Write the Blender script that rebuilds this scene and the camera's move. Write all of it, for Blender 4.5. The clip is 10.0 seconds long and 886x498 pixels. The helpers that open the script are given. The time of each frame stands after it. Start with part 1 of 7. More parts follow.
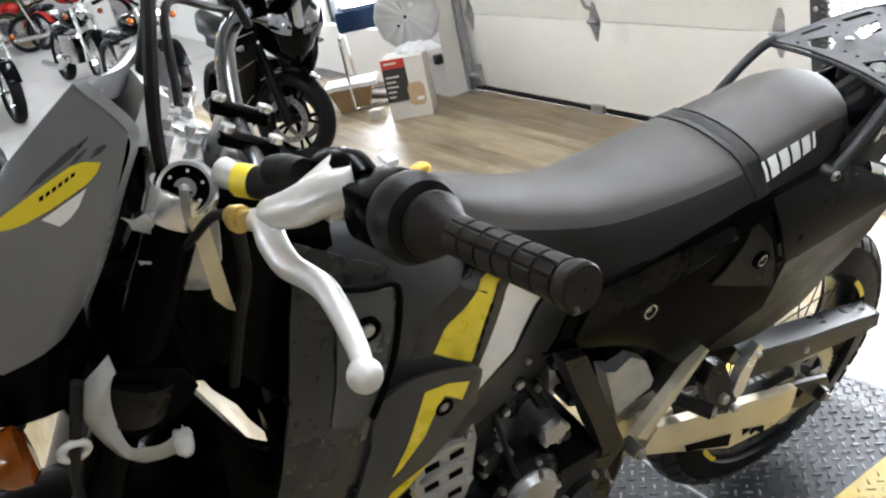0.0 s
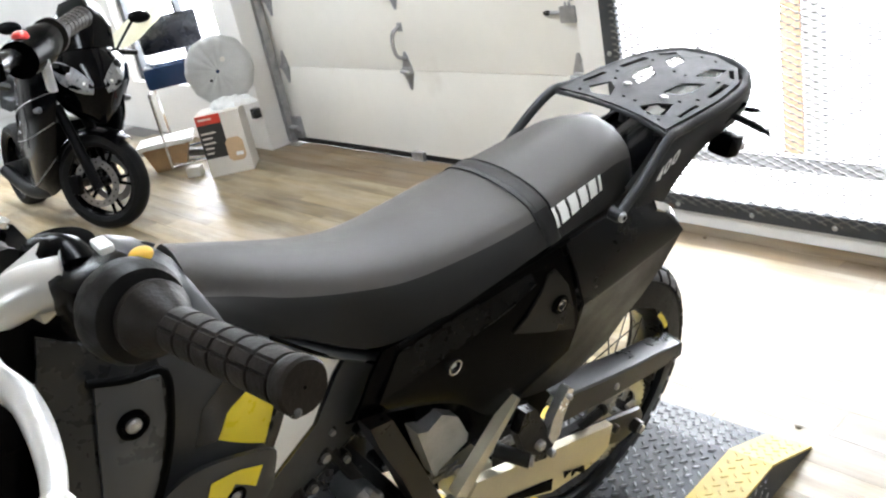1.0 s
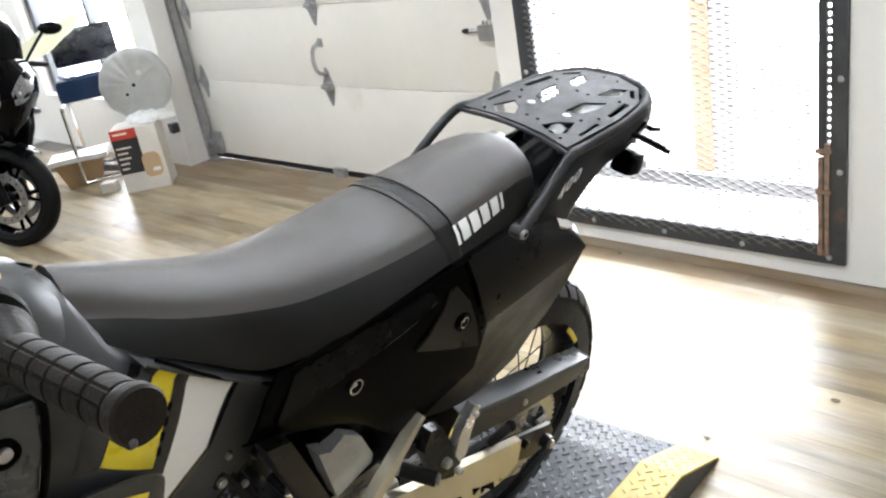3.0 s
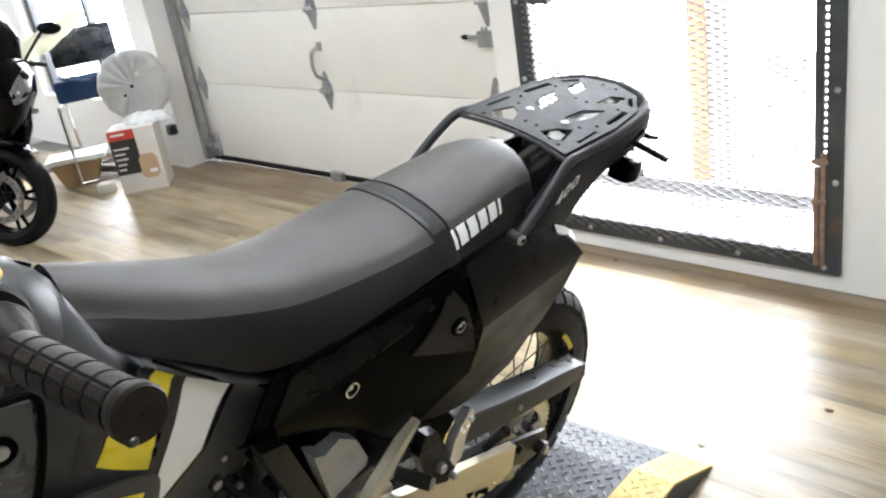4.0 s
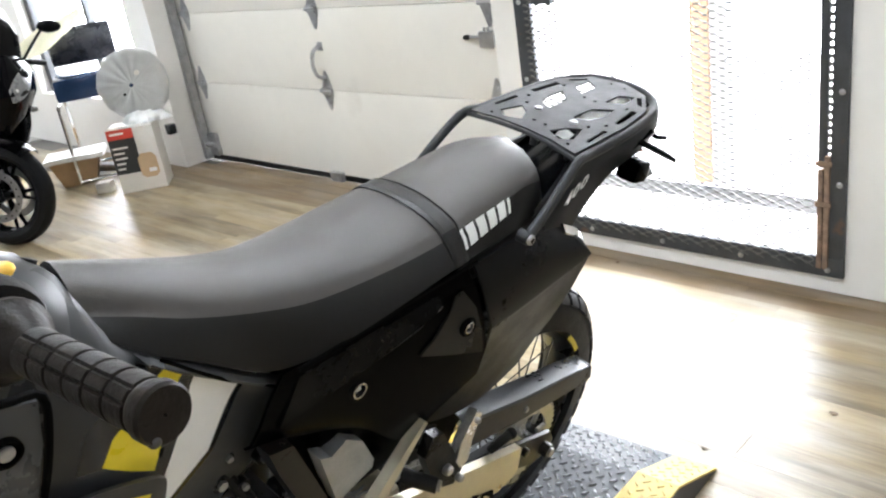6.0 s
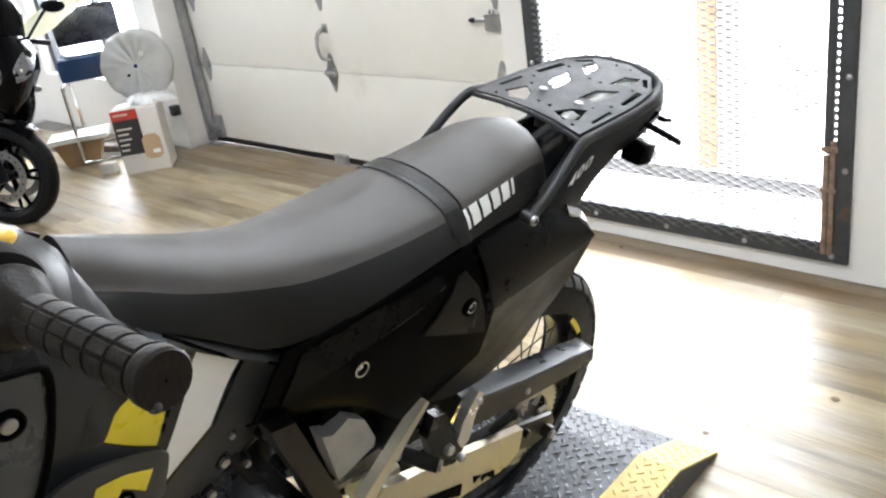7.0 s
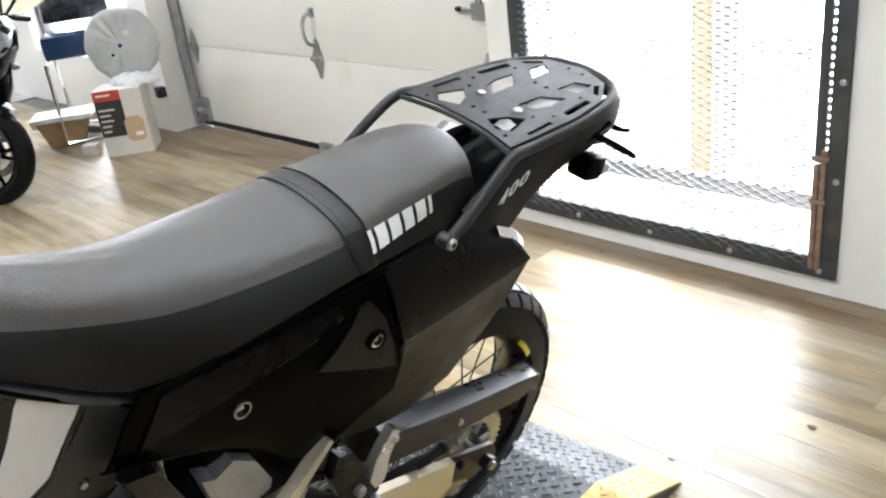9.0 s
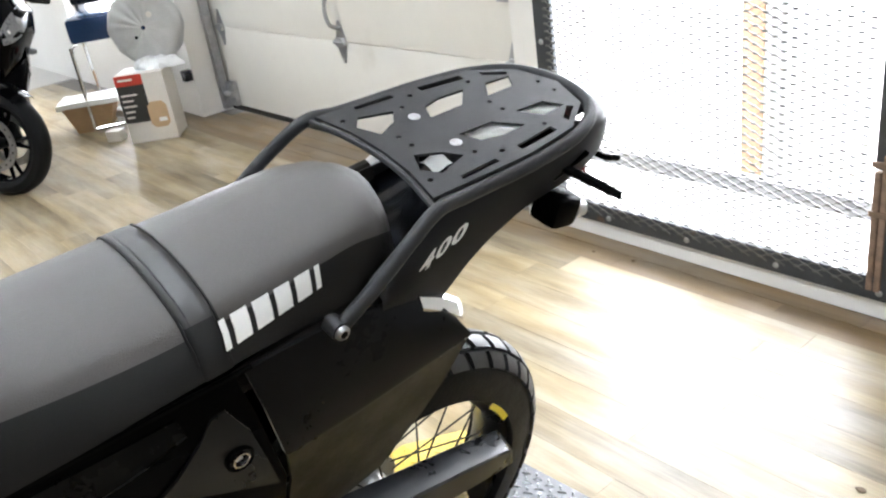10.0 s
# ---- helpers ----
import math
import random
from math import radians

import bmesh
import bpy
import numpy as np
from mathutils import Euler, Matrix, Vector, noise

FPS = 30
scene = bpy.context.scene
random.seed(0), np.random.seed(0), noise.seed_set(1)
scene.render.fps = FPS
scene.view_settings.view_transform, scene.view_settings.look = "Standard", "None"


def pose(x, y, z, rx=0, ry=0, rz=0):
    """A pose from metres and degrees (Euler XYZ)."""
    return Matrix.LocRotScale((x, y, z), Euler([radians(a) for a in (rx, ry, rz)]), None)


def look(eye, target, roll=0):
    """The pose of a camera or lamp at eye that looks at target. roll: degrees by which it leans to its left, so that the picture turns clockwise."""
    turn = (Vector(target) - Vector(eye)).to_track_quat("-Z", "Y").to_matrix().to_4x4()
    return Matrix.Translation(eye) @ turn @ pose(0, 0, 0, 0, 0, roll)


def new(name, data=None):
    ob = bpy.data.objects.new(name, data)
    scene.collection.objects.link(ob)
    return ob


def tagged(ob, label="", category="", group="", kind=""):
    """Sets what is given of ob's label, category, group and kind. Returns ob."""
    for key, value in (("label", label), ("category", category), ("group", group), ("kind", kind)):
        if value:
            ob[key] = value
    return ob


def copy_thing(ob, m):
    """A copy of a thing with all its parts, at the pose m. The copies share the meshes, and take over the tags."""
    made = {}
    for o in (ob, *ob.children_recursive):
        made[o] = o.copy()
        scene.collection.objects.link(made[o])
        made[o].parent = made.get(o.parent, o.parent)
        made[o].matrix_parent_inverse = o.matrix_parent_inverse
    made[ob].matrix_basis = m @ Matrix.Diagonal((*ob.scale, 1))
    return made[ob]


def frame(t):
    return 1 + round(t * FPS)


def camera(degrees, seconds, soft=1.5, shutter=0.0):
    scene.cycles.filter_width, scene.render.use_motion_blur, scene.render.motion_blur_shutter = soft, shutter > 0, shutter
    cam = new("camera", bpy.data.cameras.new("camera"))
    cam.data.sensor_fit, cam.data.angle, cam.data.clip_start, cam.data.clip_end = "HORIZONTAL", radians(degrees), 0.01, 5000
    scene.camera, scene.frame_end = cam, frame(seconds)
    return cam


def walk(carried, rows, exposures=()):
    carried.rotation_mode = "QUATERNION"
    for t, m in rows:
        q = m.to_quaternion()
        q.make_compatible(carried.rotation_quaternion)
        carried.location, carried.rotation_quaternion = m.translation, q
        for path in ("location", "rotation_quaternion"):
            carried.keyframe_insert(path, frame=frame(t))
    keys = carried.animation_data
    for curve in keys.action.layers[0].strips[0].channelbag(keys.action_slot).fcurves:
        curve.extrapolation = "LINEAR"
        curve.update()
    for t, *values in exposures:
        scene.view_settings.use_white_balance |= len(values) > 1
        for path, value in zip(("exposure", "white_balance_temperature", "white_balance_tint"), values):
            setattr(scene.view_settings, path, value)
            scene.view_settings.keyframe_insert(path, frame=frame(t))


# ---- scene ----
cam = camera(54.5, 10.0, soft=2.2)
PATH = [
    (0, (0.087, 0.233, 1.561), (-1.57, 1.018, 0.763), -12.6),
    (0.2, (0.076, 0.269, 1.561), (-1.532, 1.149, 0.762), -13.6),
    (0.5, (0.07, 0.297, 1.553), (-1.463, 1.317, 0.773), -12.9),
    (0.7, (0.067, 0.309, 1.546), (-1.435, 1.379, 0.773), -12.4),
    (1, (0.078, 0.319, 1.546), (-1.389, 1.437, 0.773), -12.1),
    (1.5, (0.092, 0.335, 1.544), (-1.31, 1.527, 0.76), -11.6),
    (2, (0.099, 0.34, 1.545), (-1.296, 1.537, 0.757), -11.5),
    (2.5, (0.106, 0.347, 1.546), (-1.255, 1.589, 0.768), -10.6),
    (2.7, (0.101, 0.353, 1.539), (-1.258, 1.598, 0.763), -10.5),
    (3.8, (0.102, 0.349, 1.539), (-1.256, 1.609, 0.784), -9.7),
    (4, (0.102, 0.348, 1.54), (-1.253, 1.608, 0.78), -9.5),
    (4.5, (0.096, 0.349, 1.54), (-1.258, 1.619, 0.796), -9.2),
    (5, (0.087, 0.355, 1.537), (-1.252, 1.634, 0.78), -9.4),
    (5.5, (0.08, 0.349, 1.536), (-1.267, 1.621, 0.783), -9.2),
    (5.7, (0.08, 0.347, 1.536), (-1.267, 1.62, 0.785), -9.2),
    (6.8, (0.078, 0.34, 1.526), (-1.284, 1.573, 0.736), -8.8),
    (7, (0.08, 0.343, 1.526), (-1.27, 1.59, 0.738), -8.8),
    (7.5, (0.086, 0.345, 1.522), (-1.233, 1.616, 0.718), -9.1),
    (8, (0.082, 0.323, 1.527), (-1.249, 1.588, 0.731), -8.2),
    (8.3, (0.072, 0.322, 1.522), (-1.231, 1.602, 0.706), -9.4),
    (8.5, (0.062, 0.338, 1.51), (-1.158, 1.639, 0.604), -10.0),
    (8.7, (0.059, 0.403, 1.491), (-1.16, 1.689, 0.564), -10.9),
    (8.8, (0.058, 0.449, 1.491), (-1.209, 1.708, 0.59), -9.5),
    (9, (0.069, 0.552, 1.499), (-1.288, 1.774, 0.684), -7.3),
    (9.2, (0.078, 0.633, 1.501), (-1.324, 1.793, 0.67), -7.7),
    (9.4, (0.084, 0.689, 1.501), (-1.347, 1.816, 0.676), -8.6),
    (9.5, (0.076, 0.72, 1.498), (-1.347, 1.843, 0.652), -8.8),
    (9.7, (0.045, 0.789, 1.468), (-1.345, 1.897, 0.551), -9.8),
    (9.8, (0.015, 0.827, 1.461), (-1.388, 1.92, 0.546), -10.2),
    (10, (-0.043, 0.908, 1.461), (-1.483, 2.004, 0.61), -8.6),
]
walk(cam, [(t, look(eye, target, roll)) for t, eye, target, roll in PATH])

# ---- world, daylight and exposure ----
scene.view_settings.exposure = 0.12
world = bpy.data.worlds.new("world")
scene.world = world
world.use_nodes = True
wnt = world.node_tree
sky = wnt.nodes.new("ShaderNodeTexSky")
sky.sky_type, sky.sun_disc = "NISHITA", False
sky.sun_elevation, sky.sun_rotation = radians(42), radians(20)
wnt.links.new(sky.outputs[0], wnt.nodes["Background"].inputs[0])
wnt.nodes["Background"].inputs[1].default_value = 0.12

sun = new("sun", bpy.data.lights.new("sun", "SUN"))
sun.data.energy, sun.data.angle, sun.data.color = 1.2, radians(12), (1.0, 0.95, 0.88)
sun.matrix_world = look((0, 20, 18), (0, 0, 0))


# ---- materials ----
def mat(name, color, rough=0.5, metal=0.0, var=0.15, scale=8.0, bump=0.0, bscale=60.0, rvar=0.1, coat=0.0, emit=0.0, spec=0.5, rand=0.0, island=0.0, stain=None, ior=1.5):
    """A surface with two scales of colour variation, uneven gloss and fine relief."""
    m = bpy.data.materials.new(name)
    m.use_nodes = True
    nt = m.node_tree
    N, Lk = nt.nodes, nt.links
    b = N["Principled BSDF"]
    b.inputs["Metallic"].default_value = metal
    b.inputs["Specular IOR Level"].default_value = spec
    b.inputs["Coat Weight"].default_value = coat
    b.inputs["IOR"].default_value = ior
    b.inputs["Coat Roughness"].default_value = 0.08
    co = N.new("ShaderNodeTexCoord")
    n1 = N.new("ShaderNodeTexNoise")
    n1.inputs["Scale"].default_value, n1.inputs["Detail"].default_value = scale, 6
    n2 = N.new("ShaderNodeTexNoise")
    n2.inputs["Scale"].default_value, n2.inputs["Detail"].default_value = scale * 9, 3
    Lk.new(co.outputs["Object"], n1.inputs["Vector"])
    Lk.new(co.outputs["Object"], n2.inputs["Vector"])
    add = N.new("ShaderNodeMath")
    add.operation = "MULTIPLY_ADD"
    add.inputs[1].default_value = 0.35
    Lk.new(n2.outputs[0], add.inputs[0])
    Lk.new(n1.outputs[0], add.inputs[2])
    ramp = N.new("ShaderNodeMapRange")
    ramp.inputs["From Min"].default_value, ramp.inputs["From Max"].default_value = 0.4, 0.95
    ramp.inputs["To Min"].default_value, ramp.inputs["To Max"].default_value = 1 - var, 1 + var
    Lk.new(add.outputs[0], ramp.inputs[0])
    last = ramp.outputs[0]
    for amount, kind in ((rand, "ShaderNodeObjectInfo"), (island, "ShaderNodeNewGeometry")):
        if amount:
            info = N.new(kind)
            r2 = N.new("ShaderNodeMapRange")
            r2.inputs["To Min"].default_value, r2.inputs["To Max"].default_value = 1 - amount, 1 + amount
            Lk.new(info.outputs["Random" if rand and kind == "ShaderNodeObjectInfo" else "Random Per Island"], r2.inputs[0])
            mu = N.new("ShaderNodeMath")
            mu.operation = "MULTIPLY"
            Lk.new(last, mu.inputs[0])
            Lk.new(r2.outputs[0], mu.inputs[1])
            last = mu.outputs[0]
    vm = N.new("ShaderNodeVectorMath")
    vm.operation = "SCALE"
    vm.inputs[0].default_value = color
    Lk.new(last, vm.inputs["Scale"])
    colour = vm.outputs[0]
    if stain:
        n3 = N.new("ShaderNodeTexNoise")
        n3.inputs["Scale"].default_value, n3.inputs["Detail"].default_value = stain[1], 8
        Lk.new(co.outputs["Object"], n3.inputs["Vector"])
        r3 = N.new("ShaderNodeMapRange")
        r3.inputs["From Min"].default_value, r3.inputs["From Max"].default_value = stain[2], stain[2] + 0.12
        Lk.new(n3.outputs[0], r3.inputs[0])
        mx = N.new("ShaderNodeMix")
        mx.data_type = "RGBA"
        mx.inputs[7].default_value = (*stain[0], 1)
        Lk.new(r3.outputs[0], mx.inputs[0])
        Lk.new(colour, mx.inputs[6])
        colour = mx.outputs[2]
    Lk.new(colour, b.inputs["Base Color"])
    rr = N.new("ShaderNodeMapRange")
    rr.inputs["From Min"].default_value, rr.inputs["From Max"].default_value = 0.35, 0.95
    rr.inputs["To Min"].default_value, rr.inputs["To Max"].default_value = max(0.02, rough - rvar), min(1, rough + rvar)
    Lk.new(add.outputs[0], rr.inputs[0])
    Lk.new(rr.outputs[0], b.inputs["Roughness"])
    if bump:
        n4 = N.new("ShaderNodeTexNoise")
        n4.inputs["Scale"].default_value, n4.inputs["Detail"].default_value = bscale, 4
        Lk.new(co.outputs["Object"], n4.inputs["Vector"])
        bp = N.new("ShaderNodeBump")
        bp.inputs["Strength"].default_value, bp.inputs["Distance"].default_value = bump, 0.002
        Lk.new(n4.outputs[0], bp.inputs["Height"])
        Lk.new(bp.outputs[0], b.inputs["Normal"])
    if emit:
        b.inputs["Emission Color"].default_value = (*color, 1)
        b.inputs["Emission Strength"].default_value = emit
    return m


def glass_mat(name, color, rough=0.02):
    m = bpy.data.materials.new(name)
    m.use_nodes = True
    b = m.node_tree.nodes["Principled BSDF"]
    b.inputs["Base Color"].default_value = (*color, 1)
    b.inputs["Transmission Weight"].default_value = 1.0
    b.inputs["Roughness"].default_value = rough
    b.inputs["IOR"].default_value = 1.35
    return m


def wood_mat(name, dark, light, rough, amount):
    """Laminate boards: one tone a board, with grain drawn out along the board."""
    m = bpy.data.materials.new(name)
    m.use_nodes = True
    nt = m.node_tree
    N, Lk = nt.nodes, nt.links
    b = N["Principled BSDF"]
    geo = N.new("ShaderNodeNewGeometry")
    info = N.new("ShaderNodeObjectInfo")
    mp = N.new("ShaderNodeMapping")
    mp.inputs["Scale"].default_value = (1.3, 15.0, 1.0)
    Lk.new(geo.outputs["Position"], mp.inputs[0])
    n1 = N.new("ShaderNodeTexNoise")
    n1.noise_dimensions = "4D"
    n1.inputs["Scale"].default_value, n1.inputs["Detail"].default_value = 1.0, 7
    Lk.new(mp.outputs[0], n1.inputs["Vector"])
    s = N.new("ShaderNodeMath")
    s.operation = "MULTIPLY_ADD"
    s.inputs[1].default_value = 40
    Lk.new(info.outputs["Random"], s.inputs[0])
    sc = N.new("ShaderNodeMath")
    sc.operation = "MULTIPLY"
    sc.inputs[1].default_value = 40
    Lk.new(geo.outputs["Random Per Island"], sc.inputs[0])
    Lk.new(sc.outputs[0], s.inputs[2])
    Lk.new(s.outputs[0], n1.inputs["W"])
    mp2 = N.new("ShaderNodeMapping")
    mp2.inputs["Scale"].default_value = (9.0, 150.0, 1.0)
    Lk.new(geo.outputs["Position"], mp2.inputs[0])
    n2 = N.new("ShaderNodeTexNoise")
    n2.inputs["Scale"].default_value, n2.inputs["Detail"].default_value = 1.0, 3
    Lk.new(mp2.outputs[0], n2.inputs["Vector"])
    mixf = N.new("ShaderNodeMath")
    mixf.operation = "MULTIPLY_ADD"
    mixf.inputs[1].default_value = 0.35
    Lk.new(n2.outputs[0], mixf.inputs[0])
    Lk.new(n1.outputs[0], mixf.inputs[2])
    tone = N.new("ShaderNodeMath")
    tone.operation = "MULTIPLY_ADD"
    tone.inputs[1].default_value = amount
    wrap = N.new("ShaderNodeMath")
    wrap.operation = "FRACT"
    Lk.new(s.outputs[0], wrap.inputs[0])
    Lk.new(wrap.outputs[0], tone.inputs[0])
    Lk.new(mixf.outputs[0], tone.inputs[2])
    ramp = N.new("ShaderNodeValToRGB")
    ramp.color_ramp.elements[0].position, ramp.color_ramp.elements[1].position = 0.38, 1.02
    ramp.color_ramp.elements[0].color, ramp.color_ramp.elements[1].color = (*dark, 1), (*light, 1)
    mp4 = N.new("ShaderNodeMapping")
    mp4.inputs["Scale"].default_value = (2.6, 9.0, 1.0)
    Lk.new(geo.outputs["Position"], mp4.inputs[0])
    n4 = N.new("ShaderNodeTexNoise")
    n4.inputs["Scale"].default_value, n4.inputs["Detail"].default_value = 1.0, 5
    Lk.new(mp4.outputs[0], n4.inputs["Vector"])
    cloud = N.new("ShaderNodeMath")
    cloud.operation = "MULTIPLY_ADD"
    cloud.inputs[1].default_value = 0.55
    shift = N.new("ShaderNodeMath")
    shift.operation = "SUBTRACT"
    shift.inputs[1].default_value = 0.275
    Lk.new(tone.outputs[0], shift.inputs[0])
    Lk.new(n4.outputs[0], cloud.inputs[0])
    Lk.new(shift.outputs[0], cloud.inputs[2])
    Lk.new(cloud.outputs[0], ramp.inputs[0])
    grey = N.new("ShaderNodeHueSaturation")
    pale = N.new("ShaderNodeMapRange")
    pale.inputs["From Min"].default_value, pale.inputs["From Max"].default_value = 0.35, 0.65
    pale.inputs["To Min"].default_value, pale.inputs["To Max"].default_value = 1.25, 0.82
    Lk.new(n4.outputs[0], pale.inputs[0])
    Lk.new(pale.outputs[0], grey.inputs["Saturation"])
    Lk.new(ramp.outputs[0], grey.inputs["Color"])
    Lk.new(grey.outputs[0], b.inputs["Base Color"])
    b.inputs["IOR"].default_value = 1.68
    n3 = N.new("ShaderNodeTexNoise")
    n3.inputs["Scale"].default_value, n3.inputs["Detail"].default_value = 2.0, 1
    Lk.new(geo.outputs["Position"], n3.inputs["Vector"])
    rr = N.new("ShaderNodeMapRange")
    rr.inputs["To Min"].default_value, rr.inputs["To Max"].default_value = rough - 0.07, rough + 0.08
    Lk.new(n3.outputs[0], rr.inputs[0])
    Lk.new(rr.outputs[0], b.inputs["Roughness"])
    bp = N.new("ShaderNodeBump")
    bp.inputs["Strength"].default_value, bp.inputs["Distance"].default_value = 0.03, 0.001
    Lk.new(n2.outputs[0], bp.inputs["Height"])
    Lk.new(bp.outputs[0], b.inputs["Normal"])
    return m


M_FLOOR = wood_mat("laminate", (0.066, 0.045, 0.019), (0.40, 0.322, 0.205), 0.40, 0.26)
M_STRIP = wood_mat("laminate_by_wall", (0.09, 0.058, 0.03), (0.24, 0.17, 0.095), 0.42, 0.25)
M_CONC = mat("screed", (0.16, 0.15, 0.14), 0.8, bump=0.3)
M_WALL = mat("wall_paint", (0.80, 0.78, 0.75), 0.6, var=0.04, scale=2, bump=0.05, bscale=120, stain=((0.62, 0.57, 0.5), 1.4, 0.68))
# for walls out of view, dark to keep reflections in the black panels low
M_DARKWALL = mat("unseen_wall_dark", (0.10, 0.10, 0.105), 0.6, var=0.06, scale=2)
M_CEIL = mat("ceiling_paint", (0.78, 0.77, 0.75), 0.8, var=0.04, scale=2)
M_DOOR = mat("door_paint", (0.80, 0.77, 0.71), 0.42, var=0.04, scale=1.5, bump=0.06, bscale=200, stain=((0.6, 0.55, 0.47), 1.1, 0.68))
M_GALV = mat("galvanised", (0.45, 0.45, 0.46), 0.42, 0.9, var=0.25, scale=20, bump=0.1)
M_DKIRON = mat("painted_iron", (0.050, 0.054, 0.060), 0.45, 0.2, var=0.3, scale=12, bump=0.15, stain=((0.16, 0.085, 0.04), 9, 0.66))
M_RUST = mat("rusty_iron", (0.23, 0.155, 0.11), 0.7, 0.1, var=0.45, scale=30, bump=0.3)
M_MESH = mat("expanded_metal", (0.15, 0.15, 0.145), 0.5, 0.4, var=0.3, scale=30)
M_PLATE = mat("tread_plate", (0.066, 0.069, 0.075), 0.42, 0.45, var=0.3, scale=5, bump=0.08, bscale=90, stain=((0.06, 0.055, 0.05), 4, 0.6))
M_YEL = mat("yellow_paint", (0.64, 0.47, 0.10), 0.45, 0.0, var=0.2, scale=9, bump=0.12, stain=((0.30, 0.23, 0.10), 11, 0.64))
M_BACK = mat("daylight_haze", (0.90, 0.935, 1.0), 1.0, emit=23.5, var=0.0)
M_PAVE = mat("outside_paving", (0.55, 0.54, 0.52), 0.8)
M_ORANGE = mat("orange_post", (0.31, 0.19, 0.115), 0.6)
M_POLE = mat("weathered_post", (0.33, 0.33, 0.335), 0.6)
M_LAMP = mat("lamp_diffuser", (0.84, 0.915, 1.0), 0.6, emit=54.0, var=0.0)
M_LAMPBODY = mat("lamp_body", (0.75, 0.75, 0.74), 0.5)

# one vinyl in two tones: the shade on the sides is put in the colour
M_SEAT = mat("seat_vinyl_lit", (0.0525, 0.0462, 0.0420), 0.42, var=0.16, scale=14, bump=0.6, bscale=700, ior=1.6)
M_SEATS = mat("seat_vinyl_shaded", (0.0088, 0.0081, 0.0077), 0.45, var=0.12, scale=14, bump=0.4, bscale=700, ior=1.4, spec=0.4)
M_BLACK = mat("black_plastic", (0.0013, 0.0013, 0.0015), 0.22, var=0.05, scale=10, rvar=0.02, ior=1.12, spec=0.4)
# black plastic with the floor's brown reflection painted in as mottling
M_UNDER = mat("floor_reflection_plastic", (0.0045, 0.0038, 0.0033), 0.42, var=0.5, scale=18, rvar=0.1, ior=1.32, spec=0.4, stain=((0.018, 0.0135, 0.010), 9, 0.54))
M_FEND = mat("satin_fender_plastic", (0.017, 0.017, 0.0182), 0.38, var=0.08, scale=10, rvar=0.03, ior=1.42)
M_GLOSSBLK = mat("gloss_black", (0.008, 0.009, 0.012), 0.14, var=0.2, scale=6, rvar=0.05)
M_RUB = mat("rubber", (0.0075, 0.0068, 0.0062), 0.5, var=0.25, scale=25, bump=0.3, bscale=200, spec=0.22)
M_TYRE = mat("tyre", (0.0042, 0.0042, 0.0046), 0.5, var=0.25, scale=20, bump=0.25, bscale=150, spec=0.16)
# paler copy of the tyre rubber: the blocks' grey reflection is in the colour
M_TREAD = mat("tread_rubber_sheen", (0.014, 0.014, 0.0148), 0.42, var=0.25, scale=20, bump=0.2, bscale=150, spec=0.5)
M_GREY = mat("grey_plastic", (0.17, 0.171, 0.175), 0.30, var=0.06, scale=5, rvar=0.03)
M_DKGREY = mat("dark_grey_plastic", (0.034, 0.0345, 0.036), 0.40, var=0.08, scale=8)
M_YDEC = mat("yellow_decal", (0.78, 0.62, 0.03), 0.3, var=0.05, scale=6)
M_WDEC = mat("silver_decal", (0.85, 0.845, 0.83), 0.35, var=0.05, scale=6)
M_LOGO = mat("pale_print", (0.85, 0.845, 0.835), 0.5, var=0.06, scale=20)
M_ALU = mat("aluminium", (0.86, 0.85, 0.83), 0.22, 0.75, var=0.1, scale=12, bump=0.015, bscale=200)
M_GOLDALU = mat("swingarm_aluminium", (0.72, 0.66, 0.52), 0.36, 0.75, var=0.1, scale=7, bump=0.06, bscale=200)
M_CHROME = mat("chrome", (0.75, 0.75, 0.76), 0.1, 1.0, var=0.05, scale=20, rvar=0.05)
M_STEEL = mat("steel", (0.42, 0.42, 0.43), 0.35, 1.0, var=0.2, scale=40)
M_FRAME = mat("frame_paint", (0.0095, 0.0078, 0.0066), 0.35, 0.3, var=0.15, scale=10)
M_TEXT = mat("powder_coat", (0.021, 0.021, 0.0225), 0.52, 0.0, var=0.15, scale=30, bump=0.25, bscale=700, spec=0.3)
M_GUARD = mat("chain_guard_plastic", (0.0075, 0.0092, 0.0125), 0.30, var=0.15, scale=8, bump=0.08, bscale=300)
M_ENG = mat("engine_black", (0.0032, 0.0032, 0.0036), 0.30, 0.0, var=0.3, scale=15, bump=0.2, spec=0.2)
M_CAST = mat("cast_alloy", (0.42, 0.42, 0.42), 0.36, 0.75, var=0.2, scale=25, bump=0.25, bscale=180)
M_BRASS = mat("yellow_passivated", (0.62, 0.46, 0.16), 0.35, 0.8, var=0.1, scale=30)
M_BRASS2 = mat("orange_yellow_plastic", (0.85, 0.5, 0.06), 0.4, var=0.05)
M_GRIP = mat("grip_rubber", (0.0135, 0.0102, 0.0080), 0.5, var=0.25, scale=40, bump=0.3, bscale=300, spec=0.2)
M_TAIL = mat("tail_plastic", (0.006, 0.006, 0.0066), 0.28, var=0.06, scale=10, rvar=0.02, ior=1.22)
M_WING = mat("wing_plastic", (0.019, 0.0194, 0.0205), 0.27, var=0.08, scale=8, spec=0.5)
M_INSET = mat("inset_plastic", (0.050, 0.052, 0.056), 0.3, var=0.08, scale=8)
M_LEVER = mat("satin_alloy", (0.68, 0.67, 0.655), 0.36, 0.55, var=0.06, scale=12)
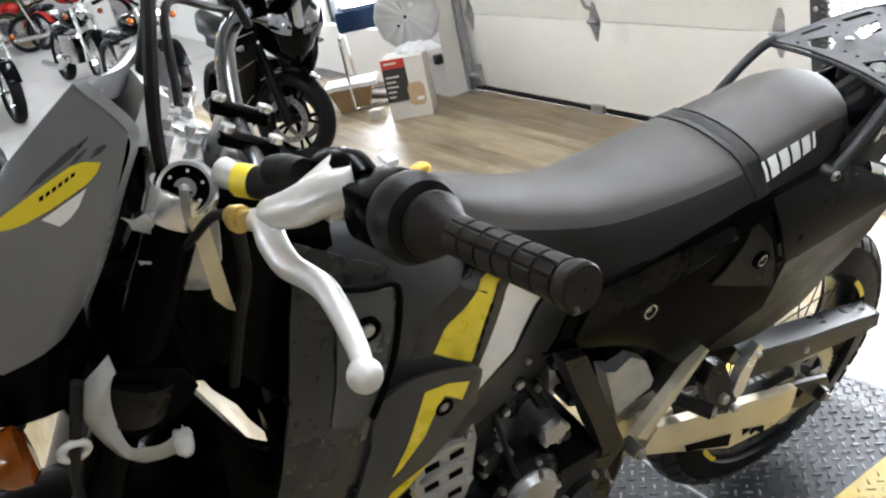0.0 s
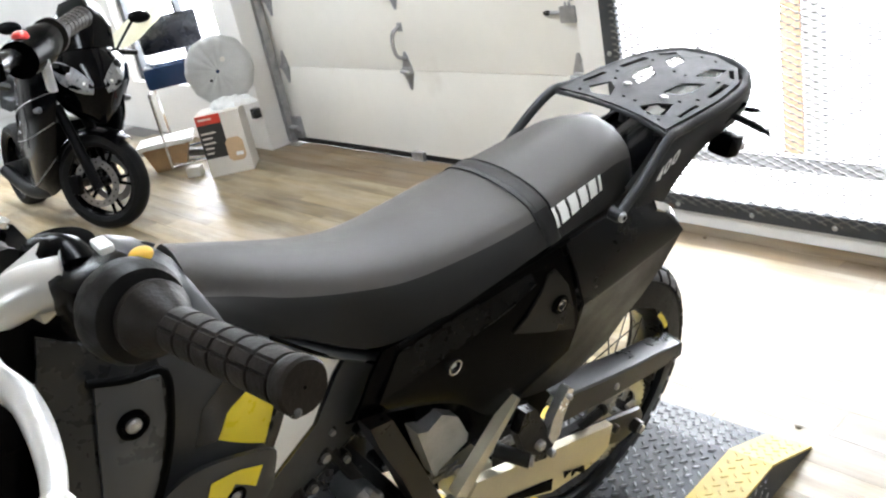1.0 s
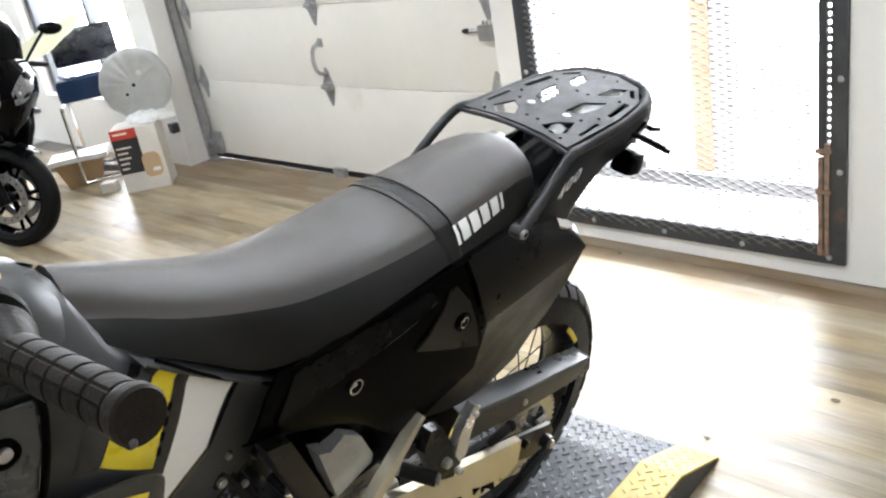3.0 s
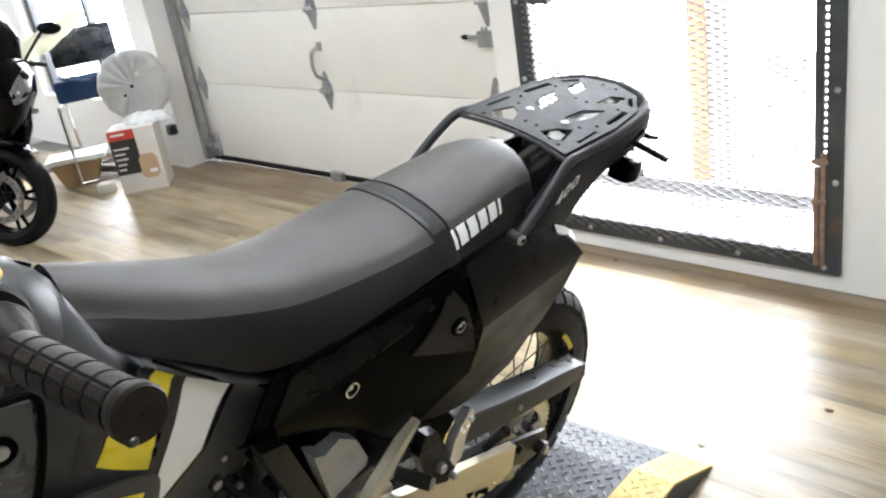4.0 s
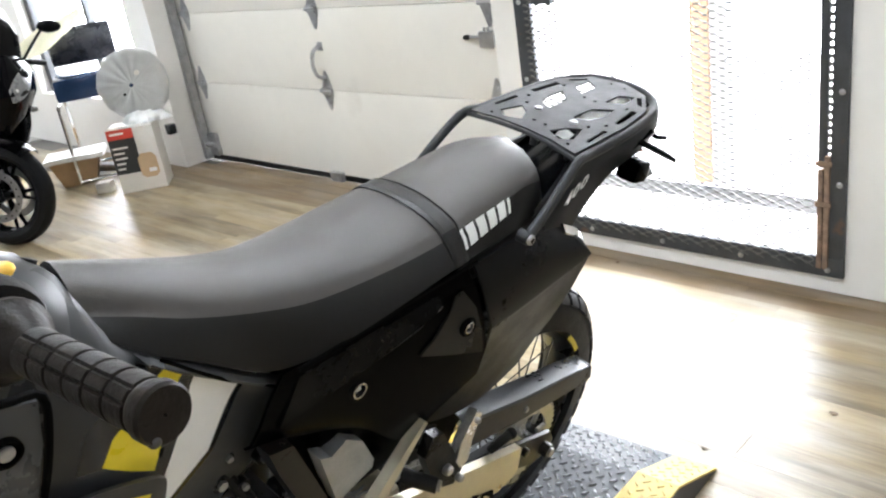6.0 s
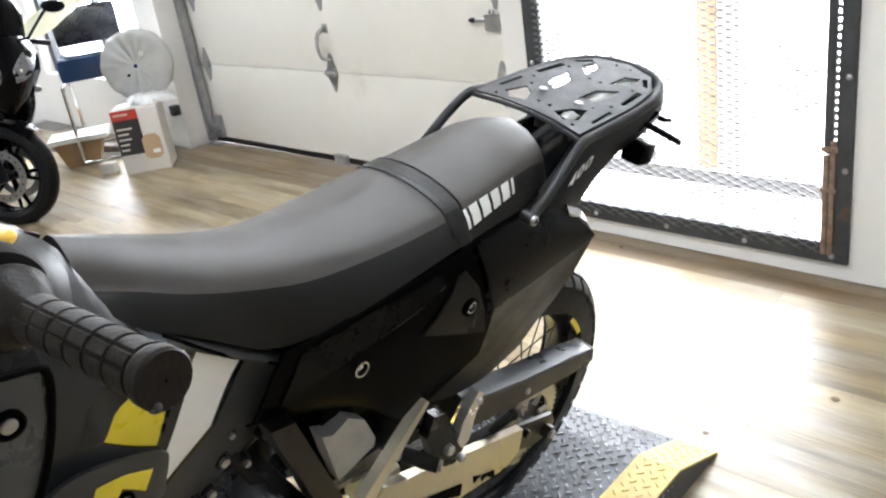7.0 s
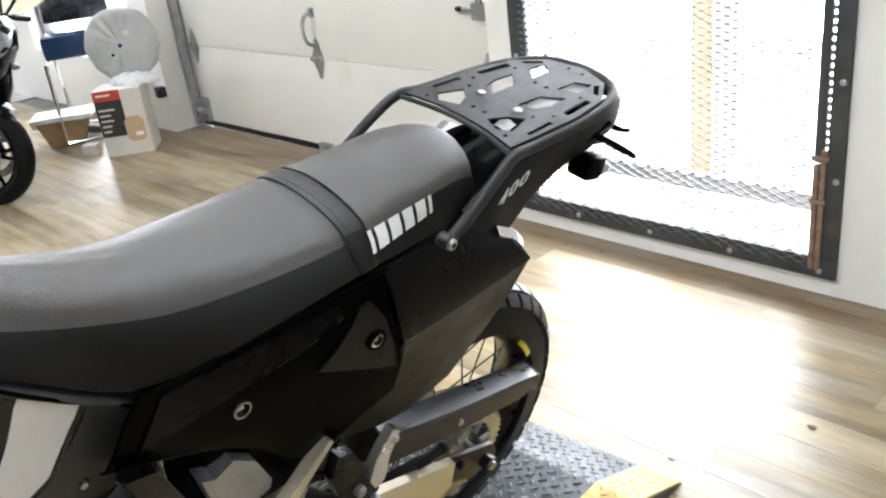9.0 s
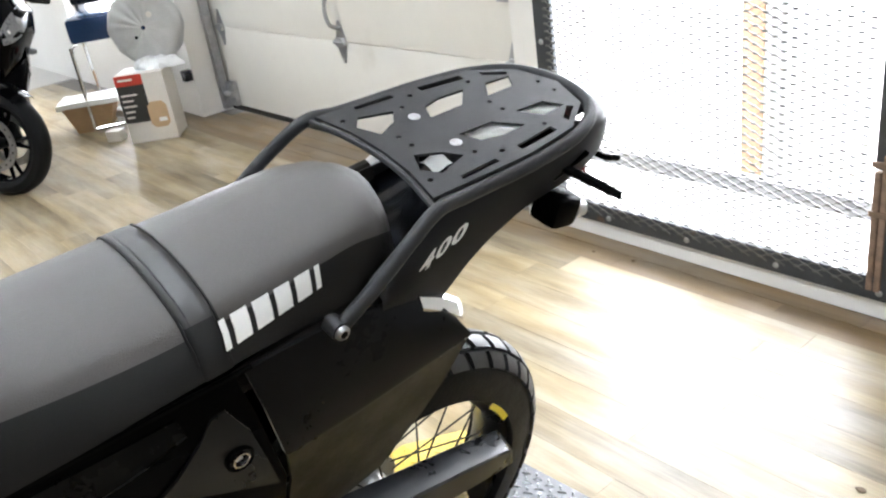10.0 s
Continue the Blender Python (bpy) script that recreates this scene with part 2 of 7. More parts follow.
M_STRAP = mat("strap_vinyl", (0.026, 0.0245, 0.0235), 0.45, var=0.1, scale=14, bump=0.25, bscale=900)
M_TAILRED = mat("dark_red_lens", (0.10, 0.012, 0.008), 0.2, var=0.08)
# facet and shoulder: paler copies of the panel's black, standing in for sheen
M_FACET = mat("facet_sheen_plastic", (0.0075, 0.0078, 0.0086), 0.30, var=0.05, scale=10, spec=0.4, ior=1.4)
M_SHOULDER = mat("shoulder_sheen_plastic", (0.0036, 0.0037, 0.0041), 0.26, var=0.05, scale=10, spec=0.4, ior=1.25)
M_RIM = mat("rim_black", (0.006, 0.006, 0.0065), 0.3, 0.3, var=0.2, scale=15)
M_TAG = mat("paper_tag", (0.66, 0.58, 0.40), 0.7, var=0.08, scale=30)
M_AMBER = mat("amber_lens", (0.20, 0.048, 0.005), 0.15, var=0.05, coat=0.5)
M_RED = mat("red_plastic", (0.5, 0.02, 0.015), 0.3, var=0.1)
M_WRAP = mat("protective_wrap", (0.62, 0.60, 0.56), 0.5, var=0.12, scale=30, bump=0.3)
M_CLEARWRAP = mat("cloudy_film", (0.72, 0.72, 0.71), 0.3, var=0.1, scale=20, bump=0.5, bscale=40)
M_BAR = mat("bar_coating", (0.09, 0.09, 0.095), 0.22, 0.75, var=0.1, scale=20)
# lighter copy of the cowl grey that paints the rim's highlight
M_LGREY = mat("grey_plastic_highlight", (0.46, 0.463, 0.47), 0.22, var=0.1, scale=12)
M_HOLE = mat("dark_inside", (0.0012, 0.0012, 0.0012), 0.7, spec=0.05)
# tread lugs in a paler tone than the plate
M_LUG = mat("pale_lugs", (0.30, 0.31, 0.32), 0.28, 0.55, var=0.3, scale=15)


# ---- builders ----
from mathutils.bvhtree import BVHTree


def part(name, bm, material, parent=None, label="", smooth=35.0, bevel=0.0):
    """Links a bmesh as one mesh object under a thing or a part."""
    if bevel:
        bmesh.ops.bevel(bm, geom=[e for e in bm.edges if len(e.link_faces) == 2 and e.calc_face_angle(0) > 0.6], offset=bevel, segments=2, affect="EDGES", profile=0.6)
    bmesh.ops.recalc_face_normals(bm, faces=bm.faces)
    me = bpy.data.meshes.new(name)
    bm.to_mesh(me)
    bm.free()
    mats = material if isinstance(material, (list, tuple)) else [material]
    for m in mats:
        me.materials.append(m)
    if smooth:
        me.shade_smooth()
        me.set_sharp_from_angle(angle=radians(smooth))
    ob = new(name, me)
    if parent:
        ob.parent = parent
    if label:
        ob["label"] = label
    return ob


def empty(name, m=None):
    ob = new(name)
    ob.empty_display_size = 0.1
    if m is not None:
        ob.matrix_basis = m
    return ob


def box(bm, lo, hi, turn=None):
    c = [(a + b) / 2 for a, b in zip(lo, hi)]
    s = [abs(b - a) for a, b in zip(lo, hi)]
    m = Matrix.Translation(c) @ (turn.to_4x4() if turn else Matrix.Identity(4)) @ Matrix.Diagonal((*s, 1))
    return bmesh.ops.create_cube(bm, size=1, matrix=m)["verts"]


def rod(bm, a, b, r, r2=None, n=16):
    a, b = Vector(a), Vector(b)
    d = b - a
    m = Matrix.Translation((a + b) / 2) @ d.to_track_quat("Z", "Y").to_matrix().to_4x4()
    return bmesh.ops.create_cone(bm, cap_ends=True, segments=n, radius1=r, radius2=r if r2 is None else r2, depth=d.length, matrix=m)["verts"]


def ball(bm, c, r, scale=(1, 1, 1), n=16):
    return bmesh.ops.create_uvsphere(bm, u_segments=n, v_segments=n // 2 + 2, radius=r, matrix=Matrix.Translation(c) @ Matrix.Diagonal((*scale, 1)))["verts"]


def spline(points, n=8):
    """Points on a smooth curve through the given ones."""
    p = [Vector(q) for q in points]
    p = [p[0] * 2 - p[1]] + p + [p[-1] * 2 - p[-2]]
    out = []
    for i in range(1, len(p) - 2):
        for k in range(n):
            t = k / n
            a, b, c, d = p[i - 1:i + 3]
            out.append(0.5 * (2 * b + (c - a) * t + (2 * a - 5 * b + 4 * c - d) * t * t + (3 * b - a - 3 * c + d) * t ** 3))
    return out + [p[-2]]


def tube(bm, points, r, n=10, smooth=6, flat=1.0):
    """A swept round bar; r is one radius or one for each given point."""
    pts = spline(points, smooth) if smooth else [Vector(q) for q in points]
    rings, side = [], None
    for i, q in enumerate(pts):
        d = (pts[min(i + 1, len(pts) - 1)] - pts[max(i - 1, 0)]).normalized()
        if side is None:
            side = d.orthogonal().normalized()
        side = (side - d * side.dot(d)).normalized()
        up = d.cross(side)
        rad = r
        if isinstance(r, (list, tuple)):
            f = i / (len(pts) - 1) * (len(r) - 1)
            k = min(int(f), len(r) - 2)
            rad = r[k] + (r[k + 1] - r[k]) * (f - k)
        rings.append([bm.verts.new(q + (side * math.cos(a) * flat + up * math.sin(a)) * rad) for a in [2 * math.pi * j / n for j in range(n)]])
    for a, b in zip(rings, rings[1:]):
        for j in range(n):
            bm.faces.new((a[j], a[(j + 1) % n], b[(j + 1) % n], b[j]))
    bm.faces.new(rings[0])
    bm.faces.new(rings[-1])


def skin(bm, rows, close=False, caps=False):
    """Faces between rows of points."""
    vs = [[bm.verts.new(q) for q in row] for row in rows]
    n = len(vs[0])
    for a, b in zip(vs, vs[1:]):
        for j in range(n if close else n - 1):
            bm.faces.new((a[j], a[(j + 1) % n], b[(j + 1) % n], b[j]))
    if caps:
        bm.faces.new(vs[0])
        bm.faces.new(vs[-1])
    return vs


def resample(points, n):
    pts = [Vector(p) for p in points]
    cum = [0]
    for a, b in zip(pts, pts[1:]):
        cum.append(cum[-1] + (b - a).length)
    out = []
    for i in range(n):
        d = cum[-1] * i / (n - 1)
        k = 0
        while k < len(pts) - 2 and cum[k + 1] < d:
            k += 1
        f = (d - cum[k]) / max(1e-9, cum[k + 1] - cum[k])
        out.append(pts[k].lerp(pts[k + 1], min(1, f)))
    return out


def shell(bm, rows, thick=(-0.004, 0, 0), n=14, fine=1):
    """A panel through rows of points (front), with a back set off by thick and closed edges."""
    rows = [resample(spline(r, 6) if fine else r, n) for r in rows]
    t = Vector(thick)
    f = skin(bm, rows)
    b = skin(bm, [[q + t for q in r] for r in rows])
    rim_f = f[0] + [r[-1] for r in f[1:-1]] + f[-1][::-1] + [r[0] for r in f[-2:0:-1]]
    rim_b = b[0] + [r[-1] for r in b[1:-1]] + b[-1][::-1] + [r[0] for r in b[-2:0:-1]]
    k = len(rim_f)
    for i in range(k):
        bm.faces.new((rim_f[i], rim_f[(i + 1) % k], rim_b[(i + 1) % k], rim_b[i]))


def prism(bm, poly, axis, a, b):
    """An outline in two coordinates, drawn out along the third axis (0, 1 or 2) from a to b."""
    def at(p, c):
        q = list(p)
        q.insert(axis, c)
        return bm.verts.new(q)
    lo, hi = [at(p, a) for p in poly], [at(p, b) for p in poly]
    bm.faces.new(lo)
    bm.faces.new(hi)
    n = len(poly)
    for i in range(n):
        bm.faces.new((lo[i], lo[(i + 1) % n], hi[(i + 1) % n], hi[i]))


def plate_with_holes(bm, outline, holes, z0, z1):
    edges = []
    for loop in [outline] + holes:
        vs = [bm.verts.new((x, y, z0)) for x, y in loop]
        edges += [bm.edges.new((vs[i], vs[(i + 1) % len(vs)])) for i in range(len(vs))]
    fill = bmesh.ops.triangle_fill(bm, edges=edges, use_beauty=True)
    faces = [g for g in fill["geom"] if isinstance(g, bmesh.types.BMFace)]
    ext = bmesh.ops.extrude_face_region(bm, geom=faces, use_keep_orig=True)
    bmesh.ops.translate(bm, verts=[g for g in ext["geom"] if isinstance(g, bmesh.types.BMVert)], vec=(0, 0, z1 - z0))


def lathe(bm, profile, centre, axis="X", n=48):
    """A profile of (along the axis, radius), turned round it and closed."""
    rings = []
    for j in range(n):
        a = 2 * math.pi * j / n
        ca, sa = math.cos(a), math.sin(a)
        ring = []
        for h, r in profile:
            q = {"X": (h, r * ca, r * sa), "Y": (r * ca, h, r * sa), "Z": (r * ca, r * sa, h)}[axis]
            ring.append(Vector(q) + Vector(centre))
        rings.append(ring)
    vs = [[bm.verts.new(q) for q in ring] for ring in rings]
    m = len(profile)
    for j in range(n):
        a, b = vs[j], vs[(j + 1) % n]
        for i in range(m):
            bm.faces.new((a[i], a[(i + 1) % m], b[(i + 1) % m], b[i]))


def tree_of(ob):
    b = bmesh.new()
    b.from_mesh(ob.data)
    t = BVHTree.FromBMesh(b)
    b.free()
    return t


def BM():
    return bmesh.new()


# ---- the room ----
FACE, DOORY, BACK = 3.222, 3.447, 3.50
XW, XE, YS, H = -20.0, 7.0, -9.0, 3.0


def wall(name, boxes, label, m=None):
    bm = BM()
    for lo, hi in boxes:
        box(bm, lo, hi)
    return tagged(part(name, bm, m or M_WALL, smooth=0), label, "wall", kind="structure")


wall("wall_north", [
    ((-0.945, FACE, 0), (XE, BACK, H)),
    ((-2.312, FACE, 0), (-0.945, BACK, 0.066)),
    ((-2.312, FACE, 2.25), (-0.945, BACK, H)),
    ((-2.45, FACE, 0), (-2.312, BACK, H)),
    ((-5.50, FACE, 2.20), (-2.45, BACK, H)),
    ((-5.80, FACE, 0), (-5.50, BACK, H)),
    ((-7.70, FACE, 2.25), (-5.80, BACK, H)),
    ((-7.70, FACE, 0), (-5.80, BACK, 0.45)),
    ((XW, FACE, 0), (-7.70, BACK, H)),
], "white painted wall with door and window openings")
# east and south walls are unseen, added dark to shape the bike's reflections
wall("wall_east", [((XE, YS, 0), (XE + 0.2, BACK, H))], "unseen side wall, kept dark for the reflections in the bike", M_DARKWALL)
wall("wall_south", [((XW, YS - 0.2, 0), (XE + 0.2, YS, H))], "unseen back wall, kept dark for the reflections in the bike", M_DARKWALL)
wall("wall_west", [((XW - 0.2, YS - 0.2, 0), (XW, BACK, H))], "plain white painted far wall")
bm = BM()
box(bm, (XW - 0.2, YS - 0.2, H), (XE + 0.2, BACK, H + 0.15))
tagged(part("ceiling", bm, M_CEIL, smooth=0), "plain white painted showroom ceiling", "ceiling", kind="structure")

# outside: paving, bright haze, posts by the window
bm = BM()
box(bm, (-40, BACK, -0.10), (30, 40, -0.02))
tagged(part("ground", bm, M_PAVE, smooth=0), "pale sunlit paving outside the openings", "ground", kind="structure")
bm = BM()
box(bm, (-26, 7.0, -0.5), (16, 7.05, 7))
tagged(part("backdrop", bm, M_BACK, smooth=0), "overexposed white daylight outside", "backdrop", kind="structure")
post = empty("post", pose(-1.93, 4.1, 0))
bm = BM()
box(bm, (-0.05, -0.05, -0.03), (0.05, 0.05, 2.4))
part("board", bm, M_ORANGE, post, "faded orange board", bevel=0.006)
bm = BM()
box(bm, (0.05, -0.045, -0.03), (0.14, 0.045, 2.4))
part("pole", bm, M_POLE, post, "pale grey pole", bevel=0.006)
tagged(post, "faded orange and grey post outside the meshed window", "post")

# sectional garage door
door = empty("door_1", pose(0, 0, 0))
tagged(door, "closed off-white sectional garage door with galvanised hinges", "garage door", kind="structure")
joints = [0.035, 0.565, 1.04, 1.52, 2.0, 2.22]
for a, b in zip(joints, joints[1:]):
    bm = BM()
    box(bm, (-5.499, DOORY, a + 0.0012), (-2.452, DOORY + 0.045, b - 0.0012))
    part("panel", bm, M_DOOR, door, bevel=0.004)
bm = BM()
box(bm, (-5.499, DOORY + 0.046, 0.03), (-2.452, DOORY + 0.05, 2.22))
part("door_skin", bm, M_DOOR, door, "outer skin of the door", smooth=0)
bm = BM()
box(bm, (-5.499, DOORY - 0.004, 0.0), (-2.452, DOORY + 0.04, 0.034))
part("bottom_seal", bm, M_RUB, door, "black rubber bottom seal", bevel=0.008)


def hinge(x, z):
    """A diamond plate hinge over a joint with a knuckle and pin."""
    bm = BM()
    prism(bm, [(x - 0.008, z - 0.115), (x + 0.008, z - 0.115), (x + 0.045, z - 0.02), (x + 0.045, z + 0.02), (x + 0.008, z + 0.115), (x - 0.008, z + 0.115), (x - 0.045, z + 0.02), (x - 0.045, z - 0.02)], 1, DOORY - 0.005, DOORY - 0.0005)
    rod(bm, (x - 0.05, DOORY - 0.014, z), (x + 0.05, DOORY - 0.014, z), 0.012)
    box(bm, (x - 0.03, DOORY - 0.022, z - 0.022), (x + 0.03, DOORY - 0.004, z + 0.022))
    for s in (-0.07, 0.07):
        rod(bm, (x, DOORY - 0.009, z + s), (x, DOORY - 0.004, z + s), 0.009, n=8)
    part("hinge", bm, M_GALV, door, "galvanised hinge")


for z in joints[1:4]:
    for x in (-5.385, -3.99, -2.665):
        hinge(x, z)
bm = BM()
tube(bm, [(-3.985, DOORY - 0.005, 0.83), (-4.0, DOORY - 0.05, 0.80), (-4.01, DOORY - 0.06, 0.73), (-4.0, DOORY - 0.05, 0.665), (-3.985, DOORY - 0.006, 0.64)], 0.011)
box(bm, (-4.005, DOORY - 0.006, 0.80), (-3.965, DOORY - 0.001, 0.85))
box(bm, (-4.005, DOORY - 0.006, 0.62), (-3.965, DOORY - 0.001, 0.66))
part("handle", bm, M_GALV, door, "bent steel lift handle")
bm = BM()
box(bm, (-2.722, DOORY - 0.03, 0.83), (-2.630, DOORY - 0.001, 0.905))
rod(bm, (-2.795, DOORY - 0.02, 0.878), (-2.70, DOORY - 0.02, 0.878), 0.009)
for x in (-2.69, -2.665):
    rod(bm, (x, DOORY - 0.02, 0.905), (x, DOORY - 0.02, 0.925), 0.006, n=8)
lock = part("lock", bm, M_GALV, door, "galvanised slide lock")
bm = BM()
ball(bm, (-2.805, DOORY - 0.022, 0.878), 0.016, (1.6, 0.8, 0.8))
part("lock_knob", bm, M_RUB, lock, "dark lock knob")
bm = BM()
box(bm, (-4.10, DOORY - 0.03, 0.0), (-3.99, DOORY - 0.001, 0.055))
part("bracket", bm, M_GALV, door, "small galvanised foot bracket")
for x0, s in ((-5.475, 1), (-2.472, -1)):
    bm = BM()
    box(bm, (x0 - 0.02, DOORY - 0.075, 0.02), (x0 + 0.02, DOORY - 0.065, 2.2))
    box(bm, (x0 - 0.02, DOORY - 0.075, 0.02), (x0 - 0.014, DOORY - 0.02, 2.2))
    box(bm, (x0 + 0.014, DOORY - 0.075, 0.02), (x0 + 0.02, DOORY - 0.02, 2.2))
    part("track", bm, M_GALV, door, "galvanised roller track")
    bm = BM()
    box(bm, (x0 + s * 0.02, DOORY - 0.035, 0.04), (x0 + s * 0.12, DOORY - 0.002, 0.20))
    rod(bm, (x0 - 0.01, DOORY - 0.045, 0.12), (x0 + s * 0.12, DOORY - 0.045, 0.12), 0.02)
    part("corner_bracket", bm, M_GALV, door, "galvanised roller bracket", bevel=0.003)

# meshed window with a riveted iron frame
win = empty("window_1")
tagged(win, "tall window behind expanded metal in a riveted dark iron frame", "window", kind="structure")
FX0, FX1, FZ0, FZ1, FW = -2.312, -0.945, 0.066, 2.25, 0.085
FY = 3.206
def bar(name, lo, hi, material=M_DKIRON, label="", bevel=0.003):
    bm = BM()
    box(bm, lo, hi)
    return part(name, bm, material, win, label, bevel=bevel)
bar("frame_bar", (FX0, FY, FZ0), (FX1, FY + 0.02, FZ0 + FW - 0.01))
bar("frame_bar", (FX0, FY, FZ1 - FW), (FX1, FY + 0.02, FZ1))
bar("frame_bar", (FX0, FY, FZ0 + FW - 0.01), (FX0 + FW, FY + 0.02, FZ1 - FW))
bar("frame_bar", (FX1 - 0.054, FY, FZ0 + FW - 0.01), (FX1, FY + 0.02, FZ1 - FW))
bar("rusty_angle", (FX1 - 0.073, FY - 0.006, FZ0 + 0.03), (FX1 - 0.054, FY + 0.022, 0.52), M_RUST, "rust-brown iron angle")
bar("rusty_angle", (FX1 - 0.096, FY - 0.004, FZ0 + 0.03), (FX1 - 0.077, FY + 0.024, 0.47), M_RUST, "rust-brown iron angle")
bar("groove", (FX1 - 0.0768, FY + 0.004, FZ0 + 0.03), (FX1 - 0.0732, FY + 0.020, 0.47), M_HOLE, "dark groove between the angles", 0)
bar("iron_angle", (FX1 - 0.098, FY + 0.004, 0.475), (FX1 - 0.068, FY + 0.024, FZ1 - FW), M_DKIRON)
for z in (0.335, 0.485):
    bar("weld_tab", (FX1 - 0.102, FY - 0.009, z), (FX1 - 0.046, FY - 0.0065, z + 0.018), M_RUST, "rusty welded tab")
bm = BM()
for k in range(62):
    z = 0.53 + 0.027 * k
    box(bm, (FX1 - 0.069, FY + 0.008, z), (FX1 - 0.049, FY + 0.012, z + 0.014))
tagged(part("slit_rungs", bm, M_MESH, win, "rungs of mesh in the slit by the frame", smooth=0), kind="stuff")
bar("catch", (FX0 + 0.10, FY - 0.01, 1.06), (FX0 + 0.20, FY + 0.02, 1.16), M_DKIRON, "dark iron catch")
for i in range(4):
    bm = BM()
    ball(bm, ((-1.0, -1.327, -1.663, -2.008)[i], FY - 0.001, 0.093), 0.011, (1, 0.6, 1), 12)
    part("rivet", bm, M_GALV, win)
for i in range(6):
    for x in (FX1 - 0.021, FX0 + 0.03):
        bm = BM()
        ball(bm, (x, FY - 0.001, 0.42 + 0.325 * i), 0.011, (1, 0.6, 1), 12)
        part("rivet", bm, M_GALV, win)
# expanded metal: flattened diamonds, 62 by 27 mm, with thick knots where the strands meet
px, pz, st, kn = 0.062, 0.027, 0.0017, 0.0042
nx, nz = int((FX1 - FX0 - 0.12) / px) + 1, int((FZ1 - FZ0 - 0.08) / pz) + 1
x00, z00, MY = FX0 + 0.062, FZ0 + 0.046, FY - 0.006
verts, faces = [], []


def strand(p, q, h0, h1):
    k = len(verts)
    for w, h in ((p, h0), (q, h1)):
        verts.extend([(w[0], w[1], w[2] - h), (w[0], w[1], w[2] + h), (w[0], w[1] + 0.004, w[2] + h), (w[0], w[1] + 0.004, w[2] - h)])
    faces.extend([(k + a, k + (a + 1) % 4, k + 4 + (a + 1) % 4, k + 4 + a) for a in range(4)])


for i in range(nx):
    for k in range(nz):
        x, z = x00 + i * px, z00 + k * pz
        for cx, cz in ((x, z), (x + px / 2, z + pz / 2)):
            if cx > FX1 - 0.105:
                continue
            strand((cx - 0.008, MY, cz), (cx - 0.004, MY, cz), st, kn)
            strand((cx - 0.004, MY, cz), (cx + 0.004, MY, cz), kn, kn)
            strand((cx + 0.004, MY, cz), (cx + 0.008, MY, cz), kn, st)
            for dz in (-1, 1):
                strand((cx + 0.007, MY, cz + dz * 0.0015), (cx + px / 2 - 0.007, MY + 0.002, cz + dz * (pz / 2 - 0.0015)), st, st)
bm = BM()
me = bpy.data.meshes.new("metal_mesh_strands")
me.from_pydata(verts, [], faces)
bm.from_mesh(me)
bpy.data.meshes.remove(me)
tagged(part("metal_mesh", bm, M_MESH, win, "expanded metal mesh", smooth=0), kind="stuff")
bar("glazing_rail", (FX0, BACK - 0.06, 0.200), (FX1, BACK - 0.02, 0.262), M_POLE, "pale grey bottom rail of the glazing")

# second window, behind the chair
win2 = empty("window_2")
tagged(win2, "bright unobstructed window in a dark metal frame", "window", kind="structure")
for lo, hi in (((-5.87, 3.30, 0.45), (-5.80, 3.36, 2.25)), ((-7.70, 3.30, 0.45), (-7.62, 3.36, 2.25)), ((-6.62, 3.30, 0.45), (-6.57, 3.36, 2.25)), ((-7.62, 3.30, 0.45), (-5.87, 3.36, 0.50)), ((-7.62, 3.30, 2.19), (-5.87, 3.36, 2.25))):
    bm = BM()
    box(bm, lo, hi)
    part("frame_bar", bm, M_DKIRON, win2, bevel=0.004)

# ceiling lights
lamp = empty("ceiling_light", pose(-1.2, 1.3, H))
bm = BM()
box(bm, (-0.62, -0.16, -0.07), (0.62, 0.16, 0))
part("housing", bm, M_LAMPBODY, lamp, bevel=0.01)
bm = BM()
box(bm, (-0.58, -0.13, -0.078), (0.58, 0.13, -0.071))
part("diffuser", bm, M_LAMP, lamp, "glowing white diffuser", smooth=0)
tagged(lamp, "white surface-mounted tube light on the ceiling", "ceiling light", "ceiling lights")
for x in (1.9, -4.2, -7.2, -10.2, -13.2, -16.2):
    copy_thing(lamp, pose(x, 1.3, H))
for x in (1.9, -1.2, -4.2, -7.2, -10.2, -13.2, -16.2):
    copy_thing(lamp, pose(x, -2.6, H))

# motorcycle ramp of tread plate, yellow along its edges
RX0, RX1, RZ = -1.575, -0.858, 0.092
ramp = empty("loading_ramp", pose(-0.86, 2.05, 0) @ pose(0, 0, 0, 0, 0, 3) @ pose(0.86, -2.05, 0))
tagged(ramp, "low tread-plate motorcycle platform with a yellow painted edge", "ramp")
RY0, RYB, RYE = -0.75, 1.882, 2.090
prof = [(RY0, 0.0), (RY0, RZ), (RYB, RZ), (RYE, 0.008), (RYE, 0.0)]
bm = BM()
prism(bm, prof, 0, RX0, RX1)
part("deck", bm, M_PLATE, ramp, smooth=0, bevel=0.004)
# painted strips lie on the deck
for x0, x1 in ((RX1 - 0.115, RX1 + 0.002), (RX0 - 0.002, RX0 + 0.115)):
    bm = BM()
    prism(bm, [(RY0, RZ - 0.004), (RY0, RZ + 0.0025), (RYB + 0.001, RZ + 0.0025), (RYE + 0.001, 0.0105), (RYE, 0.004), (RYB, RZ - 0.004)], 0, x0, x1)
    part("yellow_edge", bm, M_YEL, ramp, "worn yellow paint", smooth=0)


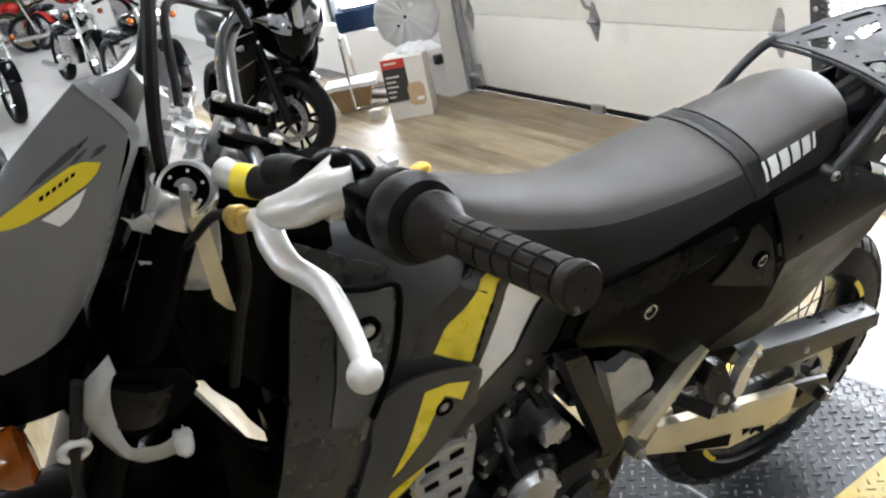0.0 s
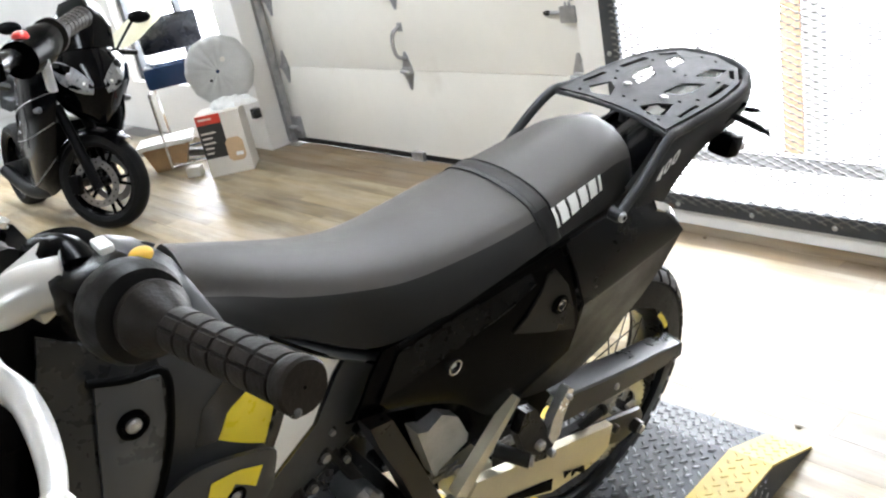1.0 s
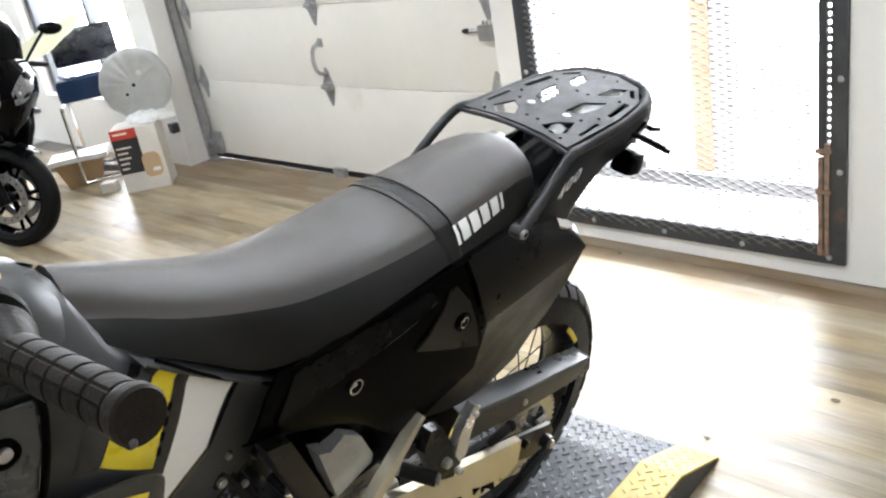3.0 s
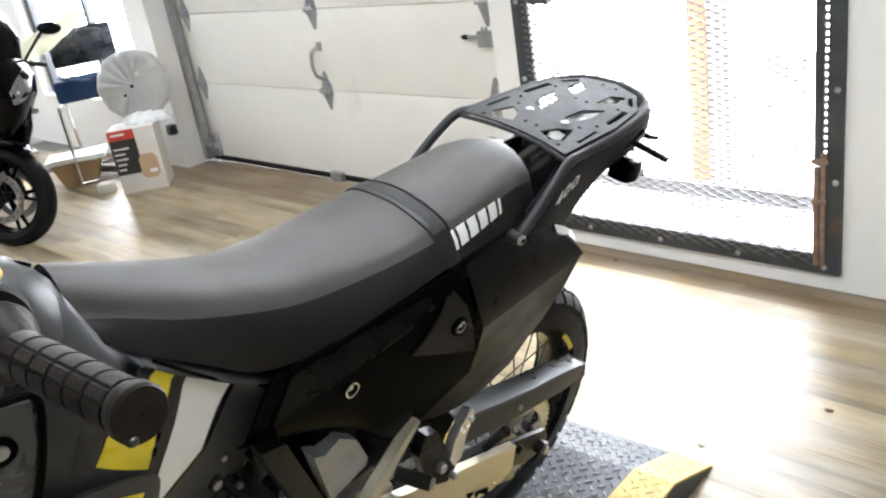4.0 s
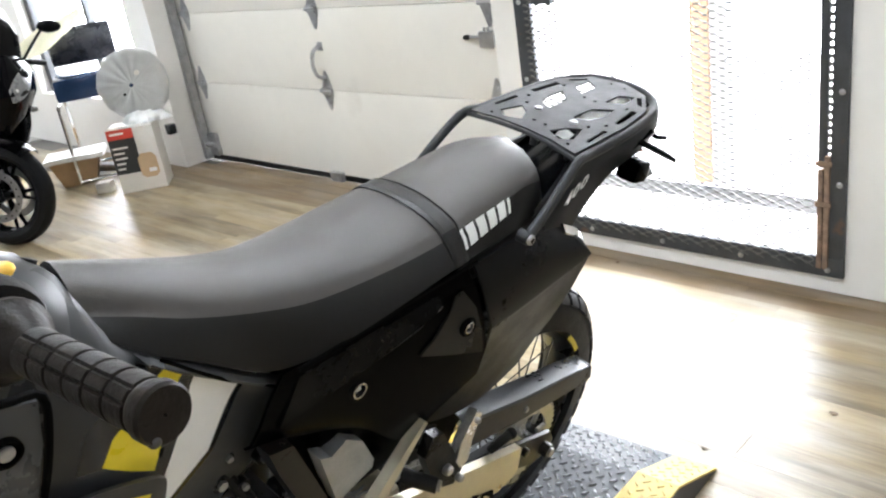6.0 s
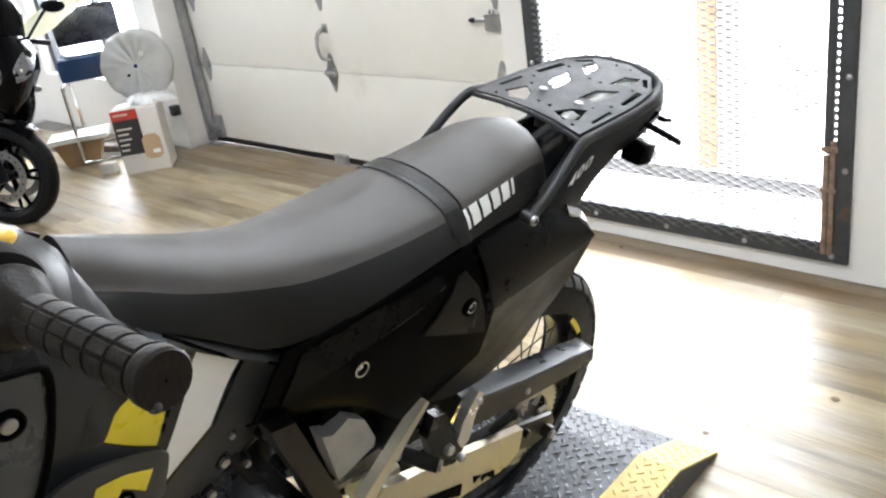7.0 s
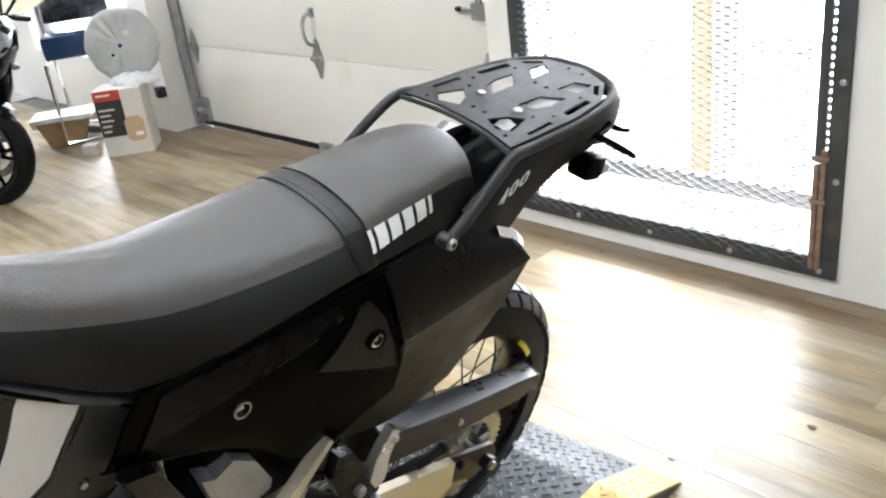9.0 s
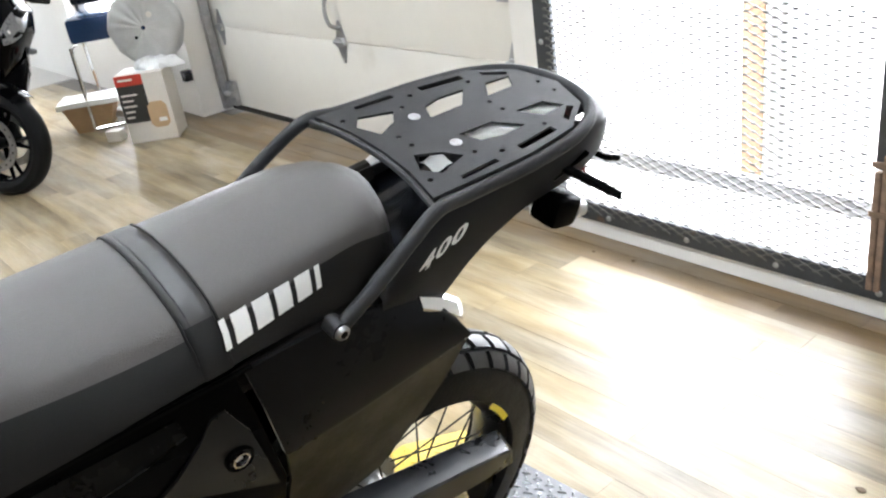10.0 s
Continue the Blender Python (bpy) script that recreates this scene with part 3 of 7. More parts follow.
def lugs(x0, x1, name, material):
    """Raised lozenges in two directions, on the deck and its slope."""
    bm = BM()
    slope = math.atan2(RZ - 0.008, RYE - RYB)
    s = 0.0268
    for i in range(-70, 71):
        for k in range(0, 120):
            x = (RX0 + RX1) / 2 + (i - k + 60) * s * 0.7071
            y = 0.55 + (i + k - 60) * s * 0.7071
            if not (x0 + 0.006 < x < x1 - 0.006 and 0.55 < y < RYE - 0.012):
                continue
            a = radians(45 if (i + k) % 2 else -45)
            if y < RYB:
                c, up, fw = Vector((x, y, RZ + 0.002)), Vector((0, 0, 1)), Vector((0, 1, 0))
            else:
                f = (y - RYB) / (RYE - RYB)
                c = Vector((x, y, RZ + (0.008 - RZ) * f + 0.002))
                fw = Vector((0, math.cos(slope), -math.sin(slope)))
                up = Vector((0, math.sin(slope), math.cos(slope)))
            d = Vector((1, 0, 0)) * math.cos(a) + fw * math.sin(a)
            w = up.cross(d)
            pts = [c + d * 0.0128 - up * 0.001, c + d * 0.0075 + w * 0.0030 - up * 0.001, c - d * 0.0075 + w * 0.0030 - up * 0.001, c - d * 0.0128 - up * 0.001, c - d * 0.0075 - w * 0.0030 - up * 0.001, c + d * 0.0075 - w * 0.0030 - up * 0.001]
            lo = [bm.verts.new(p) for p in pts]
            hi = [bm.verts.new(c + (p - c) * 0.6 + up * 0.0034) for p in pts]
            bm.faces.new(hi)
            for e in range(6):
                bm.faces.new((lo[e], lo[(e + 1) % 6], hi[(e + 1) % 6], hi[e]))
    return tagged(part(name, bm, material, ramp, smooth=50), kind="stuff")


lugs(RX0 + 0.115, RX1 - 0.115, "tread_pattern", M_LUG)
lugs(RX1 - 0.115, RX1, "tread_pattern", M_YEL)
lugs(RX0, RX0 + 0.115, "tread_pattern", M_YEL)
bm = BM()
y, iy = 0.60, 0
while y < RYB - 0.02:
    for ix, z in enumerate((0.022, 0.047, 0.072)):
        a = radians(45 if (ix + iy) % 2 else -45)
        d = Vector((0, math.cos(a), math.sin(a)))
        w = Vector((0, -d.z, d.y))
        c = Vector((RX1, y, z))
        lo = [bm.verts.new(c + q) for q in (d * 0.0105, w * 0.003, -d * 0.0105, -w * 0.003)]
        hi = [bm.verts.new(c + q * 0.6 + Vector((0.0024, 0, 0))) for q in (d * 0.0105, w * 0.003, -d * 0.0105, -w * 0.003)]
        bm.faces.new(hi)
        for i in range(4):
            bm.faces.new((lo[i], lo[(i + 1) % 4], hi[(i + 1) % 4], hi[i]))
    y += 0.0265
    iy += 1
tagged(part("tread_pattern", bm, M_LUG, ramp, smooth=50), kind="stuff")
bm = BM()
rod(bm, (RX0, 1.36, RZ + 0.001), (RX1, 1.36, RZ + 0.001), 0.005, n=8)
part("hinge_rod", bm, M_STEEL, ramp, "worn steel hinge line")


# ---- the dual-sport motorcycle on the ramp: x to its left, y to its rear, z up along its lean ----
bike = empty("motorcycle", pose(-1.174, 0, 0, 0, 16, 0))
tagged(bike, "black and grey dual-sport motorcycle with yellow graphics, leaning on the ramp", "motorcycle")


def mirror(points):
    return [(-x, y, z) for x, y, z in points]


def dome(c, r, h, axis=(1, 0, 0), n=14):
    bm = BM()
    a = Vector(axis).normalized()
    rod(bm, Vector(c) - a * h, Vector(c) + a * h * 0.4, r, n=n)
    rod(bm, Vector(c) + a * h * 0.4, Vector(c) + a * h, r, r * 0.75, n=n)
    return bm


def wheel(name, centre, radius, width, rim_r, parent, spokes=32, hub_r=0.045, knobs=True, nk=44):
    bm = BM()
    prof = []
    for k in range(13):
        a = math.pi * k / 12
        prof.append((-math.cos(a) * width * (0.5 - 0.06 * math.sin(a)), rim_r + 0.012 + (radius - rim_r - 0.012) * math.sin(a) ** 0.62))
    lathe(bm, prof, centre, n=64)
    w = part(name, bm, M_TYRE, parent, "knobbly tyre on a black spoked rim")
    if knobs:
        # curved tread blocks in four rows, slanted, with narrow grooves
        def skin_at(th, ang, up):
            def flat(t):
                return Vector((-math.cos(t) * width * (0.5 - 0.06 * math.sin(t)), rim_r + 0.012 + (radius - rim_r - 0.012) * max(0.0, math.sin(t)) ** 0.62))
            p, d = flat(th), (flat(th + 0.01) - flat(th - 0.01)).normalized()
            p = p + Vector((-d.y, d.x)) * up
            return Vector(centre) + Vector((p.x, p.y * math.sin(ang), p.y * math.cos(ang)))
        verts, faces = [], []
        pitch = 2 * math.pi / nk
        for i in range(nk):
            for t0, t1, off in ((0.50, 0.93, 0.5), (1.02, 1.50, 0.0), (1.64, 2.12, 0.5), (2.21, 2.64, 0.0)):
                k = len(verts)
                for up, cut in ((-0.002, 0.0), (0.0058, 0.03)):
                    for r in range(4):
                        for c in range(4):
                            th = t0 + cut * 0.5 + (t1 - t0 - cut) * c / 3
                            a = pitch * (i + off + (0.10 + cut * 0.4) + (0.77 - cut * 0.8) * r / 3 + 0.55 * abs(th - math.pi / 2))
                            verts.append(tuple(skin_at(th, a, up)))
                for r in range(3):
                    for c in range(3):
                        q = k + 16 + r * 4 + c
                        faces.append((q, q + 1, q + 5, q + 4))
                ring = [0, 1, 2, 3, 7, 11, 15, 14, 13, 12, 8, 4]
                for a, b in zip(ring, ring[1:] + ring[:1]):
                    faces.append((k + a, k + b, k + 16 + b, k + 16 + a))
        me = bpy.data.meshes.new("tread_blocks")
        me.from_pydata(verts, [], faces)
        bm = BM()
        bm.from_mesh(me)
        bpy.data.meshes.remove(me)
        tagged(part("tread", bm, M_TREAD, w, smooth=30), kind="stuff")
    bm = BM()
    hw = width * 0.36
    lathe(bm, [(-hw, rim_r + 0.014), (-hw, rim_r + 0.002), (-hw * 0.5, rim_r - 0.012), (hw * 0.5, rim_r - 0.012), (hw, rim_r + 0.002), (hw, rim_r + 0.014), (hw * 0.8, rim_r + 0.004), (0, rim_r - 0.006), (-hw * 0.8, rim_r + 0.004)], centre)
    part("rim", bm, M_RIM, w)
    bm = BM()
    rod(bm, Vector(centre) - Vector((0.075, 0, 0)), Vector(centre) + Vector((0.075, 0, 0)), 0.028, n=24)
    for s in (-1, 1):
        rod(bm, Vector(centre) + Vector((s * 0.05, 0, 0)), Vector(centre) + Vector((s * 0.056, 0, 0)), hub_r + 0.012, n=24)
    part("hub", bm, M_CAST, w)
    for i in range(spokes):
        a = 2 * math.pi * i / spokes
        s = 1 if i % 2 else -1
        b = a + (0.55 if i % 4 < 2 else -0.55)
        bm = BM()
        rod(bm, Vector(centre) + Vector((s * 0.053, hub_r * math.cos(b), hub_r * math.sin(b))), Vector(centre) + Vector((s * 0.008, (rim_r - 0.004) * math.cos(a), (rim_r - 0.004) * math.sin(a))), 0.0017, n=6)
        part("spoke", bm, M_FRAME, w)
    return w


REAR = (-0.028, 1.492, 0.455)
rw = wheel("rear_wheel", REAR, 0.340, 0.112, 0.238, bike, nk=38)
REAR = (0, 1.492, 0.455)
bm = BM()
lathe(bm, [(0.062, 0.098), (0.067, 0.098), (0.067, 0.070), (0.062, 0.070)], REAR, n=44)
for i in range(42):
    a = 2 * math.pi * i / 42
    for v in box(bm, (0.0625, -0.003, 0.097), (0.0665, 0.003, 0.105)):
        q = Matrix.Rotation(a, 3, "X") @ v.co + Vector(REAR)
        v.co = q
for i in range(6):
    a = math.pi / 3 * i
    rod(bm, Vector(REAR) + Vector((0.0645, 0.045 * math.cos(a), 0.045 * math.sin(a))), Vector(REAR) + Vector((0.0645, 0.075 * math.cos(a), 0.075 * math.sin(a))), 0.006, n=8)
part("sprocket", bm, M_STEEL, rw, "steel chain sprocket")
for k in range(2):
    bm = BM()
    a0 = radians(35 + 180 * k)
    rows = [[Vector(REAR) + Vector((0.028 + 0.0005 * j, r * math.cos(a0 + radians(t)), r * math.sin(a0 + radians(t)))) for t in range(-9, 10, 3)] for j, r in ((0, 0.238), (1, 0.250))]
    skin(bm, rows)
    part("tyre_mark", bm, M_YDEC, rw, "yellow tyre marking")

FRONT = (0.0, -0.16, 0.482)
fw = wheel("front_wheel", FRONT, 0.340, 0.09, 0.270, bike, nk=48)

# swingarm: boxed alloy arm with a cut-out end, and its mate
def arm(x0, x1):
    bm = BM()
    prism(bm, [(1.0, 0.702), (1.111, 0.659), (1.24, 0.612), (1.385, 0.560), (1.384, 0.530), (1.382, 0.497), (1.366, 0.490), (1.323, 0.483), (1.206, 0.505), (1.069, 0.590), (0.966, 0.653)], 0, x0, x1)
    return bm
arm_l = part("swingarm", arm(0.110, 0.128), M_GOLDALU, bike, "brushed alloy swingarm", bevel=0.005)
part("swingarm", arm(-0.128, -0.085), M_GOLDALU, bike, "brushed alloy swingarm", bevel=0.005)
bm = BM()
prism(bm, [(1.075, 0.603), (1.202, 0.548), (1.201, 0.517), (1.082, 0.585)], 0, 0.1285, 0.131)
part("slot", bm, M_HOLE, arm_l, "dark slot under the arm")
for tri in ([(1.236, 0.540), (1.258, 0.527), (1.240, 0.520)], [(1.262, 0.524), (1.301, 0.507), (1.305, 0.482)], [(1.262, 0.520), (1.275, 0.512), (1.264, 0.505)]):
    bm = BM()
    prism(bm, tri, 0, 0.1285, 0.131)
    part("cut_out", bm, M_HOLE, arm_l, "dark triangular cut-out")
bm = BM()
box(bm, (-0.10, 1.00, 0.60), (0.10, 1.07, 0.68))
part("swingarm_bridge", bm, M_GOLDALU, bike, bevel=0.01)
bm = BM()
prism(bm, [(1.215, 0.614), (1.332, 0.590), (1.344, 0.545), (1.228, 0.563)], 0, 0.090, 0.108)
part("arm_gusset", bm, M_ENG, bike, "black gusset on the swingarm", bevel=0.004)
bm = BM()
prism(bm, [(1.372, 0.545), (1.46, 0.512), (1.53, 0.485), (1.545, 0.455), (1.535, 0.425), (1.47, 0.425), (1.39, 0.470), (1.37, 0.50)], 0, 0.094, 0.103)
rod(bm, (0.09, 1.507, 0.455), (0.122, 1.507, 0.455), 0.017, n=6)
rod(bm, (0.100, 1.43, 0.500), (0.116, 1.43, 0.500), 0.010, n=12)
part("chain_adjuster", bm, M_FRAME, bike, "dark axle carrier", bevel=0.003)
bm = BM()
rod(bm, (-0.15, 1.507, 0.455), (0.128, 1.507, 0.455), 0.010, n=16)
part("rear_axle", bm, M_STEEL, bike)

# chain: two runs of links
for (y0, z0, y1, z1) in ((0.93, 0.70, 1.52, 0.540), (0.93, 0.61, 1.49, 0.345)):
    bm = BM()
    n = int(math.hypot(y1 - y0, z1 - z0) / 0.0159)
    a = math.atan2(z1 - z0, y1 - y0)
    for i in range(n):
        f = i / n
        c = (0.064, y0 + (y1 - y0) * f, z0 + (z1 - z0) * f)
        o = 0.004 if i % 2 else 0.0065
        for s in (-1, 1):
            m = Matrix.Translation((c[0] + s * o, c[1], c[2])) @ Matrix.Rotation(a, 4, "X") @ Matrix.Diagonal((0.002, 0.0195, 0.012, 1))
            bmesh.ops.create_cube(bm, size=1, matrix=m)
    part("chain", bm, M_STEEL, bike, "oily steel drive chain", smooth=0)

# chain guard: a folded plastic channel
bm = BM()
top_o = [(0.112, 1.215, 0.732), (0.112, 1.40, 0.674), (0.110, 1.575, 0.628), (0.110, 1.634, 0.612)]
top_i = [(0.058, 1.235, 0.724), (0.058, 1.385, 0.678), (0.058, 1.56, 0.630), (0.058, 1.652, 0.600)]
low_o = [(0.114, 1.19, 0.675), (0.116, 1.38, 0.628), (0.113, 1.565, 0.586), (0.110, 1.640, 0.572)]
shell(bm, [top_i, [tuple((Vector(a) * 0.06 + Vector(b) * 0.94)) for a, b in zip(top_i, top_o)], [tuple((Vector(a) * 0.07 + Vector(b) * 0.93)) for a, b in zip(low_o, top_o)], low_o], (-0.003, 0, -0.003), 16, 0)
part("chain_guard", bm, M_GUARD, bike, "dark grey plastic chain guard")
bm = BM()
shell(bm, [[(0.111, 1.636, 0.612), (0.111, 1.642, 0.573)], [(0.058, 1.654, 0.600), (0.062, 1.65, 0.575)]], (0, 0.003, 0), 6, 0)
part("guard_end", bm, M_GUARD, bike)
for y, z in ((1.23, 0.728), (1.40, 0.645)):
    part("bolt", dome((0.115, y, z), 0.007, 0.004), M_STEEL, bike)

# frame spars, engine and the silver strut
bm = BM()
prism(bm, [(.800, .965), (.84, .955), (.90, .796), (.938, .692), (.936, .637), (.915, .585), (.86, .520), (.76, .480), (.76, .445), (.88, .480), (.905, .52), (.85, .57), (.875, .645), (.889, .709), (.854, .815), (.815, .915)], 0, 0.080, 0.116)
part("frame_spar", bm, M_FRAME, bike, "brown-black frame spar", bevel=0.006)
bm = BM()
tube(bm, mirror([(0.085, 0.80, 0.965), (0.092, 0.85, 0.90), (0.098, 0.90, 0.78), (0.10, 0.918, 0.68), (0.10, 0.905, 0.60), (0.095, 0.86, 0.52), (0.08, 0.75, 0.47)]), 0.024, 12, 6)
part("frame_spar", bm, M_FRAME, bike)
bm = BM()
tube(bm, [(0, 0.42, 1.28), (-0.02, 0.42, 1.05), (0.0, 0.42, 0.62), (0.06, 0.52, 0.45), (0.07, 0.80, 0.44)], 0.021, 10, 6)
part("down_tube", bm, M_FRAME, bike)
bm = BM()
tube(bm, [(0, 0.42, 1.28), (0.03, 0.62, 1.16), (0.032, 0.80, 1.02), (0.048, 0.90, 0.98), (0.10, 1.28, 1.07), (0.09, 1.50, 1.10)], 0.015, 10, 6)
part("subframe_rail", bm, M_FRAME, bike)
bm = BM()
tube(bm, mirror([(0, 0.42, 1.28), (0.03, 0.62, 1.16), (0.032, 0.80, 1.02), (0.048, 0.90, 0.98), (0.10, 1.28, 1.07), (0.09, 1.50, 1.10)]), 0.015, 10, 6)
part("subframe_rail", bm, M_FRAME, bike)
bm = BM()
a, b = Vector((0.122, 0.968, 0.690)), Vector((0.120, 1.098, 0.825))
d = (b - a).normalized()
s = Vector((0, -d.z, d.y))
w0, w1 = 0.016, 0.007
for x in (0,):
    pts = [a - s * w0, b - s * w1 * 0.6, b + s * w1, a + s * w0]
    prism(bm, [(p.y, p.z) for p in pts], 0, 0.104, 0.124)
part("strut", bm, M_GOLDALU, bike, "bare alloy strut", bevel=0.004)
bm = BM()
rod(bm, (0.095, 0.962, 0.66), (0.130, 0.962, 0.66), 0.013, n=20)
rod(bm, (0.130, 0.962, 0.66), (0.136, 0.962, 0.66), 0.009, n=6)
part("pivot_bolt", bm, M_STEEL, bike, "steel pivot nut")
# passenger footrest bracket with its alloy plate
bm = BM()
prism(bm, [(1.10, 0.80), (1.128, 0.79), (1.165, 0.71), (1.185, 0.665), (1.165, 0.640), (1.135, 0.655), (1.105, 0.70), (1.085, 0.76)], 0, 0.118, 0.138)
footbr = part("footrest_bracket", bm, M_ENG, bike, "black footrest bracket", bevel=0.005)
bm = BM()
prism(bm, [(1.165, 0.745), (1.200, 0.795), (1.215, 0.783), (1.196, 0.735), (1.188, 0.690), (1.170, 0.680), (1.158, 0.705)], 0, 0.128, 0.146)
part("bracket_plate", bm, M_ALU, footbr, "polished alloy plate", bevel=0.005)
for y, z, r in ((1.138, 0.700, 0.010), (1.172, 0.655, 0.008), (1.205, 0.772, 0.006)):
    part("bolt", dome((0.145, y, z), r, 0.006), M_STEEL, footbr)
bm = BM()
rod(bm, (0.10, 1.07, 0.705), (0.155, 1.10, 0.700), 0.014, n=20)
part("peg_sleeve", bm, M_RUB, bike, "black peg sleeve")
bm = BM()
rod(bm, (0.155, 1.10, 0.70), (0.160, 1.103, 0.70), 0.010, n=20)
part("peg_cap", bm, M_STEEL, bike, "steel peg cap")
bm = BM()
tube(bm, [(0.110, 1.30, 0.60), (0.118, 1.32, 0.615), (0.120, 1.35, 0.618)], [0.008, 0.010, 0.010], 8, 3)
ball(bm, (0.120, 1.352, 0.618), 0.012)
part("chain_slider", bm, M_RUB, bike, "black rubber slider")

bm = BM()
box(bm, (-0.12, 0.56, 0.50), (0.12, 0.90, 0.72))
eng = part("engine", bm, M_ENG, bike, "black engine with cast alloy covers", bevel=0.03)
bm = BM()
box(bm, (-0.07, 0.565, 0.70), (0.07, 0.705, 0.93))
cyl = part("cylinder", bm, M_ENG, eng, bevel=0.003)
for i in range(9):
    bm = BM()
    z = 0.73 + i * 0.021
    box(bm, (-0.078, 0.555, z), (0.066, 0.715, z + 0.006))
    part("fin", bm, M_ENG, cyl, bevel=0.002)
bm = BM()
prism(bm, [(0.572, 0.880), (0.592, 0.905), (0.634, 0.911), (0.662, 0.897), (0.668, 0.86), (0.660, 0.815), (0.655, 0.770), (0.640, 0.735), (0.600, 0.735), (0.562, 0.770), (0.558, 0.82)], 0, 0.02, 0.082)
head = part("cylinder_head", bm, M_CAST, eng, "cast alloy cylinder head", bevel=0.012)
for k in range(3):
    bm = BM()
    tube(bm, [(0.083, 0.572 - 0.004 * k, 0.868 - 0.042 * k), (0.085, 0.615, 0.878 - 0.042 * k), (0.083, 0.655 - 0.004 * k, 0.862 - 0.042 * k)], 0.006, 8, 4)
    part("rib", bm, M_CAST, head)
    for y in (0.590, 0.632):
        bm = BM()
        box(bm, (0.0815, y - 0.012 - 0.004 * k, 0.842 - 0.042 * k), (0.0835, y + 0.012 - 0.004 * k, 0.854 - 0.042 * k))
        part("recess", bm, M_HOLE, head, "dark cast recess", bevel=0.0005)
for y, z in ((0.600, 0.893), (0.652, 0.880), (0.572, 0.785), (0.648, 0.785)):
    part("bolt", dome((0.085, y, z), 0.007, 0.006), M_STEEL, head)
for y, z, r, h, m in ((0.745, 0.70, 0.068, 0.110, M_ENG), (0.745, 0.70, 0.050, 0.126, M_CAST), (0.70, 0.78, 0.030, 0.085, M_ENG), (0.79, 0.815, 0.024, 0.115, M_STEEL), (0.85, 0.62, 0.06, 0.13, M_ENG), (0.655, 0.60, 0.05, 0.132, M_CAST)):
    bm = BM()
    rod(bm, (0.05, y, z), (h - 0.012, y, z), r, n=32)
    rod(bm, (h - 0.012, y, z), (h, y, z), r, r * 0.82, n=32)
    c = part("cover", bm, m, eng)
    for i in range(5):
        a = 2 * math.pi * i / 5
        part("bolt", dome((h - 0.006, y + r * 0.9 * math.cos(a), z + r * 0.9 * math.sin(a)), 0.006, 0.007), M_STEEL, c)
for pts, r, m in (([(0.03, 0.73, 0.95), (0.045, 0.77, 0.90), (0.075, 0.80, 0.83), (0.09, 0.83, 0.76)], 0.010, M_RUB), ([(0.02, 0.71, 0.98), (0.030, 0.79, 0.955), (0.055, 0.85, 0.86), (0.08, 0.88, 0.75)], 0.006, M_RUB), ([(0.04, 0.70, 0.93), (0.070, 0.71, 0.86), (0.105, 0.715, 0.78), (0.10, 0.74, 0.72)], 0.005, M_RUB), ([(0.00, 0.76, 0.98), (0.02, 0.80, 0.93), (0.02, 0.86, 0.92)], 0.018, M_RUB)):
    bm = BM()
    tube(bm, pts, r, 8, 6)
    part("hose", bm, m, eng)
for y, z, r in ((0.755, 0.905, 0.014), (0.79, 0.875, 0.010), (0.825, 0.905, 0.012), (0.80, 0.84, 0.008), (0.73, 0.86, 0.012), (0.86, 0.80, 0.010), (0.77, 0.945, 0.009)):
    bm = BM()
    rod(bm, (0.03, y, z), (0.066, y, z), r, n=12)
    fit_ = part("fitting", bm, M_ENG, eng, "small black fitting")
    bm = BM()
    rod(bm, (0.066, y, z), (0.072, y, z), r * 0.55, n=6)
    part("nut", bm, M_STEEL, fit_, "bright steel nut")
bm = BM()
prism(bm, [(.906, .858), (.927, .847), (.957, .862), (.991, .834), (1.015, .778), (1.012, .761), (.938, .737)], 0, 0.060, 0.090)
part("sprocket_cover", bm, M_CAST, eng, "grey alloy cover behind the frame spar")
bm = BM()
prism(bm, [(0.872, 0.70), (0.905, 0.69), (0.90, 0.645), (0.868, 0.66)], 0, 0.100, 0.118)
part("sprocket_case_tab", bm, M_FRAME, eng, bevel=0.004)
bm = BM()
box(bm, (-0.07, 0.92, 0.70), (0.07, 1.15, 1.0))
part("airbox", bm, M_BLACK, bike, bevel=0.03)
bm = BM()
tube(bm, [(0, 1.01, 0.60), (0, 1.06, 0.90)], 0.035, 14, 0)
part("shock", bm, M_ENG, bike)
bm = BM()
tube(bm, [(0.0, 1.03, 0.68 + 0)] + [(0.042 * math.cos(t), 1.03 + t * 0.0012 + 0.042 * math.sin(t) * 0.9, 0.68 + t * 0.0045) for t in [i * 0.5 for i in range(1, 80)]], 0.006, 6, 0)
part("spring", bm, M_YDEC, bike, "yellow shock spring")
bm = BM()
tube(bm, [(0.10, 0.86, 0.50), (0.17, 0.85, 0.30), (0.185, 0.84, 0.20), (0.20, 0.84, 0.165)], 0.011, 10, 4)
box(bm, (0.17, 0.81, 0.155), (0.23, 0.87, 0.163))
part("side_stand", bm, M_ENG, bike, "black side stand")
bm = BM()
tube(bm, [(0.105, 0.90, 0.56), (0.16, 0.89, 0.545), (0.21, 0.885, 0.54)], 0.010, 8, 3)
box(bm, (0.15, 0.865, 0.535), (0.215, 0.905, 0.555))
part("footpeg", bm, M_STEEL, bike, bevel=0.002)

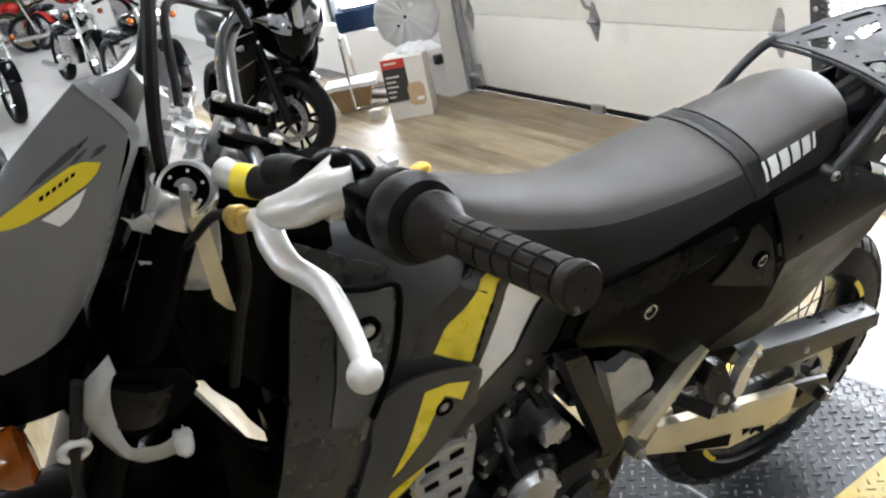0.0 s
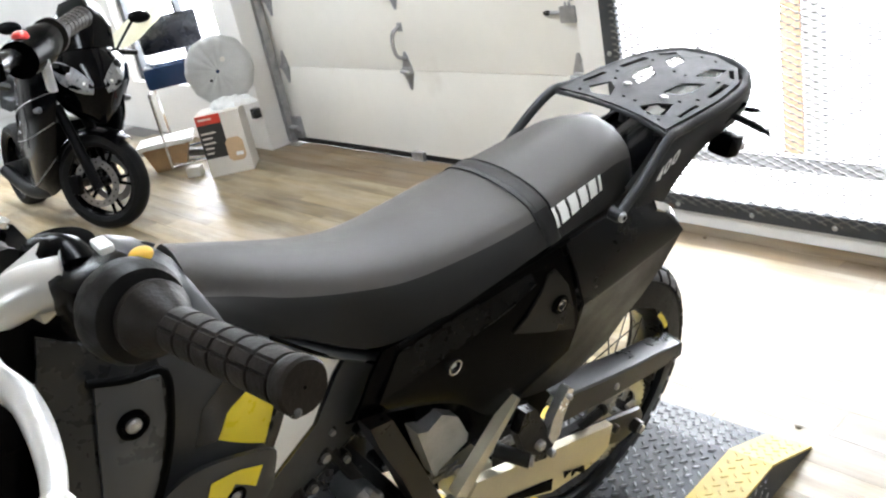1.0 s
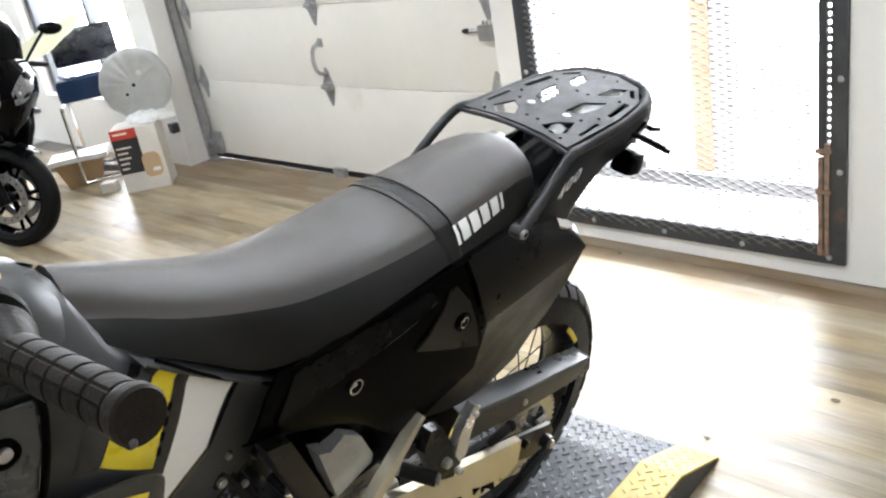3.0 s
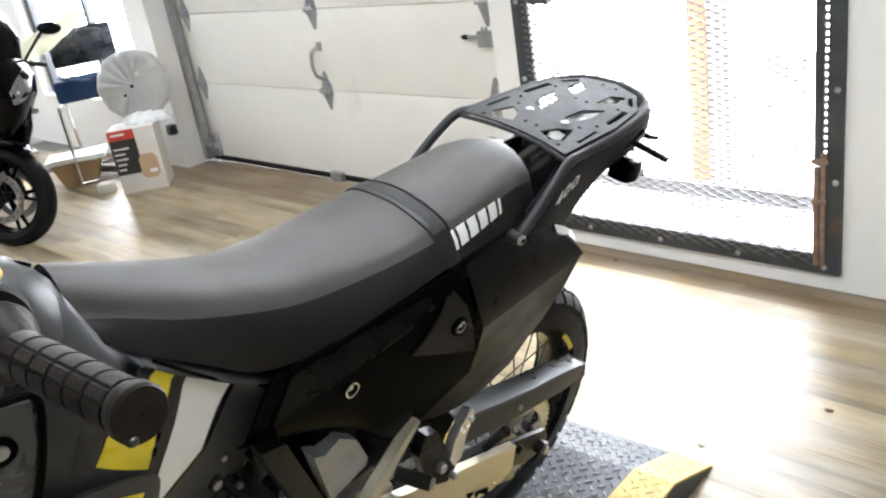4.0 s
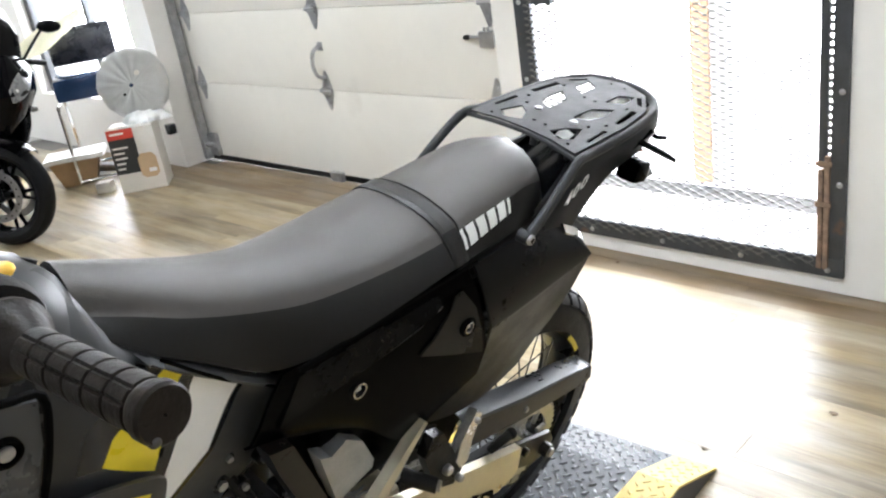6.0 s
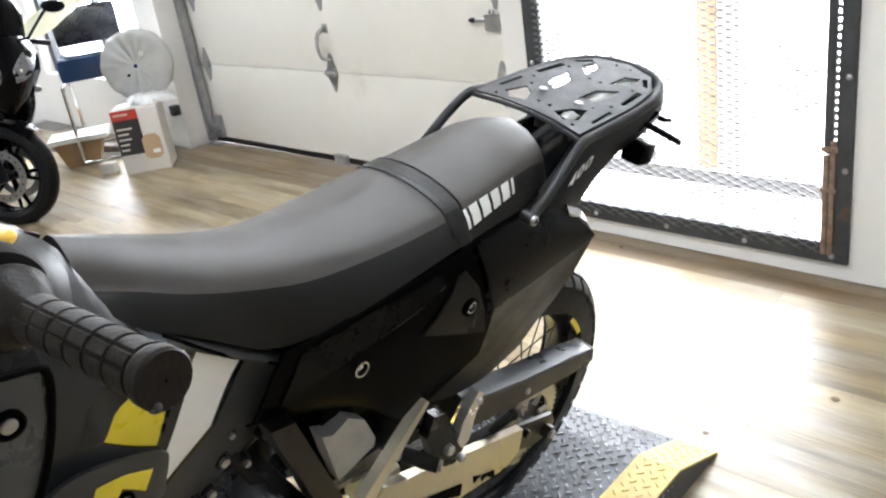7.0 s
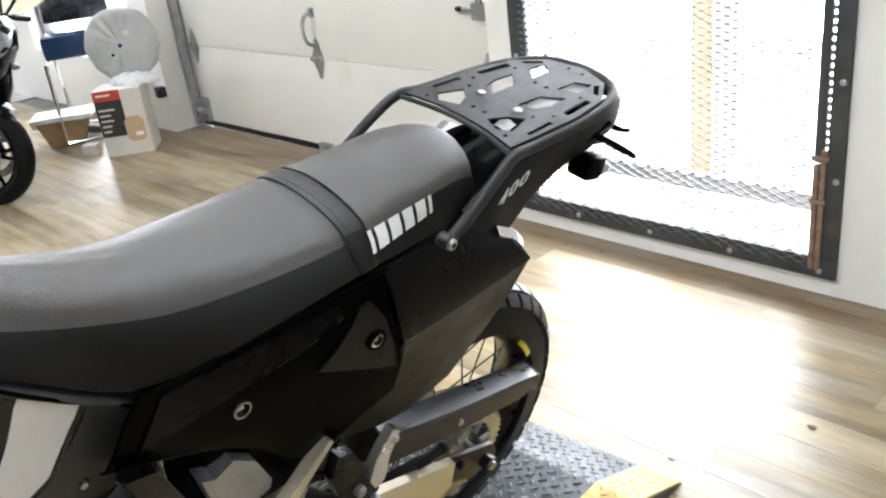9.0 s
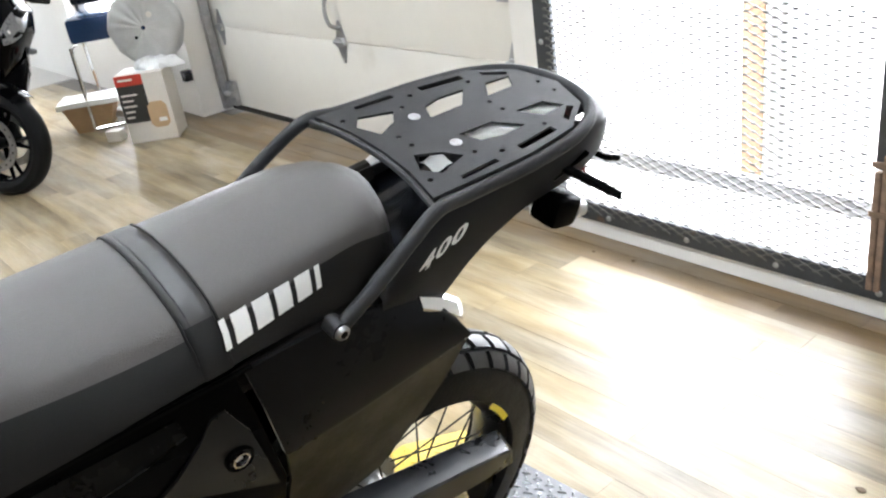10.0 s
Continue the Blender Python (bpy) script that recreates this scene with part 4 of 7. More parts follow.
# ---- seat ----
SEAT = [  # y, crown, crease half-width, crease height, hem half-width, hem height
    (0.628, 1.291, 0.040, 1.256, 0.066, 1.232), (0.68, 1.267, 0.050, 1.235, 0.080, 1.186), (0.74, 1.239, 0.059, 1.206, 0.092, 1.145),
    (0.82, 1.204, 0.066, 1.175, 0.100, 1.088), (0.90, 1.180, 0.075, 1.155, 0.114, 1.081), (1.00, 1.168, 0.085, 1.150, 0.125, 1.095),
    (1.10, 1.167, 0.091, 1.150, 0.126, 1.105), (1.20, 1.174, 0.090, 1.153, 0.119, 1.105), (1.30, 1.183, 0.086, 1.161, 0.109, 1.098),
    (1.347, 1.188, 0.083, 1.163, 0.102, 1.094), (1.385, 1.188, 0.078, 1.155, 0.094, 1.090), (1.408, 1.180, 0.066, 1.142, 0.080, 1.088),
    (1.422, 1.166, 0.050, 1.128, 0.062, 1.086), (1.430, 1.140, 0.028, 1.110, 0.036, 1.084)]
keys = [tuple(k) for k in SEAT]


def seat_at(y):
    for a, b, i in zip(keys, keys[1:], range(99)):
        if y <= b[0] or i == len(keys) - 2:
            p0, p3 = keys[max(i - 1, 0)], keys[min(i + 2, len(keys) - 1)]
            t = (y - a[0]) / (b[0] - a[0])
            out = [y]
            for j in range(1, 6):
                m0 = (b[j] - p0[j]) / max(1e-6, b[0] - p0[0]) * (b[0] - a[0])
                m1 = (p3[j] - a[j]) / max(1e-6, p3[0] - a[0]) * (b[0] - a[0])
                out.append((2 * t**3 - 3 * t * t + 1) * a[j] + (t**3 - 2 * t * t + t) * m0 + (3 * t * t - 2 * t**3) * b[j] + (t**3 - t * t) * m1)
            return out


def seat_ring(y, grow=0.0):
    y, c, ax, az, bx, bz = seat_at(y)
    half = [(0.0, c), (ax * 0.35, c - (c - az) * 0.10), (ax * 0.7, c - (c - az) * 0.42), (ax * 0.92, c - (c - az) * 0.8), (ax, az - 0.002), (ax + (bx - ax) * 0.20, az - 0.010), (ax + (bx - ax) * 0.45, az + (bz - az) * 0.35), (ax + (bx - ax) * 0.78, az + (bz - az) * 0.7), (bx, bz), (bx - 0.02, bz - 0.012)]
    half = [(x + (math.copysign(grow, x) if x else 0), z + grow * (1 if z > bz + 0.01 else 0)) for x, z in half]
    return [(x, y, z) for x, z in half[::-1]] + [(-x, y, z) for x, z in half[1:]]


ys = [0.628 + (1.430 - 0.628) * i / 60 for i in range(61)]
bm = BM()
vs = skin(bm, [seat_ring(y) for y in ys], caps=True)
bm.faces.ensure_lookup_table()
n = len(vs[0])
# flank faces get the darker tone as painted shade
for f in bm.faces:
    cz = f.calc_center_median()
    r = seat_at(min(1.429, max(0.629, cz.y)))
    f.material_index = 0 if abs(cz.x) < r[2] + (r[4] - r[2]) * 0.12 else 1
seat = part("seat", bm, [M_SEAT, M_SEATS], bike, "dark grey vinyl seat, its sides darkened for shade", smooth=50)
bm = BM()
rows = [seat_ring(y, g) for y, g in ((1.141, 0.0), (1.1425, 0.0014), (1.150, 0.0018), (1.165, 0.0018), (1.1725, 0.0012), (1.174, 0.0))]
rows = [r[1:-1] for r in rows]
skin(bm, rows)
# the strap's ends are darkened for shade in the same way
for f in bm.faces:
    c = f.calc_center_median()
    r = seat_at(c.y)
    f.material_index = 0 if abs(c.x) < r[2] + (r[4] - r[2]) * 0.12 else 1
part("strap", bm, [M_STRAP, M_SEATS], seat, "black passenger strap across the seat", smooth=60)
for y in (1.1395, 1.148, 1.1755):
    bm = BM()
    tube(bm, [Vector(q) + Vector((0, 0, 0.0005)) for q in seat_ring(y, 0.0005)[2:-2]], 0.0015, 6, 0)
    part("seam", bm, M_SEATS, seat)
bm = BM()
box(bm, (-0.088, 0.86, 1.0), (0.088, 1.34, 1.085))
box(bm, (-0.055, 0.66, 1.05), (0.055, 0.88, 1.14))
part("seat_base", bm, M_BLACK, seat, "black plastic seat base", bevel=0.01)


def side_point(y, z):
    """A point on the left flank of the seat."""
    r = seat_ring(y, 0.0012)[:10]
    for a, b in zip(r, r[1:]):
        if a[2] <= z <= b[2]:
            f = (z - a[2]) / (b[2] - a[2])
            return Vector((a[0] + (b[0] - a[0]) * f, y, z))
    return Vector(r[0])


# pale print on the flank: plain slanted blocks in place of a maker's name
y = 1.170
for w in (0.007, 0.019, 0.020, 0.019, 0.019, 0.0065):
    bm = BM()
    z0, z1 = 1.122 + (y - 1.170) * 0.08, 1.1455 + (y - 1.170) * 0.07
    rows = []
    for k in range(6):
        z = z0 + (z1 - z0) * k / 5
        rows.append([side_point(y + 0.004 * k / 5 + dy, z + 0.08 * dy) + Vector((0.0012, 0, 0.0003)) for dy in (0, w * 0.5, w)])
    skin(bm, rows)
    part("print_block", bm, M_LOGO, seat, "pale grey printed block")
    y += w + 0.0062


# ---- side and tail panels ----
def ub(y):
    return 0.112 + 0.113 * (y - 0.956)


for sgn in (1, -1):
    def S(pts):
        return [(sgn * x, y, z) for x, y, z in pts]
    bm = BM()
    shell(bm, [
        S([(.100, .842, 1.070), (.108, .90, 1.076), (.112, 1.0, 1.081), (.116, 1.10, 1.087), (.122, 1.172, 1.093)]),
        S([(ub(.82) + .002, .820, 1.035), (ub(.9) + .006, .90, 1.030), (ub(1.0) + .006, 1.0, 1.035), (ub(1.1) + .006, 1.11, 1.045), (.140, 1.180, 1.050)]),
        S([(ub(.80) + .002, .803, .995), (ub(.9) + .003, .91, .985), (ub(1.0) + .002, 1.01, .975), (ub(1.12) + .002, 1.12, .975), (.150, 1.190, .998)]),
        S([(ub(.79), .790, .970), (ub(.9), .91, .945), (ub(1.0) - .002, 1.0, .915), (ub(1.12) - .004, 1.12, .90), (.146, 1.206, .935)]),
        S([(ub(.79) - .012, .787, .958), (ub(.9) - .014, .905, .918), (ub(1.0) - .02, .985, .872), (ub(1.06) - .02, 1.060, .800), (ub(1.14) - .02, 1.142, .822), (.130, 1.210, .865)]),
    ], (-0.005 * sgn, 0, 0), 22)
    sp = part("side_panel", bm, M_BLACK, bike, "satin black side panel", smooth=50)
    if sgn > 0:
        flank = tree_of(sp)

        def fx(y, z, up):
            h = flank.ray_cast(Vector((1, y, z)), Vector((-1, 0, 0)))
            return Vector(((h[0].x if h[0] else 0.12) + up, y, z))
        # raised facet round the rear fastener, paler than the panel to imitate sheen
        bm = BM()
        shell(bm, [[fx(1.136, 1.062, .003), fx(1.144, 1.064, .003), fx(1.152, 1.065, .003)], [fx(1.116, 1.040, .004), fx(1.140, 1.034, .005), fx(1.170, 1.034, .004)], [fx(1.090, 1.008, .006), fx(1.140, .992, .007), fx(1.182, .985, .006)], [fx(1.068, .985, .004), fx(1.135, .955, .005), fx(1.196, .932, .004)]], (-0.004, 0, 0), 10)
        part("facet", bm, M_FACET, sp, "raised facet, its sheen put in a paler colour", smooth=25)
        # shoulder below the seat hem, folded along a crease, with its grey sheen painted in
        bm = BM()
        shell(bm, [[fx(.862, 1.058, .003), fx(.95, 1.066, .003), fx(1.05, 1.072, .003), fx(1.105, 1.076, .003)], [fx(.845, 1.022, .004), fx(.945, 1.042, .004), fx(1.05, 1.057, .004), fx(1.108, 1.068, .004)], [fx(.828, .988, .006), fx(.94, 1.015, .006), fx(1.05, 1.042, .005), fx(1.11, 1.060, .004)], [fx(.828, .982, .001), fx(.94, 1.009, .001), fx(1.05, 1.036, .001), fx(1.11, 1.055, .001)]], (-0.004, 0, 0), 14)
        part("shoulder", bm, M_SHOULDER, sp, "shoulder of the side panel, its sheen put in the colour", smooth=25)
        for c, r in ((fx(1.154, 1.004, .005), 0.0165), (fx(0.959, 0.978, -.001), 0.0135)):
            bm = BM()
            lathe(bm, [(-0.012, r), (0.003, r), (0.005, r * 0.86), (0.003, r * 0.72), (-0.012, r * 0.72)], c, n=28)
            f = part("fastener", bm, M_HOLE, sp, "black quarter-turn fastener")
            bm = BM()
            q = r if r < 0.014 else r * 0.62
            lathe(bm, [(-0.002, q * 1.02), (0.0045, q * 0.96), (0.005, q * 0.86), (0.0045, q * 0.76), (-0.002, q * 0.76)], c + Vector((0.001, 0, 0)), n=28)
            part("ring", bm, M_CHROME, f, "thin chromed ring")
            bm = BM()
            rod(bm, c - Vector((0.012, 0, 0)), c + Vector((0.002, 0, 0)), q * 0.7, n=20)
            part("screw_head", bm, M_BLACK, f, "black screw head")
            bm = BM()
            box(bm, c + Vector((0.001, -q * 0.65, q * 0.05)), c + Vector((0.004, q * 0.2, q * 0.45)))
            part("tongue", bm, M_STEEL, f, "bright tongue of the fastener", bevel=0.001)
    bm = BM()
    shell(bm, [
        S([(.126, 1.181, 1.096), (.127, 1.265, 1.099), (.127, 1.345, 1.090), (.128, 1.424, 1.063)]),
        S([(.143, 1.190, 1.050), (.146, 1.275, 1.056), (.147, 1.365, 1.050), (.147, 1.449, 1.033)]),
        S([(.157, 1.201, .984), (.155, 1.282, .984), (.155, 1.375, .991), (.158, 1.466, 1.004)]),
        S([(.153, 1.206, .974), (.151, 1.286, .973), (.151, 1.378, .981), (.155, 1.464, .996)]),
        S([(.134, 1.218, .905), (.134, 1.30, .905), (.137, 1.375, .915), (.147, 1.436, .935)]),
        S([(.114, 1.222, .840), (.112, 1.30, .830), (.114, 1.365, .838), (.124, 1.420, .862)]),
        S([(.098, 1.165, .800), (.095, 1.25, .768), (.096, 1.32, .765), (.105, 1.412, .815)]),
        S([(.090, 1.13, .775), (.086, 1.22, .738), (.085, 1.30, .730), (.088, 1.385, .752)]),
    ], (-0.005 * sgn, 0, 0), 18)
    # lower faces carry the painted floor reflection
    for f in bm.faces:
        f.material_index = 1 if f.calc_center_median().z < 0.975 else 0
    part("tail_panel", bm, [M_TAIL, M_UNDER], bike, "satin black tail panel, floor reflection painted on its tucked-in lower edge", smooth=60)
    if sgn < 0:
        continue
    # one hull from flank to flank round the tail: half-width, distance back, lower and upper edge
    line = [(.128, 1.352, 1.064, 1.106), (.125, 1.40, 1.044, 1.130), (.116, 1.45, 1.040, 1.152), (.110, 1.50, 1.068, 1.163), (.105, 1.55, 1.088, 1.167), (.101, 1.60, 1.100, 1.168),
            (.097, 1.68, 1.106, 1.168), (.088, 1.735, 1.110, 1.165), (.070, 1.786, 1.112, 1.160), (.042, 1.821, 1.116, 1.154), (0, 1.835, 1.118, 1.152)]
    line = line + [(-x * 0.86, y, a - 0.03, b - 0.055 if x > 0.08 else b - 0.03) for x, y, a, b in line[-2::-1]]
    bm = BM()
    rows = []
    for inset, f in ((0.80, 1.10), (0.93, 1.0), (1.0, 0.80), (1.012, 0.5), (1.014, 0.2), (1.0, 0.0)):
        rows.append(resample(spline([(x * inset, y if y < 1.70 else 1.70 + (y - 1.70) * inset, a + (b - a) * f) for x, y, a, b in line], 5), 90))
    skin(bm, rows)
    bmesh.ops.solidify(bm, geom=bm.faces[:], thickness=0.003)
    tp = part("rear_fender", bm, M_FEND, bike, "black rear fender hull round the tail", smooth=50)
    if sgn > 0:
        txt = bpy.data.curves.new("number_print", "FONT")
        txt.offset = 0.0010
        txt.body, txt.size, txt.extrude, txt.shear, txt.align_x, txt.space_character = "400", 0.031, 0.0, 0.45, "CENTER", 1.16
        tob = new("number_tmp", txt)
        dg = bpy.context.evaluated_depsgraph_get()
        me = bpy.data.meshes.new_from_object(tob.evaluated_get(dg))
        bpy.data.objects.remove(tob)
        xax = Vector((-0.15, 0.95, 0.15)).normalized()
        nor = Vector((1, 0.06, 0.12)).normalized()
        nor = (nor - xax * nor.dot(xax)).normalized()
        upv = nor.cross(xax)
        R3 = Matrix((xax, upv, nor)).transposed().to_4x4()
        me.transform(Matrix.Translation((0.1225, 1.444, 1.110)) @ R3 @ Matrix.Diagonal((1.58, 0.76, 1, 1)))
        hull = tree_of(tp)
        for v in me.vertices:
            h = hull.ray_cast(Vector((1, v.co.y, v.co.z)), Vector((-1, 0, 0)))
            if h[0]:
                v.co.x = h[0].x + 0.0009
        me.materials.append(M_LOGO)
        num = new("number_print", me)
        num.parent = tp
        num["label"] = "pale number 400"

bm = BM()
tube(bm, [(.116, .855, 1.080), (.1185, 1.0, 1.086), (.1215, 1.10, 1.092), (.1235, 1.19, 1.0955)], 0.0034, 6, 5)
part("panel_gap", bm, M_HOLE, bike, "dark gap under the seat hem")

# rear fender top under the rack, with a gloss hump
bm = BM()
shell(bm, [[(hw * k, y, z - 2.5 * (hw * k) ** 2) for k in (-1, -0.55, 0, 0.55, 1)] for y, z, hw in ((1.30, 1.085, 0.110), (1.42, 1.092, 0.110), (1.47, 1.100, 0.108), (1.52, 1.106, 0.104), (1.65, 1.122, 0.088), (1.765, 1.145, 0.060))], (0, 0, -0.004), 11)
part("rear_fender_top", bm, M_GLOSSBLK, bike, "gloss black rear fender", smooth=50)
bm = BM()
shell(bm, [[(x, y, z) for x in (-0.10, 0, 0.10)] for y, z in ((1.20, 0.93), (1.33, 0.99), (1.42, 1.035), (1.48, 1.064), (1.60, 1.105), (1.72, 1.135))], (0, 0, 0.004), 9)
part("inner_fender", bm, M_BLACK, bike, smooth=50)
bm = BM()
shell(bm, [[(0.119, 1.40, 1.078), (0.117, 1.45, 1.050), (0.112, 1.485, 1.020)], [(0.130, 1.405, 1.076), (0.131, 1.445, 1.053), (0.128, 1.478, 1.021)], [(0.137, 1.405, 1.064), (0.140, 1.442, 1.040), (0.138, 1.470, 1.014)]], (0, 0, -0.004), 10)
part("heat_shield", bm, M_CHROME, bike, "chromed trim over the tail panel")

# ---- luggage rack ----
RW = 1.184
out = [(-0.112, 1.450), (-0.055, 1.463), (0, 1.466), (0.055, 1.463), (0.112, 1.450), (0.111, 1.600), (0.098, 1.682), (0.060, 1.738), (0, 1.757), (-0.060, 1.738), (-0.098, 1.682), (-0.111, 1.600)]
def both(poly):
    return [poly, [(-x, y) for x, y in poly][::-1]]
holes = []
for h in ([(0.030, 1.488), (0.060, 1.474), (0.080, 1.490), (0.066, 1.533), (0.045, 1.518)],
          [(0.026, 1.560), (0.052, 1.572), (0.060, 1.600), (0.058, 1.640), (0.027, 1.612)],
          [(0.026, 1.655), (0.054, 1.676), (0.052, 1.716), (0.027, 1.700)],
          [(0.097, 1.500), (0.104, 1.500), (0.102, 1.556), (0.094, 1.556)],
          [(0.088, 1.596), (0.099, 1.596), (0.092, 1.662), (0.080, 1.662)],
          [(0.074, 1.690), (0.084, 1.690), (0.062, 1.722), (0.055, 1.716)]):
    holes += both(h)
for cx, cy, r in ((0.083, 1.470, 0.0035), (0.086, 1.575, 0.0035), (0.071, 1.660, 0.0035), (0.012, 1.500, 0.0035), (0.012, 1.645, 0.0035), (0.068, 1.548, 0.0035), (0.015, 1.735, 0.003)):
    holes += both([(cx + r * math.cos(2 * math.pi * k / 8), cy + r * math.sin(2 * math.pi * k / 8)) for k in range(8)])
# stretched forward from the rear edge
def longer(poly):
    return [(x, 1.757 - (1.757 - y) * 1.05) for x, y in poly]
out, holes = longer(out), [longer(h) for h in holes]
bm = BM()
plate_with_holes(bm, out, holes, RW + 0.003, RW + 0.0065)
rack = part("luggage_rack", bm, M_TEXT, bike, "black steel luggage rack with an angular perforated plate", smooth=0)
bm = BM()
tube(bm, [(.146, 1.280, 1.109), (.141, 1.335, 1.138), (.134, 1.385, 1.166), (.126, 1.43, 1.184), (.120, 1.48, RW - .004), (.117, 1.60, RW - .004), (.103, 1.69, RW - .003), (.066, 1.75, RW - .002), (0, 1.772, RW - .002),
          (-.066, 1.75, RW - .002), (-.103, 1.69, RW - .003), (-.117, 1.60, RW - .004), (-.120, 1.48, RW - .004), (-.124, 1.43, 1.182), (-.128, 1.385, 1.158), (-.130, 1.335, 1.122), (-.130, 1.286, 1.085)], 0.0086, 12, 6)
part("tube_loop", bm, M_TEXT, rack, "bent black tube")
bm = BM()
tube(bm, [(0.118, 1.431, RW - .002), (0.06, 1.444, RW - .001), (0, 1.448, RW), (-0.06, 1.444, RW - .001), (-0.118, 1.431, RW - .002)], 0.0042, 8, 5)
part("front_bar", bm, M_TEXT, rack)
for s in (1, -1):
    part("screw", dome((0.039 * s, 1.534, RW + 0.0068), 0.0078, 0.0016, (0, 0, 1), 20), M_STEEL, rack, "bright screw head")
    bm = BM()
    rod(bm, (0.039 * s, 1.534, 1.118), (0.039 * s, 1.534, RW + 0.004), 0.008)
    part("spacer", bm, M_TEXT, rack)
    bm = BM()
    lx, lz = (0.152, 1.110) if s > 0 else (0.138, 1.083)
    rod(bm, ((lx - 0.020) * s, 1.280, lz), (lx * s, 1.280, lz), 0.0108, n=20)
    part("lug", bm, M_TEXT, rack)
    c = ((lx + 0.0015) * s, 1.280, lz)
    b = part("bolt", dome(c, 0.0085, 0.004, (s, 0, 0), 20), M_STEEL, rack, "bright socket bolt")
    part("socket", dome(((lx + 0.0052) * s, 1.280, lz), 0.005, 0.0008, (s, 0, 0), 6), M_HOLE, b)

# crumpled film caught under the rack plate
for x0, x1, y0, y1 in ((0.021, 0.063, 1.563, 1.640), (0.022, 0.058, 1.647, 1.713), (0.036, 0.062, 1.479, 1.508)):
    bm = BM()
    skin(bm, [[Vector((x0 + (x1 - x0) * u / 9, y0 + (y1 - y0) * v / 9, RW - 0.0005)) for u in range(10)] for v in range(10)])
    for v in bm.verts:
        v.co.z += 0.006 * noise.noise(v.co * 55)
        v.co.xy += Vector((noise.noise(v.co * 40), noise.noise(v.co * 43 + Vector((3, 1, 2))))) * 0.004
    bmesh.ops.solidify(bm, geom=bm.faces[:], thickness=0.001)
    part("film_scrap", bm, M_CLEARWRAP, bike, "crumpled cloudy film under the rack plate", smooth=30)

# rear indicators, tail light and plate holder stub
bm = BM()
prism(bm, [(-0.05, 0), (0.05, 0), (0.042, 0.03), (-0.042, 0.03)], 1, 1.70, 1.79)
for v in bm.verts:
    v.co.z = 1.075 + v.co.z - (v.co.y - 1.70) * 0.25
part("tail_light", bm, M_TAILRED, bike, "dark red tail light", bevel=0.006)
for s in (1, -1):
    bm = BM()
    box(bm, (0.082 * s, 1.635, 1.058), (0.128 * s, 1.685, 1.102), Euler((radians(-14), 0, 0)).to_matrix())
    sig = part("rear_indicator", bm, M_BLACK, bike, "black rear indicator", bevel=0.010)
    bm = BM()
    rod(bm, (0.05 * s, 1.655, 1.105), (0.105 * s, 1.665, 1.082), 0.010)
    box(bm, (0.040 * s, 1.625, 1.085), (0.052 * s, 1.68, 1.125))
    part("stalk", bm, M_RUB, sig, bevel=0.003)
    bm = BM()
    rod(bm, (0.108 * s, 1.690, 1.066), (0.108 * s, 1.712, 1.058), 0.014, 0.011, n=18)
    part("bulb_cap", bm, M_STEEL, sig, "grey lens cap")
    bm = BM()
    box(bm, (0.070 * s, 1.612, 1.078), (0.082 * s, 1.645, 1.112))
    part("mount", bm, M_GALV, sig, "grey mounting tab", bevel=0.003)
bm = BM()
tube(bm, [(0.092, 1.668, 1.134), (0.112, 1.700, 1.114), (0.130, 1.727, 1.096), (0.143, 1.747, 1.082)], [0.007, 0.008, 0.008, 0.006], 8, 3, flat=0.5)
tube(bm, [(0.02, 1.74, 1.110), (0.05, 1.78, 1.098), (0.07, 1.80, 1.088), (0.075, 1.825, 1.080)], 0.005, 8, 4)
part("plate_holder", bm, M_BLACK, bike, "black plate holder stub", bevel=0.002)


# ---- tank, shrouds and graphics ----
bm = BM()
rows = []
for y, c, hw, zb in ((0.40, 1.285, 0.05, 1.20), (0.45, 1.318, 0.085, 1.17), (0.52, 1.325, 0.105, 1.14), (0.58, 1.316, 0.102, 1.12), (0.605, 1.303, 0.090, 1.11), (0.622, 1.284, 0.070, 1.10), (0.70, 1.20, 0.045, 1.06), (0.76, 1.14, 0.04, 1.02)):
    rows.append([(hw * math.cos(t) ** 0.7 if math.cos(t) > 0 else -hw * (-math.cos(t)) ** 0.7, y, zb + (c - zb) * math.sin(t) ** 0.75) for t in [math.pi * k / 14 * 0.999 + 0.0005 for k in range(15)]])
skin(bm, rows, caps=True)
tank = part("fuel_tank", bm, M_DKGREY, bike, "charcoal grey fuel tank", smooth=60)
bm = BM()
rod(bm, (0, 0.52, 1.318), (0, 0.522, 1.345), 0.038, 0.034, n=24)
part("filler_cap", bm, M_BLACK, tank, "black filler cap")
